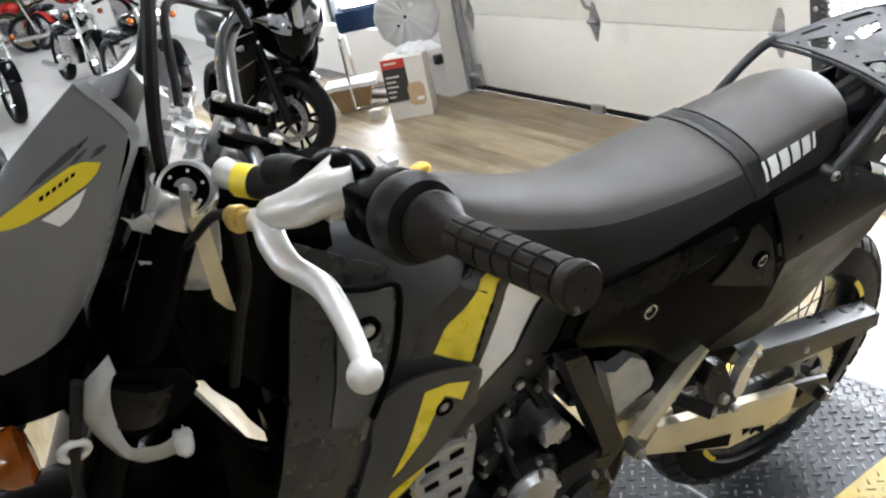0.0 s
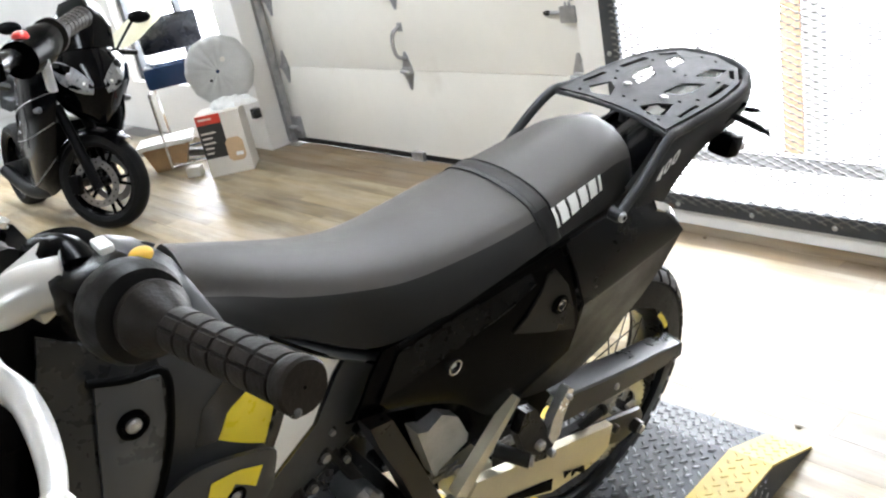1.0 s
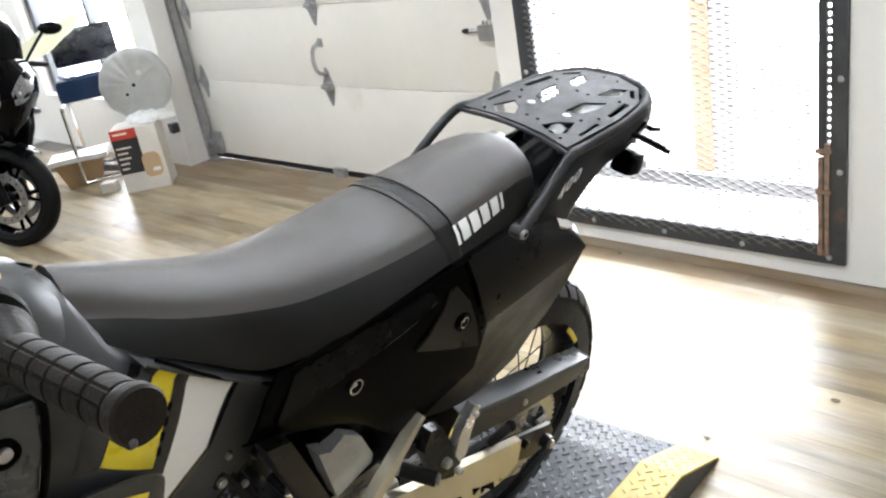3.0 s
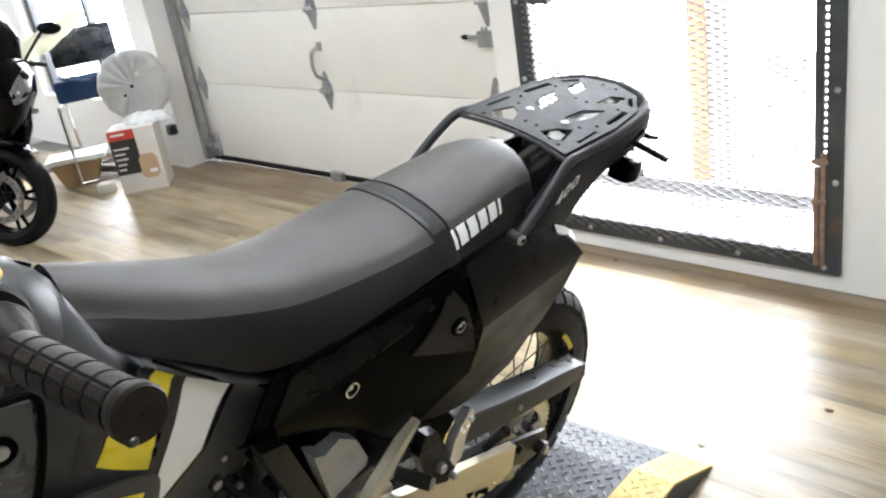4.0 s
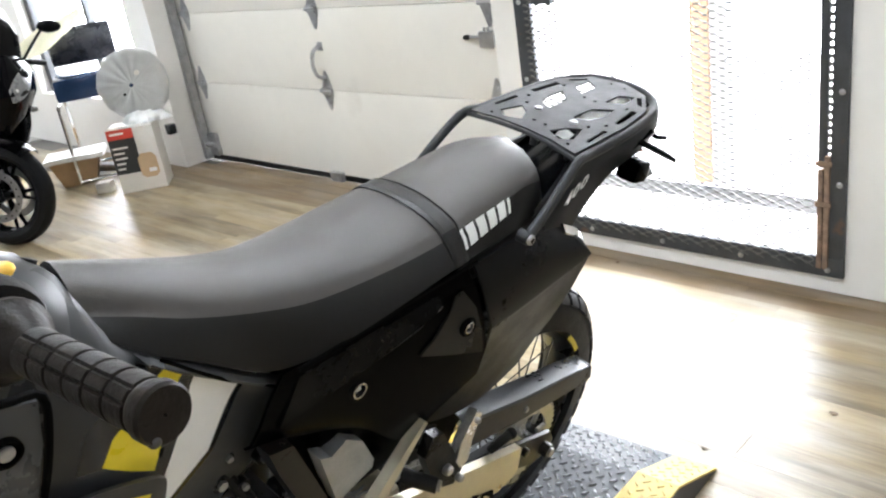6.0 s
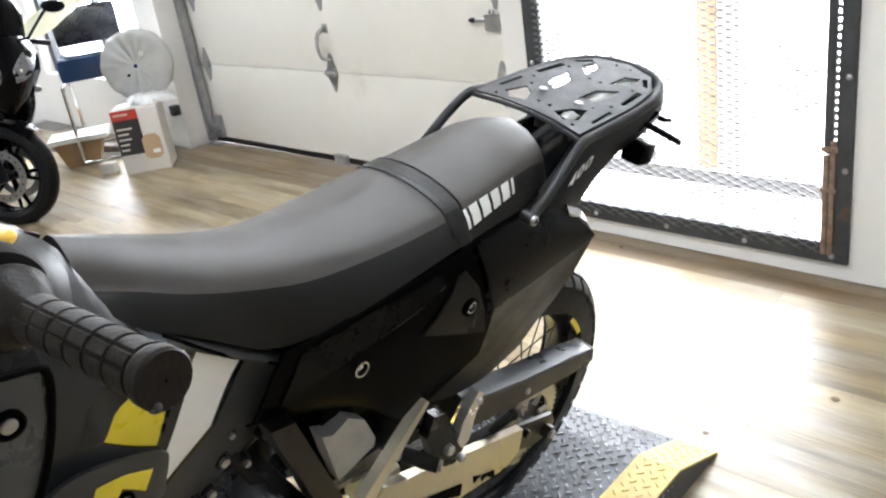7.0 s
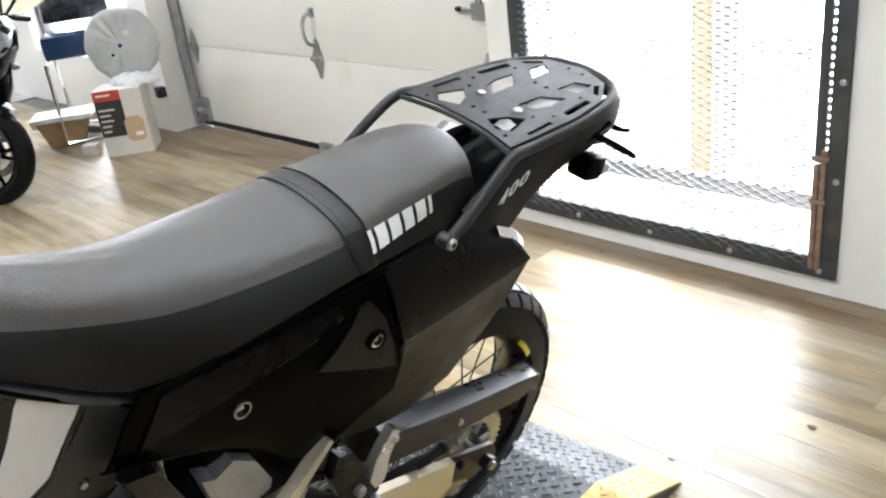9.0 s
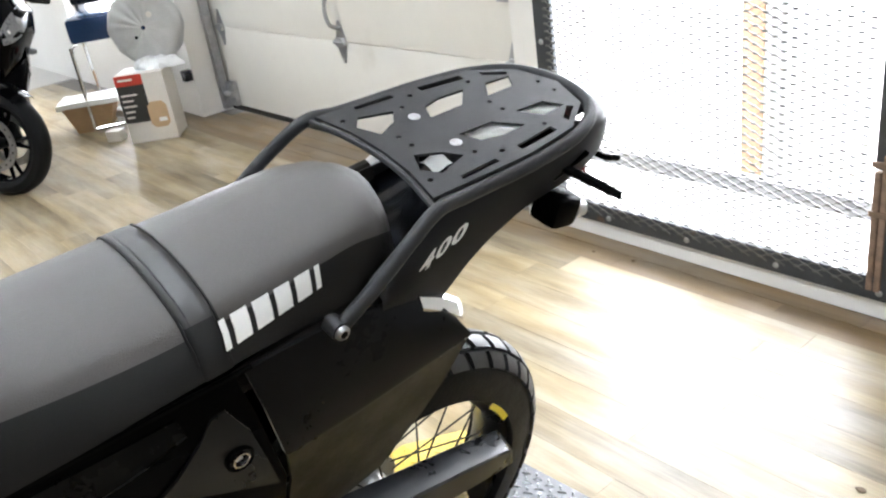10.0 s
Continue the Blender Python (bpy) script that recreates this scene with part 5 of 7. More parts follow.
for sgn in (1, -1):
    def S(pts):
        return [(sgn * x, y, z) for x, y, z in pts]
    # rear shroud, meeting the seat hem
    bm = BM()
    shell(bm, [
        S([(.030, .575, 1.312), (0.012, 0.619, 1.296), (0.030, 0.623, 1.282), (0.043, 0.629, 1.267), (0.057, 0.636, 1.245), (0.067, 0.646, 1.220), (0.074, 0.659, 1.200), (0.081, 0.694, 1.175), (0.084, 0.726, 1.149), (0.085, 0.762, 1.120), (0.083, 0.804, 1.085), (0.068, 0.873, 1.026)]),
        S([(.070, .545, 1.290), (0.053, 0.625, 1.260), (0.067, 0.632, 1.238), (0.077, 0.642, 1.213), (0.084, 0.655, 1.193), (0.091, 0.690, 1.168), (0.094, 0.722, 1.142), (0.095, 0.758, 1.113), (0.093, 0.800, 1.079), (0.078, 0.869, 1.019)]),
        S([(0.095, 0.530, 1.235), (0.115, 0.602, 1.210), (0.096, 0.697, 1.131), (0.069, 0.797, 1.035), (0.059, 0.865, 0.957)]),
        S([(0.100, 0.520, 1.160), (0.120, 0.597, 1.116), (0.098, 0.685, 1.041), (0.068, 0.767, 0.955), (0.050, 0.817, 0.894)]),
        S([(0.098, 0.515, 1.060), (0.116, 0.586, 1.032), (0.107, 0.636, 0.977), (0.079, 0.697, 0.910), (0.056, 0.738, 0.862)]),
        S([(0.092, 0.500, 0.975), (0.106, 0.560, 0.955), (0.103, 0.602, 0.923), (0.086, 0.634, 0.886), (0.067, 0.660, 0.854)]),
    ], (-0.004 * sgn, 0, 0), 22)
    sh = part("shroud", bm, M_DKGREY, bike, "dark grey shroud with yellow and silver graphics", smooth=50)
    # front wing of the shroud, lighter grey
    bm = BM()
    shell(bm, [
        S([(.086, .455, 1.315), (.098, .500, 1.285), (.104, .550, 1.250)]),
        S([(.104, .425, 1.225), (.114, .480, 1.225), (.112, .552, 1.200)]),
        S([(.116, .400, 1.120), (.124, .455, 1.115), (.118, .528, 1.110)]),
        S([(.120, .365, 1.000), (.126, .418, .990), (.116, .495, 1.000)]),
        S([(.110, .335, .890), (.116, .388, .875), (.104, .470, .890)]),
    ], (-0.004 * sgn, 0, 0), 14)
    if sgn < 0:
        for v in bm.verts:
            v.co.y += 0.07
    fwg = part("shroud_wing", bm, M_WING, bike, "black shroud wing", smooth=40)
    if sgn < 0:
        continue
    bm = BM()
    shell(bm, [[(.117, .482, 1.258), (.122, .512, 1.246), (.119, .545, 1.232)], [(.124, .470, 1.205), (.128, .502, 1.195), (.124, .538, 1.185)], [(.127, .458, 1.140), (.131, .488, 1.130), (.126, .520, 1.125)], [(.128, .440, 1.075), (.130, .465, 1.065), (.125, .490, 1.065)]], (-0.004, 0, 0), 8)
    part("inset_panel", bm, M_INSET, fwg, "raised inset panel", smooth=40)
    bm = BM()
    tube(bm, [(.116, .476, 1.264), (.123, .512, 1.252), (.121, .549, 1.238), (.126, .543, 1.185), (.128, .524, 1.122), (.127, .494, 1.060)], 0.0045, 8, 4)
    part("inset_gap", bm, M_HOLE, fwg, "dark gap round the inset panel")
    bm = BM()
    lathe(bm, [(0.112, 0.0165), (0.1315, 0.0165), (0.1325, 0.0135), (0.1285, 0.0115), (0.1285, 0.001), (0.112, 0.001)], (0, 0.503, 1.200), n=24)
    part("bolt_cup", bm, M_BLACK, fwg, "black bolt cup")
    part("bolt", dome((0.1305, 0.503, 1.200), 0.0085, 0.003), M_STEEL, fwg)

    def decal(name, pts, m, label, up=0.0014):
        """A film laid on the shroud between two edges of points."""
        bm = BM()
        rows = []
        for a, b in zip(*pts):
            rows.append([Vector(a).lerp(Vector(b), k / 6) for k in range(7)])
        rows = [resample([r[k] for r in rows], 12) for k in range(7)]
        out = []
        for r in rows:
            out.append([Vector((su(q.y, q.z) + up, q.y, q.z)) for q in r])
        skin(bm, out)
        return part(name, bm, m, sh, label, smooth=60)

    tree = tree_of(sh)

    def su(y, z):
        hit = tree.ray_cast(Vector((1, y, z)), Vector((-1, 0, 0)))
        return hit[0].x if hit[0] else 0.11

    def P(*yz):
        return [(0, y, z) for y, z in yz]
    decal("yellow_decal", (P((.688, 1.168), (.640, 1.148), (.607, 1.140), (.588, 1.108)), P((.709, 1.152), (.690, 1.124), (.672, 1.094), (.648, 1.050))), M_YDEC, "yellow film")
    decal("black_decal", (P((.711, 1.150), (.692, 1.122), (.674, 1.092), (.650, 1.048)), P((.721, 1.143), (.697, 1.087), (.676, 1.050), (.656, 1.022))), M_GLOSSBLK, "gloss black film")
    decal("black_decal", (P((.660, 1.190), (.610, 1.182), (.580, 1.162), (.562, 1.11)), P((.686, 1.169), (.638, 1.149), (.605, 1.141), (.586, 1.107))), M_GLOSSBLK, "gloss black film")
    decal("silver_decal", (P((.723, 1.142), (.699, 1.086), (.657, 1.021), (.642, .978)), P((.778, 1.097), (.775, 1.060), (.733, 1.000), (.645, .976))), M_WDEC, "silver-grey film")
    for k in range(4):
        decal("print_block", (P((.687 - .009 * k, 1.124 - .016 * k), (.682 - .009 * k, 1.114 - .016 * k)), P((.693 - .009 * k, 1.119 - .016 * k), (.688 - .009 * k, 1.109 - .016 * k))), M_HOLE, "black printed block", 0.0022)
    decal("black_decal", (P((.780, 1.095), (.777, 1.058), (.735, .998), (.647, .974)), P((.786, 1.090), (.784, 1.048), (.740, .990), (.652, .968))), M_GLOSSBLK, "gloss black film")
    bm = BM()
    tube(bm, [(su(y, z) + .001, y, z) for y, z in ((0.677, 1.199), (0.757, 1.112), (0.833, 1.047), (0.886, 0.999))], 0.0026, n=8)
    part("edge_bead", bm, M_BLACK, sh, "black bead along the seat")
    bm = BM()
    tube(bm, [(0.066, 0.892, 0.998), (0.059, 0.866, 0.956), (0.050, 0.819, 0.893), (0.055, 0.739, 0.860)], 0.0028, n=8)
    part("edge_bead", bm, M_GLOSSBLK, sh, "black rolled rear edge")
    decal("shroud_lip", (P((.665, 1.201), (.700, 1.167), (.755, 1.122), (.825, 1.064)), P((.661, 1.196), (.695, 1.160), (.750, 1.115), (.819, 1.057))), M_INSET, "paler folded lip along the seat", 0.0025)
    # lower badge: a raised black tongue with a yellow hook
    bm = BM()
    shell(bm, [[(.118, .500, 1.062), (.131, .555, 1.092), (.134, .640, 1.064), (.128, .652, 1.040)], [(.124, .488, 1.005), (.135, .545, 1.018), (.136, .615, 1.005), (.129, .640, .995)], [(.122, .455, .915), (.131, .510, .940), (.131, .575, .948), (.123, .600, .945)], [(.112, .430, .850), (.119, .480, .862), (.118, .530, .880), (.110, .558, .890)]], (-0.006, 0, 0), 14)
    bd = part("shroud_badge", bm, M_DKGREY, bike, "raised dark tongue with yellow hook graphic", smooth=45)
    tree2 = tree_of(bd)

    def film(poly_rows, m, label):
        bm = BM()
        rows = []
        for r in poly_rows:
            row = []
            for y, z in r:
                h = tree2.ray_cast(Vector((1, y, z)), Vector((-1, 0, 0)))
                row.append(Vector(((h[0].x if h[0] else 0.118) + 0.0015, y, z)))
            rows.append(resample(row, 10))
        skin(bm, rows)
        part("yellow_decal", bm, m, bd, label, smooth=60)
    film([[(.563, 1.066), (.548, 1.030), (.532, .990), (.505, .940)], [(.592, 1.050), (.572, 1.022), (.556, .990), (.518, .948)]], M_YDEC, "yellow film")
    film([[(.563, 1.067), (.597, 1.064), (.628, 1.049)], [(.590, 1.046), (.602, 1.036), (.614, 1.024)]], M_YDEC, "yellow film")
    film([[(.505, .905), (.532, .918), (.568, .920)], [(.470, .862), (.496, .874), (.532, .892)]], M_YDEC, "yellow film")
    bm = BM()
    lathe(bm, [(0.118, 0.0135), (0.1375, 0.0135), (0.139, 0.010), (0.133, 0.008), (0.133, 0.001), (0.118, 0.001)], (0, 0.588, 1.026), n=20)
    part("bolt_cup", bm, M_BLACK, bd, "black bolt cup")
    part("bolt", dome((0.135, 0.588, 1.026), 0.006, 0.003), M_STEEL, bd)
    # radiator behind the wing
    bm = BM()
    box(bm, (0.030, 0.385, 0.80), (0.112, 0.415, 1.06))
    part("radiator", bm, M_BLACK, bike, "black radiator", smooth=0)
    bm = BM()
    box(bm, (-0.112, 0.445, 0.80), (-0.03, 0.475, 1.06))
    part("radiator", bm, M_BLACK, bike, smooth=0)


# ---- front end, turned a little ----
STEER = Matrix.Rotation(radians(-14), 3, "Z")
PIV = Vector((0, 0.43, 1.40))
rake = Vector((0, -0.50, -0.866))
TURN = Matrix.Translation(PIV) @ Matrix.Rotation(radians(-14), 4, -rake) @ Matrix.Translation(-PIV)
fw.matrix_basis = TURN


def fs(x, y, z):
    """A point of the front end: x to its left, y back from the stem, z along the fork line upward."""
    back = Vector((0, 0.866, -0.50))
    q = Vector((x, 0, 0)) + back * y - rake * z
    return PIV + STEER @ q


capL, capR = Vector((.118, .360, 1.448)), Vector((-.105, .415, 1.440))
fdir = Vector((-0.02, -0.47, -0.88)).normalized()
for c, s in ((capL, 1), (capR, -1)):
    bm = BM()
    rod(bm, c + fdir * 0.01, c + fdir * 0.45, 0.0245, n=24)
    fk = part("fork_leg", bm, M_BLACK, bike, "black upper fork tube")
    bm = BM()
    rod(bm, c - fdir * 0.002, c + fdir * 0.004, 0.0255, n=28)
    part("fork_cap", bm, M_BLACK, fk, "black fork cap")
    bm = BM()
    rod(bm, c + fdir * 0.45, c + fdir * 0.78, 0.028, n=24)
    part("lower_tube", bm, M_STEEL, fk)
    bm = BM()
    rod(bm, c + fdir * 0.78, c + fdir * 1.08, 0.030, 0.026, n=24)
    part("slider", bm, M_CAST, fk)
bm = BM()
for c in (capL, capR):
    rod(bm, c + fdir * 0.004, c + fdir * 0.036, 0.031, n=28)
mid = (capL + capR) / 2
ax = (capL - capR).normalized()
bk = ax.cross(fdir).normalized()
m3 = Matrix((ax, bk, -fdir)).transposed()
for v in box(bm, (-0.10, -0.026, -0.034), (0.10, 0.022, -0.002)):
    v.co = m3 @ v.co + mid
rod(bm, mid + bk * 0.01 - fdir * 0.004, mid + bk * 0.01 + fdir * 0.03, 0.022, n=20)
tc = part("triple_clamp", bm, M_ALU, bike, "silver cast upper triple clamp", bevel=0.004)
for s in (-0.055, -0.02, 0.018, 0.052):
    for k, h, r in ((-0.014, 0.012, 0.007), (0.010, 0.010, 0.006)):
        bm = BM()
        rod(bm, mid + ax * s + bk * k, mid + ax * s - fdir * h + bk * k, r, n=6)
        part("clamp_bolt", bm, M_STEEL, tc, "steel clamp bolt")
bm = BM()
for c in (capL, capR):
    rod(bm, c + fdir * 0.20, c + fdir * 0.245, 0.042, n=24)
for v in box(bm, (-0.085, -0.04, -0.245), (0.085, 0.04, -0.205)):
    v.co = m3 @ v.co + mid
part("lower_clamp", bm, M_ENG, bike, bevel=0.004)
# ignition switch on the clamp end, with a lug below, key and paper tag
face = Vector((0.80, -0.26, 0.50)).normalized()
ig = capL + Vector((0.018, -0.006, 0.004))
bm = BM()
rod(bm, ig - face * 0.045, ig, 0.0245, n=32)
igs = part("ignition_switch", bm, M_CAST, bike, "cast silver ignition housing", bevel=0.003)
bm = BM()
rod(bm, ig - face * 0.002, ig + face * 0.002, 0.0205, n=32)
part("switch_face", bm, M_BLACK, igs, "black switch face")
sx = face.orthogonal().normalized()
sy = face.cross(sx)
bm = BM()
for k in range(6):
    a = 2 * math.pi * k / 6 + 0.3
    p = ig + face * 0.0025 + (sx * math.cos(a) + sy * math.sin(a)) * 0.0155
    rod(bm, p - face * 0.001, p + face * 0.001, 0.0016, n=6)
part("face_mark", bm, M_LOGO, igs, "pale marks on the switch face")
bm = BM()
rod(bm, ig, ig + face * 0.004, 0.0095, n=24)
ball(bm, ig + face * 0.006, 0.0045)
part("key_barrel", bm, M_STEEL, igs, "steel key barrel")
dn = Vector((0.02, -0.16, -1)).normalized()
wd = face.cross(dn).normalized()
bm = BM()
prism(bm, [(-0.022, 0.005), (0.022, 0.005), (0.024, 0.045), (0.024, 0.075), (0.016, 0.092), (-0.014, 0.092), (-0.024, 0.070)], 2, -0.026, -0.006)
for v in bm.verts:
    q = v.co.copy()
    v.co = ig + wd * q.x + dn * q.y + face * q.z
part("lug", bm, M_CAST, igs, "cast lug below the switch", bevel=0.004)
bm = BM()
p = ig + dn * 0.036 + wd * 0.004 - face * 0.005
rod(bm, p - face * 0.003, p + face * 0.002, 0.0095, n=18)
part("lug_hole", bm, M_HOLE, igs, "dark hole in the lug")
bm = BM()
k0 = ig + face * 0.010
tube(bm, [k0, k0 + dn * 0.012 + face * 0.003, k0 + dn * 0.026 + face * 0.003, k0 + dn * 0.036], 0.0030, 8, 3, flat=1.6)
part("key", bm, M_STEEL, igs, "steel ignition key")
bm = BM()
t0, t1 = Vector((.160, .352, 1.438)), Vector((.152, .357, 1.318))
d = t1 - t0
sd = Vector((0.1, 1, 0)).normalized() * 0.0075
skin(bm, [[t0 - sd, t0 + sd], [t0 + d * 0.80 - sd, t0 + d * 0.80 + sd], [t1 + sd * 0.1 - d * 0.06, t1 + sd * 1.1]])
bmesh.ops.solidify(bm, geom=bm.faces[:], thickness=0.0012)
part("key_tag", bm, M_TAG, igs, "buff paper key tag", smooth=0)
bm = BM()
prism(bm, [(.33, 1.42), (.50, 1.35), (.50, 1.10), (.405, 1.105), (.352, 1.19), (.325, 1.24)], 0, -0.06, 0.075)
part("steering_head", bm, M_BLACK, bike, "black frame head", bevel=0.015)

bm = BM()
prism(bm, [(.285, 1.245), (.298, 1.135), (.320, 1.112), (.339, 1.102), (.346, 1.080), (.369, 1.039), (.378, 1.006), (.401, .951), (.492, .888), (.53, 1.14), (.46, 1.30), (.34, 1.30)], 0, -0.030, -0.008)
part("wiring_shield", bm, M_BLACK, bike, "black shield before the radiator", bevel=0.004)

bm = BM()
prism(bm, [(.312, 1.118), (.343, 1.033), (.374, .945), (.402, .916), (.440, .84), (.440, .785), (.249, .80), (.22, .95), (.276, 1.074)], 0, -0.036, -0.012)
part("mud_shield", bm, M_BLACK, bike, "black mud shield behind the front wheel", bevel=0.004)

# handlebar, clamps, switches, grips and levers
BAR = [(.500, .482, 1.528), (.346, .463, 1.497), (.25, .437, 1.478), (.165, .417, 1.443), (.09, .432, 1.424), (0, .447, 1.420), (-.09, .474, 1.436), (-.17, .506, 1.441), (-.25, .562, 1.436), (-.32, .630, 1.421), (-.40, .703, 1.405), (-.485, .772, 1.388)]
bm = BM()
tube(bm, BAR, 0.0115, 14, 6)
hb = part("handlebar", bm, M_BAR, bike, "dark grey tubular handlebar")
bm = BM()
a0, a1 = Vector((-.100, .4775, 1.4370)), Vector((-.165, .5035, 1.4408))
dd = (a1 - a0).normalized()
s1 = Vector((0.1, -1, 0.3))
s1 = (s1 - dd * s1.dot(dd)).normalized()
s2 = dd.cross(s1)
skin(bm, [[p + (s1 * math.cos(t) + s2 * math.sin(t)) * 0.0123 for t in (-0.6, -0.3, 0, 0.3, 0.6)] for p in (a0, a1)])
part("warning_label", bm, M_YDEC, hb, "yellow label on the bar")
bm = BM()
tube(bm, [(.148, .420, 1.437), (.168, .4165, 1.444)], 0.0135, 14, 2)
part("yellow_label", bm, M_YDEC, hb, "yellow band")
for x, y, z in ((.060, .433, 1.421), (-.006, .449, 1.421)):
    bm = BM()
    for v in box(bm, (-0.010, -0.031, 0.004), (0.010, 0.031, 0.017)):
        v.co = m3 @ v.co + Vector((x, y, z))
    cl = part("bar_clamp", bm, M_BLACK, hb, "black bar clamp", bevel=0.005)
    for s in (-0.024, 0.024):
        bm = BM()
        p = m3 @ Vector((0, s, 0.018)) + Vector((x, y, z))
        rod(bm, p, p - fdir * 0.006, 0.0075, n=12)
        part("clamp_screw", bm, M_ALU, cl, "bright clamp screw")
    bm = BM()
    for v in box(bm, (-0.016, -0.020, -0.035), (0.016, 0.020, -0.002)):
        v.co = m3 @ v.co + Vector((x, y, z))
    part("riser", bm, M_CAST, cl, "silver riser", bevel=0.004)


def grip(a, b, name, label):
    """A ribbed rubber grip with an inner collar and an end cap."""
    a, b = Vector(a), Vector(b)
    d = (a - b).normalized()
    L = (a - b).length
    prof = [(0.0, 0.024), (0.006, 0.0245), (0.012, 0.020), (0.028, 0.0142)]
    for k in range(6):
        t = 0.030 + k * (L - 0.044) / 6
        w = (L - 0.044) / 6
        prof += [(t, 0.0128), (t + w * 0.10, 0.0128), (t + w * 0.13, 0.0143), (t + w * 0.97, 0.0143), (t + w * 0.995, 0.0128)]
    prof += [(L - 0.012, 0.0142), (L - 0.008, 0.0157), (L - 0.002, 0.0157), (L, 0.0142), (L, 0.001), (0.0, 0.001)]
    bm = BM()
    lathe(bm, prof, (0, 0, 0), "Z", 60)
    for v in bm.verts:
        # lengthways slits between the pads
        a = math.degrees(math.atan2(v.co.y, v.co.x)) % 36
        if 0.0136 < v.co.xy.length < 0.0150 and 0.029 < v.co.z < L - 0.013 and a < 5:
            v.co.xy *= 0.90
    m = Matrix.Translation(b) @ d.to_track_quat("Z", "Y").to_matrix().to_4x4()
    bmesh.ops.transform(bm, matrix=m, verts=bm.verts)
    g = part(name, bm, M_GRIP, bike, label, smooth=25)
    return g, d, m


GL0, GL1 = (.507, .4785, 1.534), (.363, .4645, 1.5005)
gl, gd, gm = grip(GL0, GL1, "grip", "worn ribbed black rubber grip")
bm = BM()
ball(bm, Vector(GL0) + Vector((0.001, -0.008, -0.0105)), 0.0035)
part("end_nub", bm, M_BAR, gl, "small pale plug on the grip end")
grip((-.490, .776, 1.386), (-.385, .690, 1.408), "grip", "ribbed black rubber throttle grip")
# left switch block
c = Vector((.335, .4595, 1.4945))
bm = BM()
lathe(bm, [(-0.004, 0.030), (0.004, 0.0335), (0.016, 0.0335), (0.024, 0.030), (0.026, 0.012), (-0.006, 0.012)], (0, 0, 0), "Z", 32)
bmesh.ops.transform(bm, matrix=Matrix.Translation(c) @ gd.to_track_quat("Z", "Y").to_matrix().to_4x4(), verts=bm.verts)
sw = part("switch_block", bm, M_RUB, bike, "black left switch block")
bm = BM()
m = Matrix.Translation(c - gd * 0.028) @ gd.to_track_quat("Z", "Y").to_matrix().to_4x4()
bmesh.ops.create_cube(bm, size=1, matrix=m @ Matrix.Diagonal((0.050, 0.046, 0.048, 1)))
part("switch_body", bm, M_BLACK, sw, bevel=0.007)
bm = BM()
bmesh.ops.create_cube(bm, size=1, matrix=Matrix.Translation((.300, .468, 1.520)) @ Matrix.Diagonal((0.016, 0.010, 0.006, 1)))
part("switch_button", bm, M_WDEC, sw, "white-marked button", bevel=0.002)
bm = BM()
ball(bm, (.318, .484, 1.514), 0.0065, (1, 1.3, 0.8))
part("horn_button", bm, M_BRASS2, sw, "orange-yellow button")
bm = BM()
tube(bm, [(.285, .452, 1.492), (.262, .452, 1.494), (.235, .448, 1.486), (.215, .440, 1.472)], [0.019, 0.020, 0.017, 0.010], 12, 4)
part("switch_cover", bm, M_BLACK, sw, smooth=60)
# clutch perch and lever
bm = BM()
tube(bm, [(.285, .446, 1.496), (.276, .424, 1.494), (.268, .404, 1.486), (.246, .386, 1.474)], [0.017, 0.017, 0.016, 0.012], 14, 4)
box(bm, (.252, .415, 1.476), (.284, .458, 1.506), Euler((0.2, 0.1, 0.3)).to_matrix())
rod(bm, (.262, .402, 1.474), (.262, .402, 1.494), 0.008, n=14)
lev = part("clutch_perch", bm, M_LEVER, bike, "polished alloy clutch perch", bevel=0.003)
bm = BM()
tube(bm, [(.236, .374, 1.470), (.250, .383, 1.470), (.262, .382, 1.460), (.285, .383, 1.452), (.315, .387, 1.458), (.345, .387, 1.468), (.375, .384, 1.470), (.410, .377, 1.475), (.435, .370, 1.482), (.446, .366, 1.483)], [0.007, 0.011, 0.011, 0.010, 0.009, 0.0085, 0.008, 0.007, 0.0062, 0.006], 12, 5, flat=1.1)
part("lever", bm, M_LEVER, lev, "bright alloy clutch lever")
bm = BM()
ball(bm, (.4475, .3655, 1.483), 0.0112, n=20)
part("lever_ball", bm, M_LEVER, lev, "round lever end")
bm = BM()
rod(bm, (.243, .371, 1.473), (.222, .366, 1.469), 0.008, n=18)
rod(bm, (.238, .369, 1.472), (.232, .368, 1.471), 0.011, n=18)
part("cable_adjuster", bm, M_BRASS, lev, "brass cable adjuster")
for pts, r, m, lab in (([(.232, .430, 1.480), (.19, .413, 1.462), (.172, .404, 1.458)], 0.0145, M_RUB, "black wiring connector"),
                       ([(.174, .405, 1.458), (.158, .396, 1.456)], 0.0150, M_YDEC, "yellow banded connector"),
                       ([(.158, .396, 1.456), (.138, .387, 1.460)], 0.0120, M_WRAP, "white connector end"),
                       ([(.235, .425, 1.490), (.215, .420, 1.486), (.20, .412, 1.480)], 0.013, M_RUB, "black wiring connector"),
                       ([(.180, .436, 1.455), (.150, .440, 1.440), (.11, .445, 1.43)], 0.009, M_RUB, "black wiring connector")):
    bm = BM()
    tube(bm, pts, r, 14, 3 if len(pts) > 2 else 0)
    part("connector", bm, m, bike, lab)
bm = BM()
tube(bm, [(.222, .366, 1.469), (.19, .358, 1.452), (.15, .345, 1.41), (.10, .33, 1.36)], 0.0045, 8, 6)
part("clutch_cable", bm, M_RUB, bike, "black clutch cable")
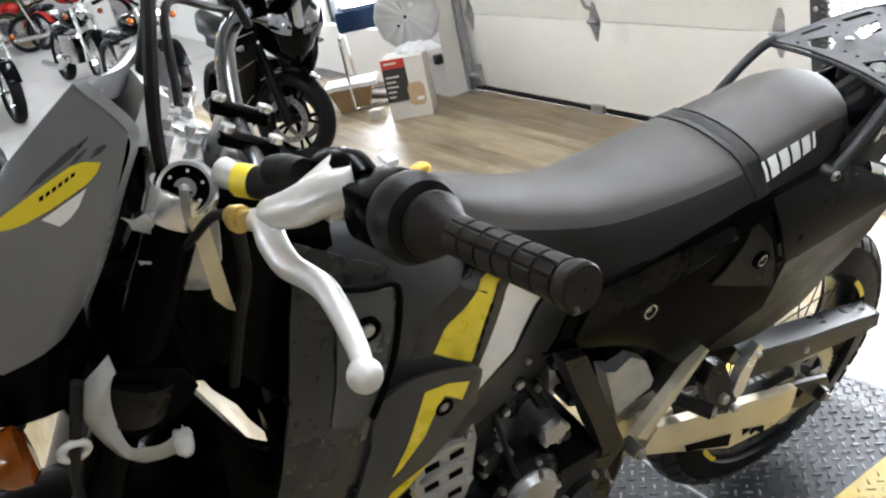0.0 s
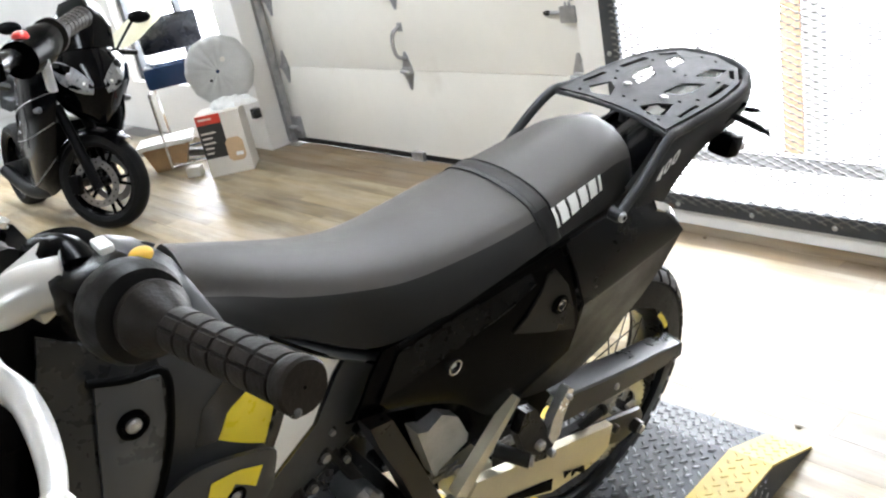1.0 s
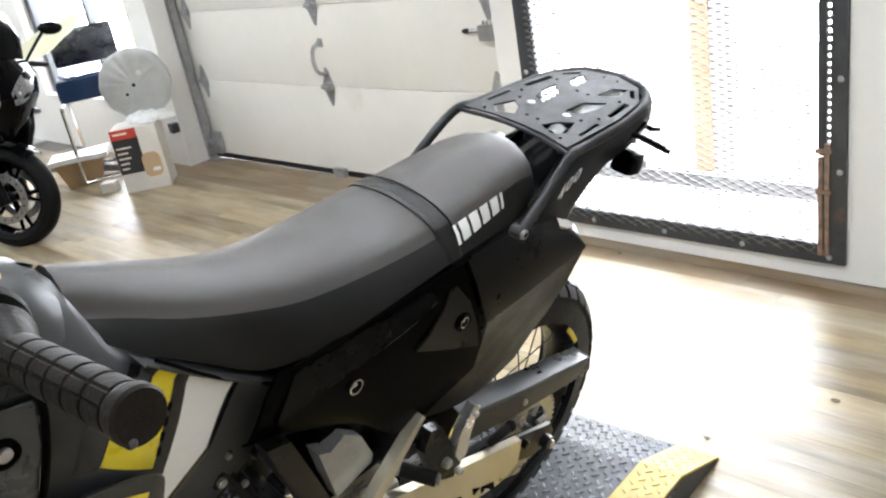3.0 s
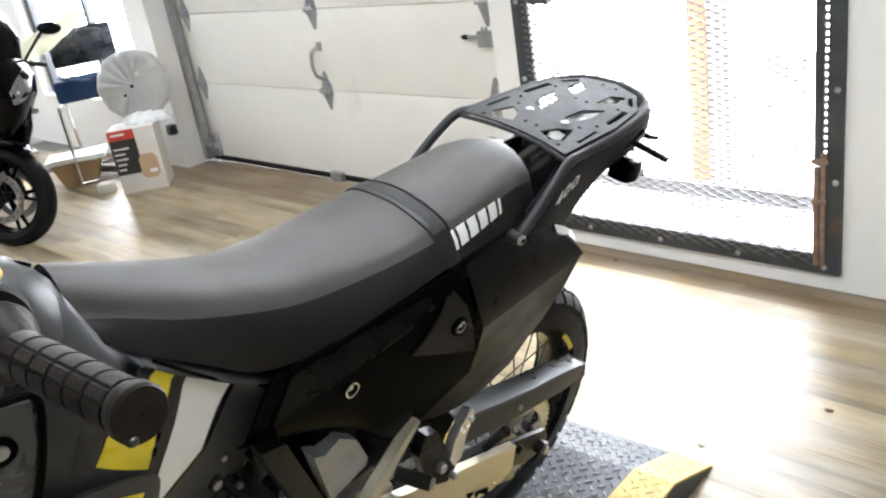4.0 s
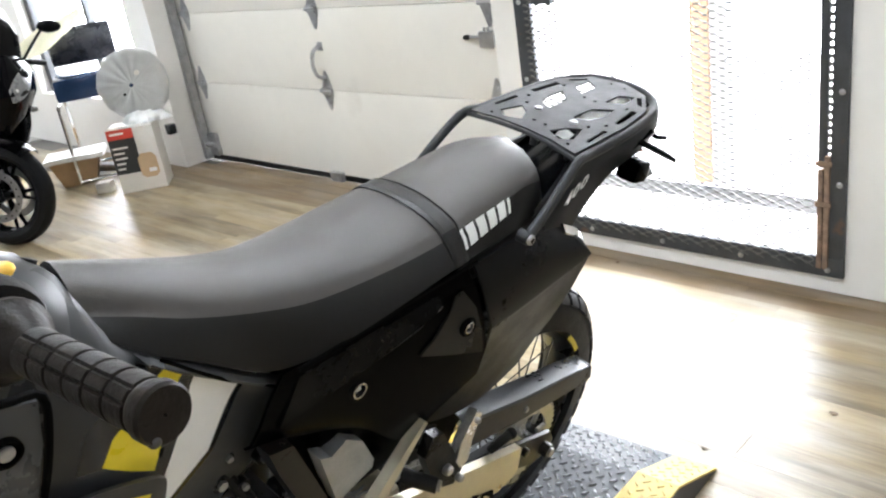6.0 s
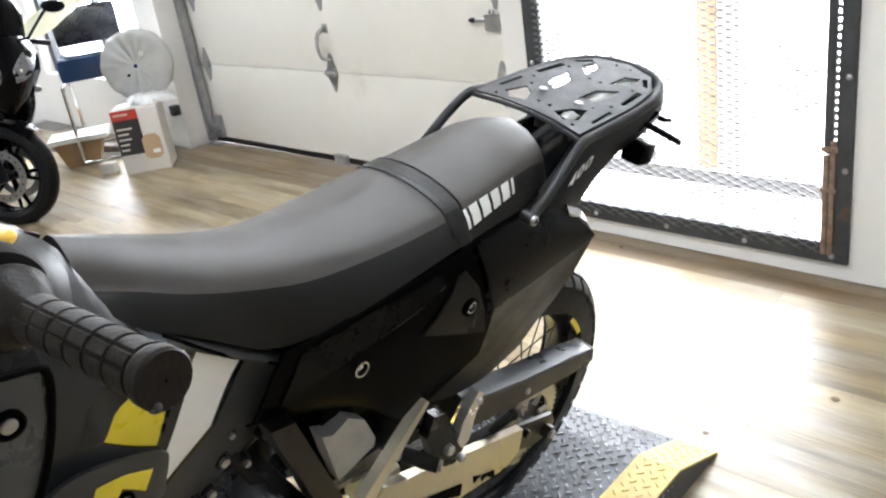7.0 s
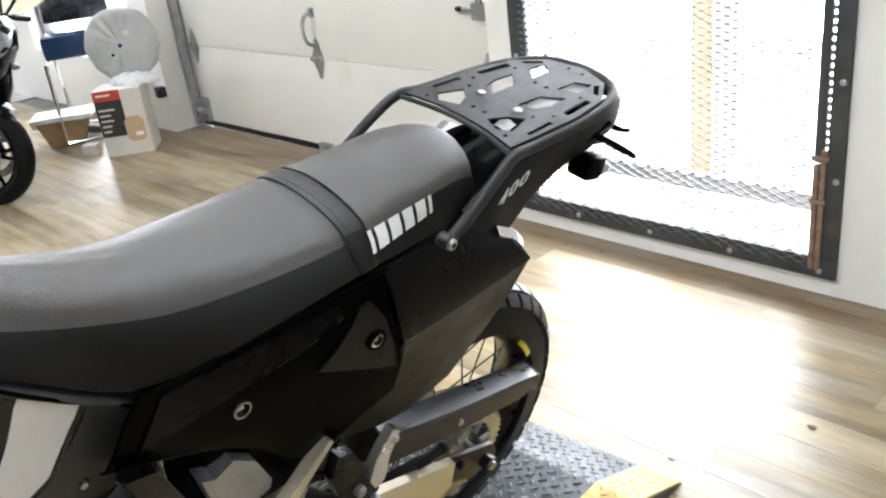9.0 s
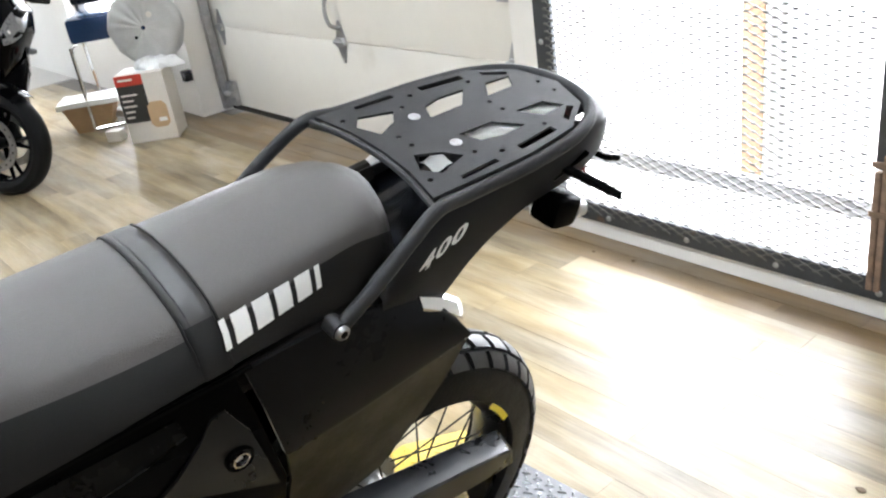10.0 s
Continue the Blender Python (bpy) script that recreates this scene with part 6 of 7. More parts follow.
# right switch, kill button, throttle and brake lever
bm = BM()
tube(bm, [(-.30, .620, 1.420), (-.345, .657, 1.413), (-.375, .682, 1.410)], [0.024, 0.027, 0.022], 16, 3)
rs = part("throttle_housing", bm, M_BLACK, bike, "black throttle housing")
bm = BM()
ball(bm, (-.318, .634, 1.441), 0.011, (1, 1, 0.7))
part("stop_button", bm, M_RED, rs, "red stop switch")
bm = BM()
bmesh.ops.create_cube(bm, size=1, matrix=Matrix.Translation((-.312, .652, 1.388)) @ Matrix.Diagonal((0.016, 0.010, 0.045, 1)))
part("switch_label", bm, M_WDEC, rs, "pale switch label", bevel=0.003)
bm = BM()
tube(bm, [(-.27, .585, 1.424), (-.275, .565, 1.428), (-.33, .590, 1.415), (-.43, .670, 1.395)], [0.012, 0.011, 0.008, 0.006], 8, 4)
part("brake_lever", bm, M_ALU, bike, "alloy brake lever")
bm = BM()
box(bm, (-0.285, 0.535, 1.424), (-0.235, 0.585, 1.457))
part("brake_reservoir", bm, M_BLACK, bike, "black brake reservoir", bevel=0.006)
for pts, r in (([(.09, .345, 1.40), (.105, .350, 1.50), (.08, .375, 1.585), (.02, .405, 1.635), (-.06, .45, 1.61), (-.15, .51, 1.51), (-.19, .54, 1.44)], 0.0065),
               ([(-.28, .595, 1.42), (-.22, .52, 1.49), (-.12, .44, 1.55), (-.03, .38, 1.50), (.0, .36, 1.42), (0.02, .40, 1.33)], 0.007),
               ([(-.27, .59, 1.405), (-.20, .50, 1.47), (-.10, .43, 1.52), (-.02, .40, 1.45)], 0.005)):
    bm = BM()
    tube(bm, pts, r, 8, 6)
    part("cable", bm, M_RUB, bike, "black control cable")
# instrument block in front of the clamp
bm = BM()
prism(bm, [(.340, 1.446), (.368, 1.436), (.384, 1.482), (.366, 1.498), (.346, 1.466)], 0, -0.055, 0.025)
part("instrument_unit", bm, M_WDEC, bike, "pale grey instrument housing", bevel=0.006)

# headlight cowl: a folded shell on both sides of the lamp, turned with the bar
CMID, CAX = Vector((0.0025, .345, 1.5275)), Vector((.88, -.412, .245)).normalized()


def other_side(q):
    return q - CAX * (2 * (q - CMID).dot(CAX))


for sgn in (1, -1):
    def C(x, y, z):
        q = Vector((x, y, z))
        return q if sgn > 0 else other_side(q)
    bm = BM()
    shell(bm, [
        [C(.094, .160, 1.452), C(.101, .214, 1.492), C(.104, .262, 1.529), C(.105, .299, 1.556)],
        [C(.100, .148, 1.440), C(.114, .205, 1.470), C(.120, .268, 1.496), C(.120, .325, 1.508)],
        [C(.104, .140, 1.400), C(.118, .195, 1.425), C(.124, .255, 1.450), C(.122, .302, 1.462)],
        [C(.100, .135, 1.350), C(.112, .180, 1.365), C(.118, .235, 1.380), C(.114, .266, 1.393)],
        [C(.088, .135, 1.300), C(.100, .165, 1.310), C(.106, .200, 1.320), C(.100, .230, 1.330)],
    ], (-0.004 * sgn, 0.002, 0), 14)
    cw = part("headlight_cowl", bm, M_GREY if sgn > 0 else M_BLACK, bike, "charcoal grey headlight cowl" if sgn > 0 else "dark inner side of the headlight cowl", smooth=30)
    if sgn > 0:
        tree3 = tree_of(cw)

        def cowl_film(name, rows, m, label, up=0.0015):
            bm = BM()
            out = []
            for r in rows:
                row = []
                for y, z in r:
                    h = tree3.ray_cast(Vector((1, y, z)), Vector((-1, 0, 0)))
                    row.append(Vector(((h[0].x if h[0] else 0.12) + up, y, z)))
                out.append(resample(row, 9))
            skin(bm, out)
            part(name, bm, m, cw, label, smooth=60)
        cowl_film("yellow_decal", [[(.204, 1.4665), (.213, 1.471), (.248, 1.487), (.281, 1.500), (.298, 1.493)], [(.206, 1.460), (.222, 1.459), (.252, 1.4675), (.283, 1.479), (.292, 1.485)]], M_YDEC, "yellow film")
        cowl_film("silver_decal", [[(.240, 1.4605), (.262, 1.4690), (.2805, 1.4755)], [(.251, 1.4505), (.260, 1.4540), (.270, 1.4620)]], M_WDEC, "silver film")
        for a, b, w in (((.231, 1.482), (.268, 1.504), .0030), ((.243, 1.487), (.284, 1.512), .0042), ((.262, 1.496), (.296, 1.516), .0034), ((.272, 1.4965), (.292, 1.508), .0028), ((.290, 1.4985), (.306, 1.507), .0050)):
            a, b = Vector(a), Vector(b)
            n = Vector((-(b - a).y, (b - a).x)).normalized() * w
            cowl_film("streak", [[a, a.lerp(b, 0.6) + n * 0.5, b], [a + (b - a) * 0.05, a.lerp(b, 0.5) - n * 0.5, a.lerp(b, 0.93) - n * 0.4]], M_INSET, "dark grey streaked film", 0.002)
        for k in range(6):
            y = .244 + .0056 * k
            z = 1.4762 + .0023 * k
            cowl_film("print_block", [[(y + .001, z + .0034), (y + .0047, z + .0050)], [(y, z), (y + .0037, z + .0016)]], M_HOLE, "black printed block", 0.0022)
top_l = [Vector(q) for q in ((.105, .299, 1.556), (.104, .262, 1.529), (.101, .214, 1.492), (.094, .160, 1.452))]
bm = BM()
shell(bm, [[p.lerp(other_side(p), f) - Vector((0, 0, 0.012 * math.sin(math.pi * f))) for f in (0, 0.12, 0.5, 0.88, 1)] for p in top_l], (0, 0.002, -0.004), 12)
part("cowl_top", bm, M_INSET, bike, "dark grey cowl top", smooth=50)
# turned-in rim along the rear edge, its bright highlight put in the colour
edge = [Vector(q) for q in ((.100, .230, 1.330), (.114, .266, 1.393), (.122, .302, 1.462), (.1215, .322, 1.495), (.119, .324, 1.513), (.112, .312, 1.535), (.105, .299, 1.556))]
edge = edge + [edge[-1].lerp(other_side(edge[-1]), f) - Vector((0, 0, 0.012 * math.sin(math.pi * f))) for f in (0.2, 0.5, 0.8)] + [other_side(q) for q in edge[::-1]]
hub_c = CMID + Vector((0, -0.02, -0.12))
rows = [[], [], []]
for q in spline(edge, 5):
    inn = (hub_c - q).normalized()
    rows[0].append(q + Vector((0, 0.0005, 0.0005)))
    rows[1].append(q + inn * 0.007 + Vector((0, 0.010, 0.005)))
    rows[2].append(q + inn * 0.026 + Vector((0, 0.003, -0.002)))
bm = BM()
skin(bm, rows)
bmesh.ops.solidify(bm, geom=bm.faces[:], thickness=0.003)
part("cowl_rim", bm, M_LGREY, bike, "rim of the cowl, its highlight put in a light colour", smooth=50)
bm = BM()
box(bm, (-0.085, 0.155, 1.30), (0.085, 0.235, 1.47))
part("headlight", bm, M_BLACK, bike, bevel=0.03)
bm = BM()
box(bm, (-0.07, 0.145, 1.34), (0.07, 0.16, 1.45))
part("headlight_glass", bm, M_CHROME, bike, bevel=0.02)
bm = BM()
shell(bm, [[(.092, .115, 1.350), (.100, .175, 1.335), (.104, .245, 1.350)], [(.094, .115, 1.290), (.100, .170, 1.285), (.102, .235, 1.290)], [(.080, .115, 1.245), (.086, .165, 1.232), (.088, .225, 1.235)]], (-0.17, 0, 0), 8)
part("cowl_skirt", bm, M_BLACK, bike, "black plastic below the cowl", smooth=40)
# left front indicator, reflector with wrap, fork ring, fender
for s in (1, -1):
    bm = BM()
    lathe(bm, [(-0.020, 0.020), (-0.006, 0.030), (0.012, 0.031), (0.020, 0.022), (0.022, 0.001), (-0.020, 0.001)], (0, 0, 0), "Y", 24)
    p = Vector((0.112 if s > 0 else -0.135, 0.135 if s > 0 else 0.17, 1.222))
    bmesh.ops.translate(bm, vec=p, verts=bm.verts)
    ind = part("front_indicator", bm, M_AMBER, bike, "amber front indicator")
    bm = BM()
    rod(bm, p + Vector((-0.02 * s, 0.0, 0.0)), p + Vector((-0.085 * s, 0.06, 0.03)), 0.009)
    part("stalk", bm, M_RUB, ind)
bm = BM()
prism(bm, [(.240, 1.303), (.305, 1.270), (.313, 1.240), (.286, 1.209), (.234, 1.206), (.228, 1.248)], 0, 0.075, 0.142)
rf = part("fork_guard_block", bm, M_BLACK, bike, "black block clamped on the fork", bevel=0.006)
# a crescent of pale wrap round the block
outer = [(.248, 1.311), (.225, 1.296), (.212, 1.280), (.207, 1.250), (.216, 1.206), (.235, 1.181), (.260, 1.166), (.280, 1.172), (.287, 1.192)]
inner = [(.247, 1.306), (.236, 1.282), (.232, 1.250), (.234, 1.214), (.246, 1.202), (.263, 1.197), (.277, 1.203), (.284, 1.206)]
po, pi_ = resample(spline([(0, y, z) for y, z in outer], 6), 26), resample(spline([(0, y, z) for y, z in inner], 6), 26)
rows = []
for k in range(26):
    q0, q1 = po[k], pi_[k]
    rows.append([Vector((0.132, q0.y, q0.z)), Vector((0.150, q0.y * 0.75 + q1.y * 0.25, q0.z * 0.75 + q1.z * 0.25)), Vector((0.155, (q0.y + q1.y) / 2, (q0.z + q1.z) / 2)), Vector((0.151, q1.y, q1.z))])
bm = BM()
skin(bm, rows)
for v in bm.verts:
    v.co.x += 0.003 * noise.noise(v.co * 70)
bmesh.ops.solidify(bm, geom=bm.faces[:], thickness=0.003)
part("wrap", bm, M_WRAP, rf, "pale protective wrap", smooth=60)
bm = BM()
ball(bm, (.150, .281, 1.186), 0.014, (0.8, 0.75, 1.35))
for v in bm.verts:
    v.co += v.normal * 0.005 * noise.noise(v.co * 90)
part("film_knot", bm, M_CLEARWRAP, rf, "crumpled clear film")
bm = BM()
tube(bm, [Vector((.142, .189, 1.228)) + Vector((0.003 * math.sin(t), 0.0125 * math.cos(t), 0.0125 * math.sin(t))) for t in [2 * math.pi * k / 20 for k in range(21)]], 0.0042, 8, 0)
part("cable_ring", bm, M_WRAP, bike, "white plastic cable ring")
bm = BM()
tube(bm, [(.137, .215, 1.30), (.140, .196, 1.245), (.138, .182, 1.20), (.12, .17, 1.12)], 0.006, 8, 4)
part("cable", bm, M_RUB, bike, "black cable through the ring")
# cloudy film hanging under the switch
for pts in ([(.318, 1.405), (.366, 1.395), (.322, 1.372), (.372, 1.368), (.326, 1.345), (.358, 1.338)], [(.296, 1.440), (.318, 1.436), (.306, 1.425), (.330, 1.420), (.318, 1.412), (.334, 1.404)], [(.300, 1.392), (.318, 1.390), (.303, 1.372), (.320, 1.368), (.306, 1.350), (.316, 1.347)]):
    rows = [resample([Vector((0.125, *pts[2 * k])), Vector((0.133, *[(a + b) / 2 for a, b in zip(pts[2 * k], pts[2 * k + 1])])), Vector((0.126, *pts[2 * k + 1]))], 8) for k in range(3)]
    rows = [[r[j] for r in rows] for j in range(8)]
    rows = [resample(r, 8) for r in rows]
    bm = BM()
    skin(bm, rows)
    for v in bm.verts:
        v.co += Vector((0.012, 0.006, 0.006)) * noise.noise(v.co * 75)
    bmesh.ops.solidify(bm, geom=bm.faces[:], thickness=0.0008)
    part("film_scrap", bm, M_CLEARWRAP, bike, "crumpled cloudy film", smooth=60)
bm = BM()
tube(bm, [(.155, .385, 1.42), (.16, .38, 1.36), (.14, .37, 1.30), (.12, .35, 1.20)], 0.006, 8, 5)
part("cable", bm, M_RUB, bike, "black cable")
bm = BM()
shell(bm, [[(x, y, z - 3.5 * x * x) for x in (-0.085, -0.045, 0, 0.045, 0.085)] for y, z in ((-0.48, 0.86), (-0.30, 0.93), (-0.10, 0.99), (0.10, 1.025), (0.26, 1.03), (0.33, 1.00))], (0, 0, -0.004), 9)
ff = part("front_fender", bm, M_BLACK, bike, "black front fender", smooth=50)
ff.matrix_basis = TURN
bm = BM()
tube(bm, mirror([(0.06, 0.50, 0.80), (0.09, 0.46, 0.60), (0.10, 0.60, 0.50), (0.115, 0.95, 0.62), (0.12, 1.10, 0.78)]), 0.022, 12, 6)
tube(bm, mirror([(0.13, 1.10, 0.80), (0.15, 1.30, 0.88), (0.15, 1.62, 1.02)]), 0.055, 16, 4)
part("exhaust", bm, M_STEEL, bike, "steel exhaust on the far side")


# ---- materials of the things by the wall ----
M_CARD = mat("cardboard", (0.36, 0.23, 0.12), 0.8, var=0.12, scale=12, bump=0.1)
M_WHITECARD = mat("white_carton", (0.72, 0.68, 0.62), 0.6, var=0.06, scale=6)
M_BOXRED = mat("red_print", (0.55, 0.05, 0.03), 0.5)
M_BOXBLK = mat("black_print", (0.03, 0.028, 0.026), 0.5)
M_TAN = mat("tan_print", (0.55, 0.38, 0.22), 0.5, var=0.08)
M_FOIL = mat("grey_film", (0.52, 0.52, 0.51), 0.38, 0.15, var=0.12, scale=9, bump=0.8, bscale=14)
M_FOAM = mat("white_foam", (0.78, 0.78, 0.76), 0.6, var=0.06, scale=12, bump=0.3, bscale=30)
M_CREAM = mat("cream_sheet", (0.72, 0.70, 0.56), 0.55, var=0.08, scale=7, bump=0.3, bscale=20)
M_CHAIR = mat("black_vinyl", (0.012, 0.013, 0.018), 0.25, var=0.15, scale=10)
M_NAVY = mat("navy_gloss", (0.02, 0.04, 0.09), 0.12, var=0.2, scale=6)
M_SPORT = mat("sport_black", (0.0016, 0.0016, 0.0019), 0.12, var=0.1, scale=5, rvar=0.03, spec=0.4, ior=1.2)
M_SPORTM = mat("sport_matt_black", (0.0022, 0.0022, 0.0025), 0.35, var=0.2, scale=12, spec=0.2, ior=1.3)
M_LENS = mat("lamp_lens", (0.20, 0.205, 0.215), 0.30, 0.4, var=0.15, scale=40)
M_LEAF = mat("leaf", (0.06, 0.15, 0.03), 0.45, var=0.3, scale=9)
M_REDPAINT = mat("red_paint", (0.42, 0.02, 0.015), 0.25, var=0.15, scale=6, coat=0.4)


def yz_wheel(bm, c, r0, r1, w, n=40):
    lathe(bm, [(-w / 2 * k, r) for k, r in ((0.75, r0), (1.0, r0 + (r1 - r0) * 0.35), (0.85, r0 + (r1 - r0) * 0.75), (0.45, r1 - 0.004), (0, r1), (-0.45, r1 - 0.004), (-0.85, r0 + (r1 - r0) * 0.75), (-1.0, r0 + (r1 - r0) * 0.35), (-0.75, r0))], c, "Y", n)


# ---- black sport motorcycle: x ahead, y to its left, z up ----
sport = empty("sport_motorcycle", pose(-6.60, 1.63, 0, -9, 0, 8) @ pose(1.42, 0, 0, 0, 0, -7) @ pose(-1.42, 0, 0))
tagged(sport, "black faired sport motorcycle parked on the showroom floor", "motorcycle")
for nm, c, w in (("front_wheel", (1.42, 0, 0.302), 0.12), ("rear_wheel", (0, 0, 0.305), 0.16)):
    bm = BM()
    yz_wheel(bm, c, 0.218, 0.302, w)
    wl = part(nm, bm, M_TYRE, sport, "black road tyre on a cast rim")
    bm = BM()
    lathe(bm, [(-w * 0.36, 0.222), (-w * 0.30, 0.205), (w * 0.30, 0.205), (w * 0.36, 0.222), (w * 0.2, 0.212), (-w * 0.2, 0.212)], c, "Y", 40)
    part("rim", bm, M_SPORT, wl, "gloss black rim")
    bm = BM()
    rod(bm, Vector(c) - Vector((0, 0.06, 0)), Vector(c) + Vector((0, 0.06, 0)), 0.035, n=20)
    part("hub", bm, M_SPORTM, wl)
    for k in range(5):
        for s in (-0.16, 0.16):
            a = 2 * math.pi * k / 5 + s
            bm = BM()
            a0 = 2 * math.pi * k / 5
            tube(bm, [Vector(c) + Vector((0.03 * math.cos(a0), 0, 0.03 * math.sin(a0))), Vector(c) + Vector((0.21 * math.cos(a), 0, 0.21 * math.sin(a)))], [0.014, 0.010], 8, 0)
            part("spoke", bm, M_SPORT, wl)
    for s in ((-1, 1) if nm == "front_wheel" else (1,)):
        bm = BM()
        lathe(bm, [(s * 0.068, 0.150), (s * 0.072, 0.150), (s * 0.072, 0.108), (s * 0.068, 0.108)], c, "Y", 40)
        dk = part("brake_disc", bm, M_STEEL, wl, "drilled steel brake disc")
        for k in range(18):
            a = 2 * math.pi * k / 18
            bm = BM()
            q = Vector(c) + Vector((0.129 * math.cos(a), s * 0.0725, 0.129 * math.sin(a)))
            rod(bm, q, q + Vector((0, s * 0.001, 0)), 0.006, n=8)
            part("drilling", bm, M_HOLE, dk)
for s in (-1, 1):
    bm = BM()
    rod(bm, (1.44, s * 0.095, 0.30), (1.27, s * 0.095, 0.78), 0.030, n=16)
    rod(bm, (1.445, s * 0.095, 0.27), (1.36, s * 0.095, 0.52), 0.032, n=16)
    fk = part("fork_leg", bm, M_SPORTM, sport)
    bm = BM()
    box(bm, (1.27, s * 0.080, 0.24), (1.33, s * 0.125, 0.36))
    part("brake_caliper", bm, M_SPORTM, fk, bevel=0.01)
bm = BM()
shell(bm, [[(1.42 + r * math.cos(radians(a)), y, 0.302 + r * math.sin(radians(a))) for a in (50, 65, 80, 100, 115, 130)] for y, r in ((-0.08, 0.300), (-0.05, 0.325), (0, 0.332), (0.05, 0.325), (0.08, 0.300))], (0, 0, -0.004), 14)
part("front_fender", bm, M_SPORT, sport, "gloss black front mudguard", smooth=50)
# the steering is turned to the left
TURNED = pose(1.34, 0, 0, 0, 0, 33) @ pose(-1.34, 0, 0)
for o in sport.children:
    if o.name.split(".")[0] in ("front_wheel", "fork_leg", "front_fender"):
        o.matrix_basis = TURNED
# nose fairing with two slanted lamps
bm = BM()
nose = [
    [(1.30, -0.19, 1.04), (1.40, -0.11, 1.06), (1.44, 0, 1.07), (1.40, 0.11, 1.06), (1.30, 0.19, 1.04)],
    [(1.30, -0.24, 0.96), (1.48, -0.14, 0.97), (1.55, 0, 0.97), (1.48, 0.14, 0.97), (1.30, 0.24, 0.96)],
    [(1.30, -0.235, 0.85), (1.52, -0.13, 0.85), (1.62, 0, 0.84), (1.52, 0.13, 0.85), (1.30, 0.235, 0.85)],
    [(1.32, -0.17, 0.72), (1.48, -0.10, 0.71), (1.57, 0, 0.68), (1.48, 0.10, 0.71), (1.32, 0.17, 0.72)],
    [(1.34, -0.10, 0.66), (1.42, -0.06, 0.64), (1.48, 0, 0.62), (1.42, 0.06, 0.64), (1.34, 0.10, 0.66)]]
shell(bm, nose, (-0.02, 0, 0), 17)
nf = part("nose_fairing", bm, M_SPORT, sport, "gloss black nose fairing", smooth=30)
ntree = tree_of(nf)


def on_nose(y, z, up):
    h = ntree.ray_cast(Vector((3, y, z)), Vector((-1, 0, 0)))
    return Vector(((h[0].x if h[0] else 1.36) + up, y, z))


for s in (-1, 1):
    bm = BM()
    shell(bm, [[on_nose(s * y, z, 0.006) for y, z in row] for row in (((0.205, 1.015), (0.14, 0.985), (0.080, 0.935), (0.030, 0.872)), ((0.205, 0.955), (0.150, 0.905), (0.090, 0.850), (0.036, 0.830)), ((0.180, 0.880), (0.140, 0.840), (0.090, 0.812), (0.040, 0.804)))], (-0.012, 0, 0), 10)
    hl = part("headlight", bm, M_LENS, nf, "clear slanted headlight", smooth=50)
    bm = BM()
    ball(bm, on_nose(s * 0.135, 0.915, 0.003), 0.022, (0.3, 1, 1))
    part("reflector", bm, M_STEEL, hl)
    bm = BM()
    ball(bm, on_nose(s * 0.075, 0.868, 0.004), 0.010, (0.4, 1, 1))
    part("bulb", bm, M_LOGO, hl, "pale bulb")
    bm = BM()
    shell(bm, [[(1.40, s * 0.215, 1.00), (1.22, s * 0.25, 0.99), (0.95, s * 0.24, 0.94), (0.75, s * 0.20, 0.88)], [(1.49, s * 0.195, 0.86), (1.24, s * 0.280, 0.80), (0.95, s * 0.265, 0.74), (0.70, s * 0.22, 0.70)], [(1.42, s * 0.210, 0.68), (1.20, s * 0.270, 0.60), (0.92, s * 0.255, 0.55), (0.64, s * 0.22, 0.52)], [(1.22, s * 0.19, 0.44), (1.06, s * 0.235, 0.33), (0.80, s * 0.225, 0.24), (0.46, s * 0.18, 0.26)], [(1.14, s * 0.13, 0.30), (1.02, s * 0.16, 0.21), (0.80, s * 0.16, 0.16), (0.46, s * 0.13, 0.20)]], (0, -0.006 * s, 0), 16)
    sf = part("side_fairing", bm, M_SPORT, sport, "gloss black side fairing", smooth=50)
    bm = BM()
    shell(bm, [[(1.24, s * 0.272, 0.78), (1.10, s * 0.276, 0.70), (0.98, s * 0.262, 0.56)], [(1.20, s * 0.274, 0.73), (1.08, s * 0.272, 0.64), (0.95, s * 0.262, 0.50)]], (0, -0.004 * s, 0), 8)
    part("vent", bm, M_DKGREY, sf, "grey fairing vent")
    for pts in ([(1.47, s * 0.200, 0.855), (1.24, s * 0.282, 0.80), (0.95, s * 0.269, 0.745), (0.72, s * 0.226, 0.70)], [(1.41, s * 0.213, 0.675), (1.20, s * 0.272, 0.60), (0.92, s * 0.259, 0.55), (0.66, s * 0.224, 0.52)], [(1.22, s * 0.192, 0.44), (1.06, s * 0.237, 0.33), (0.80, s * 0.227, 0.24), (0.48, s * 0.184, 0.26)]):
        bm = BM()
        tube(bm, pts, 0.0024, 6, 5)
        part("fairing_edge", bm, M_STEEL, sf, "bright panel edge")
    bm = BM()
    tube(bm, [(1.28, s * 0.19, 1.02), (1.27, s * 0.28, 1.14), (1.27, s * 0.32, 1.19)], 0.009, 8, 4)
    mi = part("mirror", bm, M_SPORTM, sport, "black folding mirror")
    bm = BM()
    ball(bm, (1.28, s * 0.365, 1.21), 0.06, (0.45, 1.15, 0.62))
    part("mirror_head", bm, M_SPORTM, mi)
    bm = BM()
    tube(bm, [(1.30, s * 0.21, 0.76), (1.33, s * 0.26, 0.75), (1.34, s * 0.29, 0.75)], [0.01, 0.02, 0.012], 8, 3)
    part("indicator", bm, M_LENS, sport, "small clear indicator")
    bm = BM()
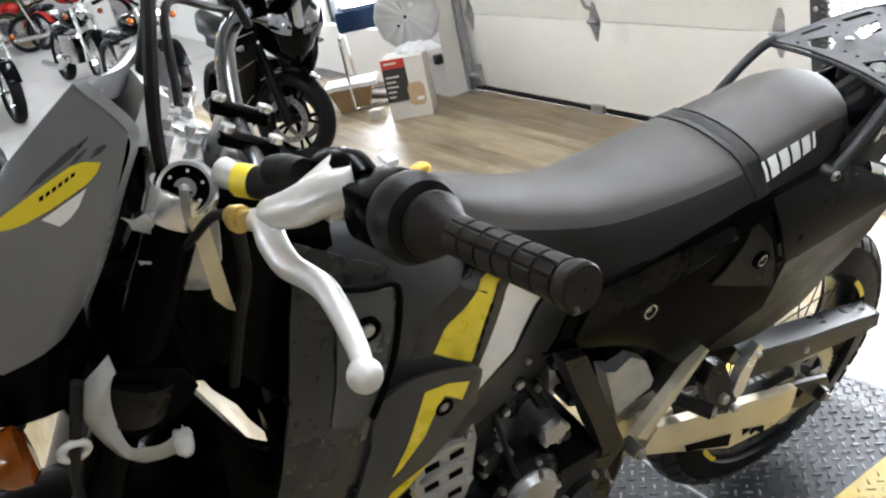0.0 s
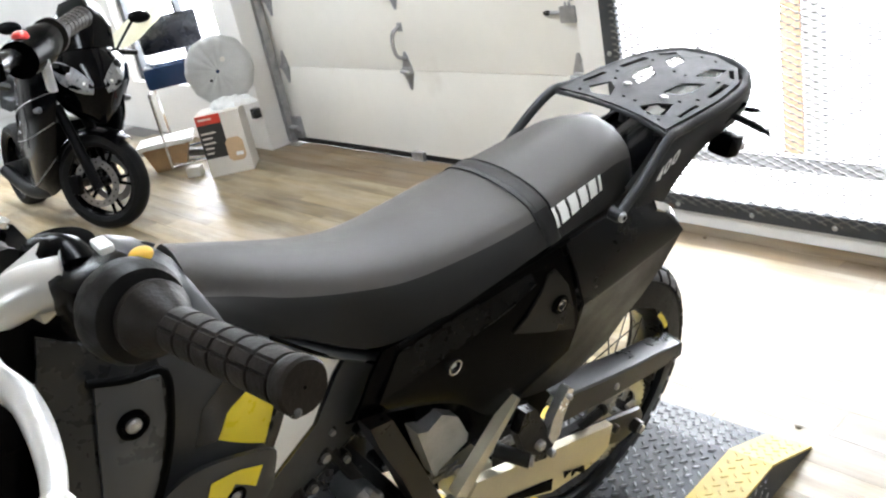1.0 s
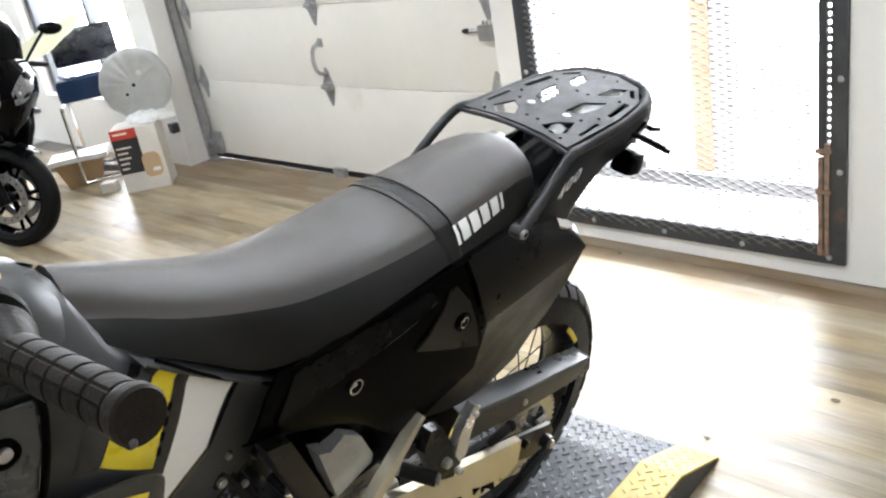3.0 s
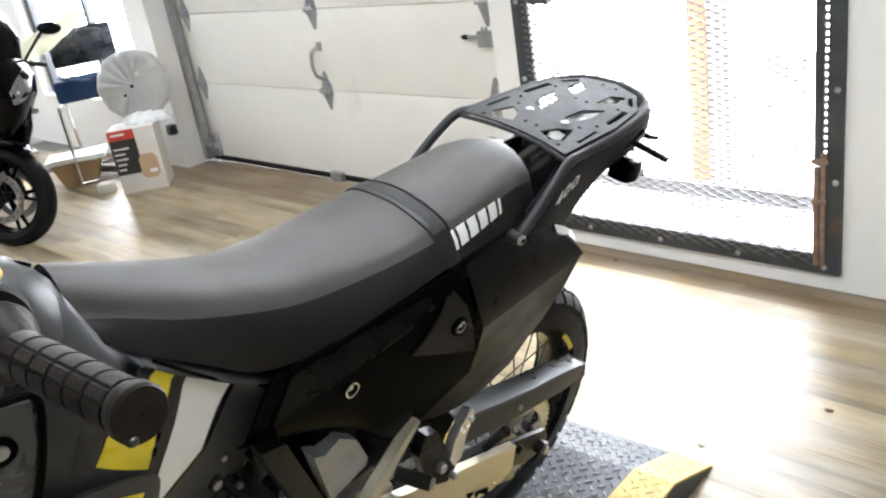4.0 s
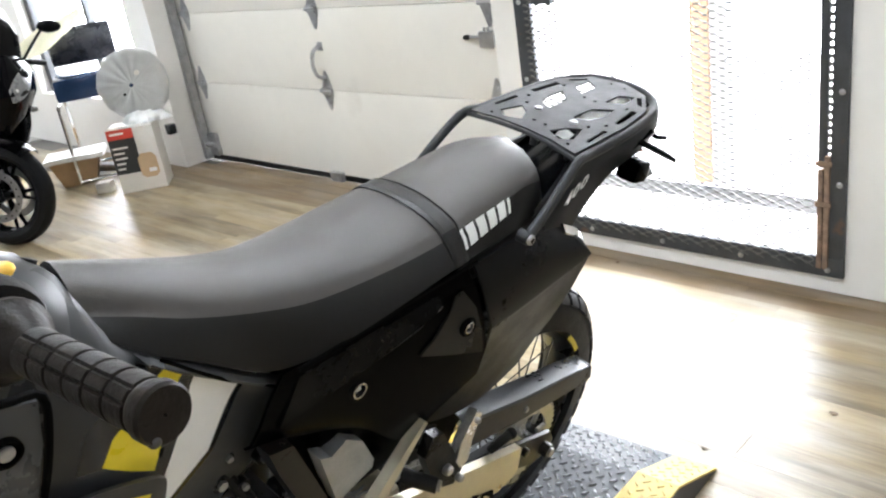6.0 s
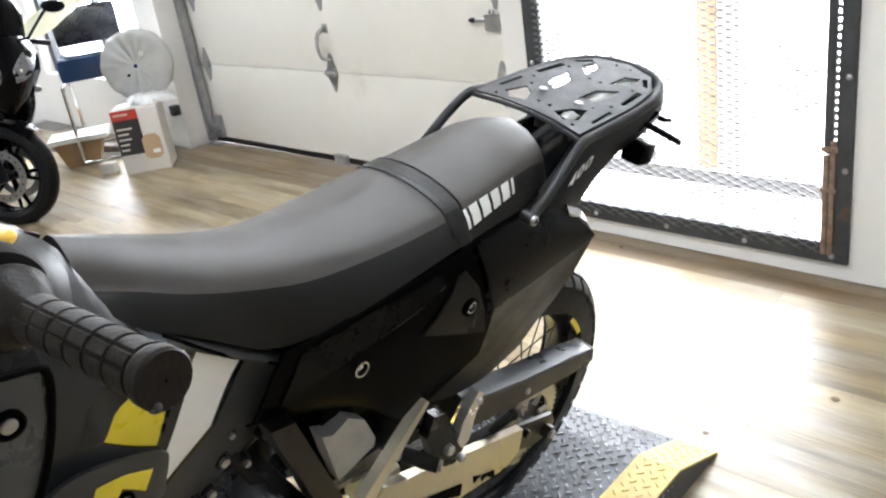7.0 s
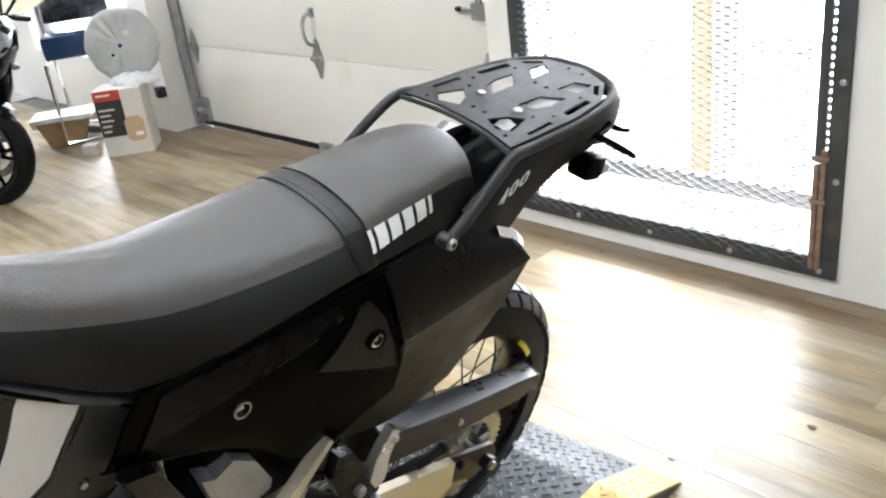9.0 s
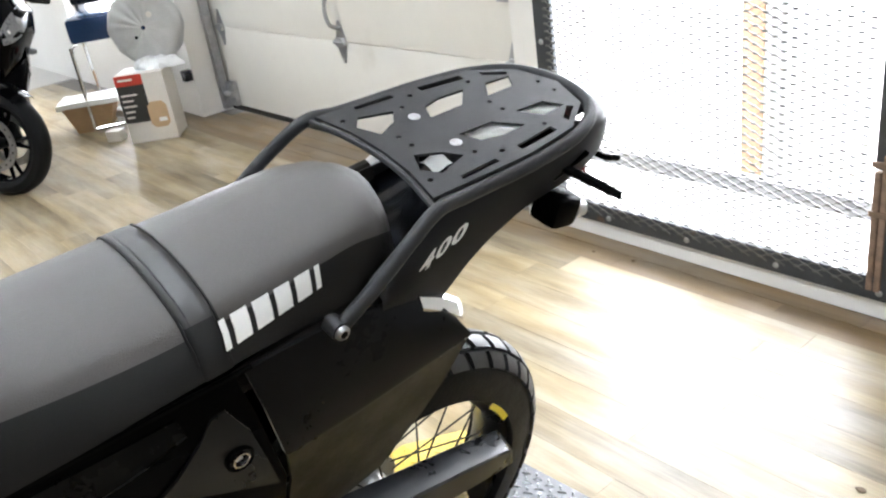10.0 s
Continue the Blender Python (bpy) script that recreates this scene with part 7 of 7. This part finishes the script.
    tube(bm, [(1.18, s * 0.08, 1.00), (1.16, s * 0.20, 1.02), (1.06, s * 0.34, 1.00)], 0.013, 8, 4)
    bar_ = part("handlebar", bm, M_SPORTM, sport)
    bm = BM()
    rod(bm, (1.12, s * 0.26, 1.012), (1.05, s * 0.36, 0.998), 0.018, n=12)
    part("grip", bm, M_RUB, bar_, "black rubber grip")
bm = BM()
shell(bm, [[(1.37, -0.17, 1.045), (1.46, 0, 1.065), (1.37, 0.17, 1.045)], [(1.31, -0.150, 1.18), (1.39, 0.03, 1.21), (1.31, 0.185, 1.17)], [(1.22, -0.07, 1.32), (1.26, 0.05, 1.36), (1.22, 0.15, 1.31)]], (-0.003, 0, 0), 11)
ws = part("windscreen", bm, M_SPORT, sport, "smoked windscreen", smooth=60)
bm = BM()
rows = []
for x, c, hw in ((1.12, 0.98, 0.09), (1.02, 1.04, 0.14), (0.90, 1.05, 0.16), (0.76, 0.99, 0.15), (0.64, 0.88, 0.11)):
    rows.append([(x, hw * math.cos(t), 0.80 + (c - 0.80) * max(0, math.sin(t)) ** 0.7) for t in [math.pi * k / 12 for k in range(13)]])
skin(bm, rows, caps=True)
part("fuel_tank", bm, M_SPORT, sport, "gloss black tank", smooth=60)
bm = BM()
rows = []
for x, c, hw in ((0.68, 0.86, 0.11), (0.50, 0.82, 0.15), (0.30, 0.84, 0.15), (0.22, 0.90, 0.13), (0.0, 0.93, 0.12), (-0.25, 0.98, 0.06)):
    rows.append([(x, hw * math.cos(t), c - 0.10 + 0.10 * max(0, math.sin(t)) ** 0.5) for t in [math.pi * k / 10 for k in range(11)]])
skin(bm, rows, caps=True)
part("seat", bm, M_SPORTM, sport, "black stepped seat", smooth=60)
bm = BM()
box(bm, (0.45, -0.13, 0.30), (0.98, 0.17, 0.66))
part("engine", bm, M_SPORTM, sport, bevel=0.05)
bm = BM()
for s in (-1, 1):
    box(bm, (-0.02, s * 0.10, 0.27), (0.55, s * 0.13, 0.37), Euler((0, radians(-8), 0)).to_matrix())
part("swingarm", bm, M_SPORTM, sport, bevel=0.01)
bm = BM()
tube(bm, [(1.0, -0.10, 0.45), (0.95, -0.12, 0.25), (0.6, -0.15, 0.20), (0.15, -0.17, 0.30)], [0.03, 0.035, 0.05, 0.045], 12, 5)
tube(bm, [(1.0, 0.10, 0.45), (0.95, 0.12, 0.25), (0.6, 0.08, 0.20)], 0.028, 12, 5)
part("exhaust", bm, M_SPORTM, sport, "brushed exhaust")
bm = BM()
tube(bm, [(0.55, 0.14, 0.28), (0.50, 0.24, 0.05), (0.49, 0.27, -0.012)], 0.011, 8, 3)
part("side_stand", bm, M_SPORTM, sport)

for o in sport.children:
    if o.name.split(".")[0] in ("nose_fairing", "windscreen", "mirror", "handlebar"):
        o.matrix_basis = pose(0.06, 0.09, 0.03) @ pose(1.3, 0, 0, 0, 0, -10) @ pose(-1.3, 0, 0)
    elif o.name.split(".")[0] in ("side_fairing", "fuel_tank", "indicator"):
        o.matrix_basis = pose(0.03, 0.03, 0.02)

# ---- chair, carton and boxes before the second window ----
chair = empty("chair", pose(-6.12, 2.98, 0, 0, 0, 62))
tagged(chair, "black vinyl waiting chair on a chromed tube frame", "chair")
bm = BM()
box(bm, (-0.23, -0.22, 0.58), (0.23, 0.22, 0.74))
part("seat", bm, M_NAVY, chair, "dark glossy seat pad", bevel=0.03)
bm = BM()
box(bm, (-0.23, 0.18, 0.78), (0.23, 0.24, 1.05), Euler((radians(-8), 0, 0)).to_matrix())
part("backrest", bm, M_CHAIR, chair, "black backrest", bevel=0.03)
for s in (-1, 1):
    bm = BM()
    tube(bm, [(s * 0.23, -0.26, 0.02), (s * 0.23, -0.24, 0.56), (s * 0.23, 0.22, 0.56), (s * 0.23, 0.32, 0.02), (s * 0.23, -0.26, 0.02)], 0.013, 8, 0)
    part("leg_frame", bm, M_CHROME, chair, "chromed tube leg frame")
for y in (-0.26, 0.30):
    bm = BM()
    rod(bm, (-0.23, y, 0.02), (0.23, y, 0.02), 0.013, n=10)
    part("crossbar", bm, M_CHROME, chair, "chromed crossbar")

sheet = empty("cream_sheet", pose(-6.22, 2.68, 0.06, 0, 0, 55))
bm = BM()
rows = []
for i in range(13):
    u = i / 12
    rows.append([(-0.5 + 0.9 * u, -0.14 + 0.28 * k / 6 + 0.03 * math.sin(u * 9), 0.80 + 0.32 * u ** 1.4 + 0.05 * math.sin(k * 1.1 + u * 7) - 0.02 * abs(k - 3)) for k in range(7)])
skin(bm, rows)
bmesh.ops.solidify(bm, geom=bm.faces[:], thickness=0.02)
part("sheet", bm, M_CREAM, sheet, smooth=60)
bm = BM()
box(bm, (-0.42, -0.04, 0.0), (-0.34, 0.04, 0.80))
part("stand", bm, M_CHAIR, sheet, "dark stand beneath", bevel=0.02)
tagged(sheet, "cream padded sheet draped over a dark stand", "sheet")

carton = empty("carton", pose(-6.12, 2.72, 0, 0, 0, 60) @ Matrix.Scale(0.68, 4))
bm = BM()
prism(bm, [(-0.17, 0.0), (0.15, 0.0), (0.24, 0.26), (-0.26, 0.26)], 1, -0.17, 0.17)
part("box", bm, M_CARD, carton, bevel=0.004)
bm = BM()
box(bm, (-0.30, -0.21, 0.26), (0.30, 0.21, 0.31))
for v in bm.verts:
    pass
bmesh.ops.subdivide_edges(bm, edges=bm.edges[:], cuts=5, use_grid_fill=True)
for v in bm.verts:
    v.co.z += 0.012 * noise.noise(v.co * 9)
    v.co.x += 0.01 * noise.noise(v.co * 7 + Vector((5, 0, 0)))
part("foam_lid", bm, M_FOAM, carton, "white foam sheet on top", smooth=60)
tagged(carton, "open brown carton topped with white foam", "carton")

bx = empty("product_box", pose(-5.42, 2.87, 0, 0, 0, 52))
bm = BM()
box(bm, (-0.15, -0.12, 0), (0.15, 0.12, 0.43))
part("box", bm, M_WHITECARD, bx, "white printed carton", bevel=0.003)
def print_on(lo, hi, m, name, lab, y=-0.1225):
    bm = BM()
    box(bm, (lo[0], y, lo[1]), (hi[0], y + 0.002, hi[1]))
    part(name, bm, m, bx, lab, smooth=0)
print_on((-0.15, 0.365), (0.02, 0.43), M_BOXRED, "print_panel", "red printed panel")
print_on((-0.15, 0.13), (0.02, 0.365), M_BOXBLK, "print_panel", "black printed panel")
for k in range(5):
    print_on((-0.135, 0.30 - k * 0.035), (-0.135 + (0.10, 0.07, 0.08, 0.06, 0.05)[k], 0.312 - k * 0.035), M_WHITECARD, "print_bar", "unreadable white print", -0.1238)
print_on((-0.13, 0.395), (-0.04, 0.408), M_WHITECARD, "print_bar", "unreadable white print", -0.1238)
bm = BM()
prism(bm, [(0.005, 0.11), (0.03, 0.085), (0.10, 0.085), (0.125, 0.11), (0.125, 0.22), (0.10, 0.25), (0.03, 0.25), (0.005, 0.22)], 1, -0.124, -0.1215)
part("print_panel", bm, M_TAN, bx, "tan picture of a tank", smooth=0)
print_on((0.06, 0.12), (0.11, 0.145), M_LOGO, "print_bar", "pale label", -0.1252)
tagged(bx, "white carton with red, black and tan print", "box")

disc = empty("wrapped_disc", pose(-5.50, 3.0, 0.665, 0, 0, 48))
bm = BM()
lathe(bm, [(-0.045, 0.001)] + [(-0.045, 0.022 * k) for k in range(1, 10)] + [(-0.042, 0.215), (-0.030, 0.235), (0.030, 0.235), (0.045, 0.20), (0.045, 0.001)], (0, 0, 0), "Y", 96)
for v in bm.verts:
    # radial folds of the film
    r, a = math.hypot(v.co.x, v.co.z), math.atan2(v.co.z, v.co.x)
    v.co += v.co.normalized() * 0.008 * noise.noise(v.co * 14)
    v.co.y += 0.010 * min(1, r / 0.1) * noise.noise(Vector((math.cos(a) * 5, math.sin(a) * 5, r * 4)))
part("disc", bm, M_FOIL, disc, smooth=60)
for x, z, r, m in ((0.055, 0.075, 0.018, M_WHITECARD), (0.0, 0.0, 0.013, M_NAVY), (-0.06, -0.055, 0.010, M_HOLE)):
    bm = BM()
    rod(bm, (x, -0.046, z), (x, -0.052, z), r, n=16)
    part("spot", bm, m, disc, "round spot on the wrapping")
tagged(disc, "round wheel wrapped in wrinkled grey film on a box", "wrapped wheel")
bag = empty("plastic_bag", pose(-5.40, 2.95, 0.43, 0, 0, 45))
bm = BM()
ball(bm, (0.02, 0.0, 0.0), 0.12, (1.4, 0.7, 0.55), 24)
for v in bm.verts:
    v.co += v.normal * 0.03 * noise.noise(v.co * 18)
    v.co.z = max(v.co.z, 0.002)
part("bag", bm, M_CLEARWRAP, bag, smooth=40)
tagged(bag, "crumpled clear plastic bag on the box", "plastic bag")
sb = empty("small_box", pose(-5.62, 2.66, 0, 0, 0, 40))
bm = BM()
box(bm, (-0.05, -0.04, 0), (0.05, 0.04, 0.07))
part("box", bm, M_WHITECARD, sb, bevel=0.006)
tagged(sb, "small white box on the floor", "box")
pole = empty("metal_base", pose(-6.2, 2.85, 0, 0, 0, 20))
bm = BM()
rod(bm, (-0.5, 0, 0.05), (0.55, 0.0, 0.05), 0.028, n=16)
rod(bm, (-0.4, 0.12, 0.03), (0.45, 0.12, 0.03), 0.02, n=16)
part("tube", bm, M_GALV, pole)
tagged(pole, "grey metal tube base on the floor", "metal tube")
leaner = empty("bracket", pose(-5.52, 3.16, 0.26))
bm = BM()
box(bm, (-0.03, 0.0, 0), (0.03, 0.055, 0.07))
part("body", bm, M_CHAIR, leaner, bevel=0.004)
tagged(leaner, "small black sensor bracket by the door post", "bracket")

# ---- far end of the showroom ----
def far_bike(name, m, tank_m, label):
    """A chromed cruiser with spoked outline wheels and pulled-back bars."""
    b = empty(name, m)
    for x in (0.0, 1.6):
        bm = BM()
        yz_wheel(bm, (x, 0, 0.33), 0.25, 0.33, 0.13)
        w = part("wheel", bm, M_TYRE, b)
        bm = BM()
        for k in range(16):
            a = 2 * math.pi * k / 16
            rod(bm, (x, 0, 0.33), (x + 0.25 * math.cos(a), 0, 0.33 + 0.25 * math.sin(a)), 0.005, n=6)
        lathe(bm, [(-0.03, 0.255), (0.03, 0.255), (0.03, 0.235), (-0.03, 0.235)], (x, 0, 0.33), "Y", 32)
        part("rim", bm, M_CHROME, w, "chromed rim and spokes")
    bm = BM()
    ball(bm, (0.95, 0, 0.80), 0.2, (1.5, 0.75, 0.65), 20)
    part("fuel_tank", bm, tank_m, b, smooth=60)
    bm = BM()
    box(bm, (0.55, -0.14, 0.28), (1.05, 0.14, 0.62))
    en = part("engine", bm, M_CHROME, b, "chromed engine", bevel=0.008)
    for k in range(7):
        bm = BM()
        box(bm, (0.62, -0.16, 0.40 + 0.03 * k), (1.0, 0.16, 0.415 + 0.03 * k))
        part("fin", bm, M_CHROME, en, bevel=0.003)
    bm = BM()
    ball(bm, (0.35, 0, 0.70), 0.17, (1.6, 0.9, 0.42), 20)
    part("seat", bm, M_CHAIR, b, smooth=60)
    for s in (-1, 1):
        bm = BM()
        rod(bm, (1.6, s * 0.11, 0.33), (1.33, s * 0.10, 0.95), 0.024, n=12)
        part("fork_leg", bm, M_CHROME, b)
        bm = BM()
        tube(bm, [(1.30, s * 0.05, 0.98), (1.28, s * 0.22, 1.10), (1.08, s * 0.38, 1.05)], [0.014, 0.014, 0.018], 8, 5)
        part("handlebar", bm, M_SPORTM, b)
        bm = BM()
        tube(bm, [(0.8, s * 0.16, 0.35), (0.5, s * 0.2, 0.24), (-0.2, s * 0.2, 0.26)], 0.045, 12, 5)
        part("exhaust", bm, M_CHROME, b)
        bm = BM()
        ball(bm, (1.42, s * 0.20, 0.86), 0.035)
        part("indicator", bm, M_AMBER, b, "amber indicator")
    bm = BM()
    ball(bm, (1.48, 0, 0.88), 0.10, (0.9, 1, 1), 20)
    part("headlight", bm, M_CHROME, b, "chromed round headlight", smooth=60)
    bm = BM()
    shell(bm, [[(1.6 + r * math.cos(radians(a)), y, 0.33 + r * math.sin(radians(a))) for a in (20, 60, 90, 120, 160)] for y, r in ((-0.08, 0.34), (0, 0.36), (0.08, 0.34))], (0, 0, -0.004), 12)
    part("front_fender", bm, tank_m, b, smooth=50)
    tagged(b, label, "motorcycle")
    return b


far_bike("cruiser_motorcycle", pose(-9.6, 1.55, 0, -5, 0, 8), M_SPORT, "black and chrome cruiser motorcycle parked in a row")
far_bike("cruiser_motorcycle", pose(-12.4, 1.35, 0, -5, 0, 8), M_SPORT, "chrome cruiser motorcycle farther down the showroom")
far_bike("cruiser_motorcycle", pose(-11.7, 0.30, 0, -5, 0, 8), M_SPORT, "black motorcycle with spoked front wheel on bare floor")
far_bike("red_motorcycle", pose(-18.6, 0.6, 0, -5, 0, 40), M_REDPAINT, "red motorcycle at the far end of the showroom")
far_bike("red_motorcycle", pose(-17.6, 1.4, 0, -5, 0, 70), M_REDPAINT, "red motorcycle beside a white pillar")
bm = BM()
box(bm, (-16.3, 2.3, 0), (-15.9, 2.7, H))
tagged(part("pillar", bm, M_WALL, bevel=0.01), "white painted square pillar", "pillar", kind="structure")
plant = empty("potted_plant", pose(-19.0, 1.5, 0))
bm = BM()
rod(bm, (0, 0, 0), (0, 0, 0.45), 0.18, 0.24, n=20)
part("pot", bm, M_CARD, plant)
rnd = random.Random(4)
bm = BM()
for k in range(90):
    a, e, l = rnd.uniform(0, 6.28), rnd.uniform(0.3, 1.4), rnd.uniform(0.3, 0.7)
    d = Vector((math.cos(a) * math.cos(e), math.sin(a) * math.cos(e), math.sin(e)))
    b0 = Vector((0, 0, 0.45 + rnd.uniform(0, 0.5)))
    s = d.orthogonal().normalized() * 0.05
    skin(bm, [[b0, b0 + s * 0.1], [b0 + d * l * 0.5 - s, b0 + d * l * 0.5 + s], [b0 + d * l - Vector((0, 0, 0.08)), b0 + d * l - Vector((0, 0, 0.079))]])
part("leaves", bm, M_LEAF, plant, smooth=0)
tagged(plant, "green leafy plant in a brown pot", "plant")


# ---- floor: laminate boards along the wall ----
bm = BM()
box(bm, (XW - 0.2, YS - 0.2, -0.12), (XE + 0.2, BACK, -0.012))
floor = tagged(part("floor", bm, M_CONC, smooth=0), "wood-look laminate floor with a worn sheen", "floor", kind="structure")
PW, PL, GAP = 0.125, 0.92, 0.0003
rnd = random.Random(11)


def board_mesh(length, width, name):
    me = bpy.data.meshes.new(name)
    x, y, b, t = length / 2 - GAP, width / 2 - GAP, 0.0002, 0.011
    vs = [(-x, -y, -t), (x, -y, -t), (x, y, -t), (-x, y, -t), (-x, -y, -b), (x, -y, -b), (x, y, -b), (-x, y, -b), (-x + b, -y + b, 0), (x - b, -y + b, 0), (x - b, y - b, 0), (-x + b, y - b, 0)]
    fs_ = [(8, 9, 10, 11)] + [(4 + i, 4 + (i + 1) % 4, 8 + (i + 1) % 4, 8 + i) for i in range(4)] + [(i, (i + 1) % 4, 4 + (i + 1) % 4, 4 + i) for i in range(4)]
    me.from_pydata(vs, [], fs_)
    return me


whole = board_mesh(PL, PW, "floor_board")
whole.materials.append(M_FLOOR)
rows = int((3.045 - YS) / PW)
verts, faces = [], []
near = 0
for r in range(rows):
    yc = 3.045 - PW * (r + 0.5)
    off = rnd.random() * PL
    x = XW - off
    while x < XE:
        xc = x + PL / 2
        if near < 290 and -6.9 < xc < 1.2 and yc > 0.1:
            ob = new("floor_board", whole)
            ob.location = (xc, yc, 0)
            ob.parent = floor
            near += 1
        else:
            k = len(verts)
            x0, x1 = max(XW, x) + GAP, min(XE, x + PL) - GAP
            if x1 - x0 > 0.02:
                y0, y1 = yc - PW / 2 + GAP, yc + PW / 2 - GAP
                verts += [(x0, y0, -0.011), (x1, y0, -0.011), (x1, y1, -0.011), (x0, y1, -0.011), (x0, y0, 0), (x1, y0, 0), (x1, y1, 0), (x0, y1, 0)]
                faces += [(k + 4, k + 5, k + 6, k + 7)] + [(k + i, k + (i + 1) % 4, k + 4 + (i + 1) % 4, k + 4 + i) for i in range(4)]
        x += PL
me = bpy.data.meshes.new("floor_boards_rest")
me.from_pydata(verts, [], faces)
me.materials.append(M_FLOOR)
rest = new("floor_boards_rest", me)
rest.parent = floor
tagged(rest, kind="stuff")
# bare pale screed at the far end
M_BARE = mat("bare_screed", (0.40, 0.39, 0.37), 0.45, var=0.12, scale=1.2, bump=0.1, bscale=40, stain=((0.30, 0.27, 0.22), 0.8, 0.6))
bm = BM()
box(bm, (XW, YS, -0.01), (-8.1, FACE, 0.004))
tagged(part("floor_2", bm, M_BARE, smooth=0), "bare pale grey screed at the far end", "floor", kind="structure")
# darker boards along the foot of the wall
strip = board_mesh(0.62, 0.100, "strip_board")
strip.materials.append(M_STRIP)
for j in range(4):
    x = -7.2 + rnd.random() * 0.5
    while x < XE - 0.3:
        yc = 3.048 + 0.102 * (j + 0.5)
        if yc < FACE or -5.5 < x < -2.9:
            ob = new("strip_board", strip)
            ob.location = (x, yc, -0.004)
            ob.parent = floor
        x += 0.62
# a torn patch in the floor beside the ramp, with a cracked rim
M_PATCH = mat("bare_underlay", (0.42, 0.31, 0.19), 0.8, var=0.3, scale=16, bump=0.5, bscale=90, stain=((0.20, 0.14, 0.08), 20, 0.6))
torn = empty("torn_patch")
bm = BM()
rim = [(-0.80, 1.80), (-0.762, 1.812), (-0.735, 1.862), (-0.70, 1.868), (-0.655, 1.835), (-0.60, 1.82), (-0.53, 1.80), (-0.55, 1.74), (-0.62, 1.70), (-0.68, 1.68), (-0.72, 1.73), (-0.77, 1.75)]
loop = [(x + 0.008 * noise.noise(Vector((x * 60, y * 60, 1))), y + 0.008 * noise.noise(Vector((x * 60, y * 60, 5))), 0.0) for x, y, _ in [tuple(q) for q in spline([(x, y, 0) for x, y in rim + rim[:1]], 6)][:-1]]
prism(bm, [(x, y) for x, y, _ in loop], 2, 0.0006, 0.0016)
part("underlay", bm, M_PATCH, torn, smooth=0)
bm = BM()
tube(bm, [(x, y, 0.0012) for x, y, _ in loop[12:44]], 0.0012, 6, 0, flat=1.6)
part("crack", bm, M_HOLE, torn, "dark ragged crack")
tagged(torn, "torn patch of bare underlay in the laminate floor", "floor damage")
# crumbs of dirt on the floor
M_DIRT = mat("dry_dirt", (0.20, 0.15, 0.10), 0.9, var=0.2, scale=60)
for x, y, r in ((-0.705, 2.496, 0.016), (-3.62, 2.42, 0.022), (-0.93, 2.16, 0.010), (-0.86, 2.09, 0.009), (-0.72, 1.74, 0.012), (-1.83, 3.12, 0.012), (-2.0, 3.1, 0.008)):
    bm = BM()
    ball(bm, (x, y, 0.002), r * 0.65, (1.3, 0.8, 0.4), 10)
    for v in bm.verts:
        v.co += v.normal * 0.004 * noise.noise(v.co * 160)
    tagged(part("dirt_crumb", bm, M_DIRT, smooth=0), "dry crumb of dirt on the boards", "dirt")
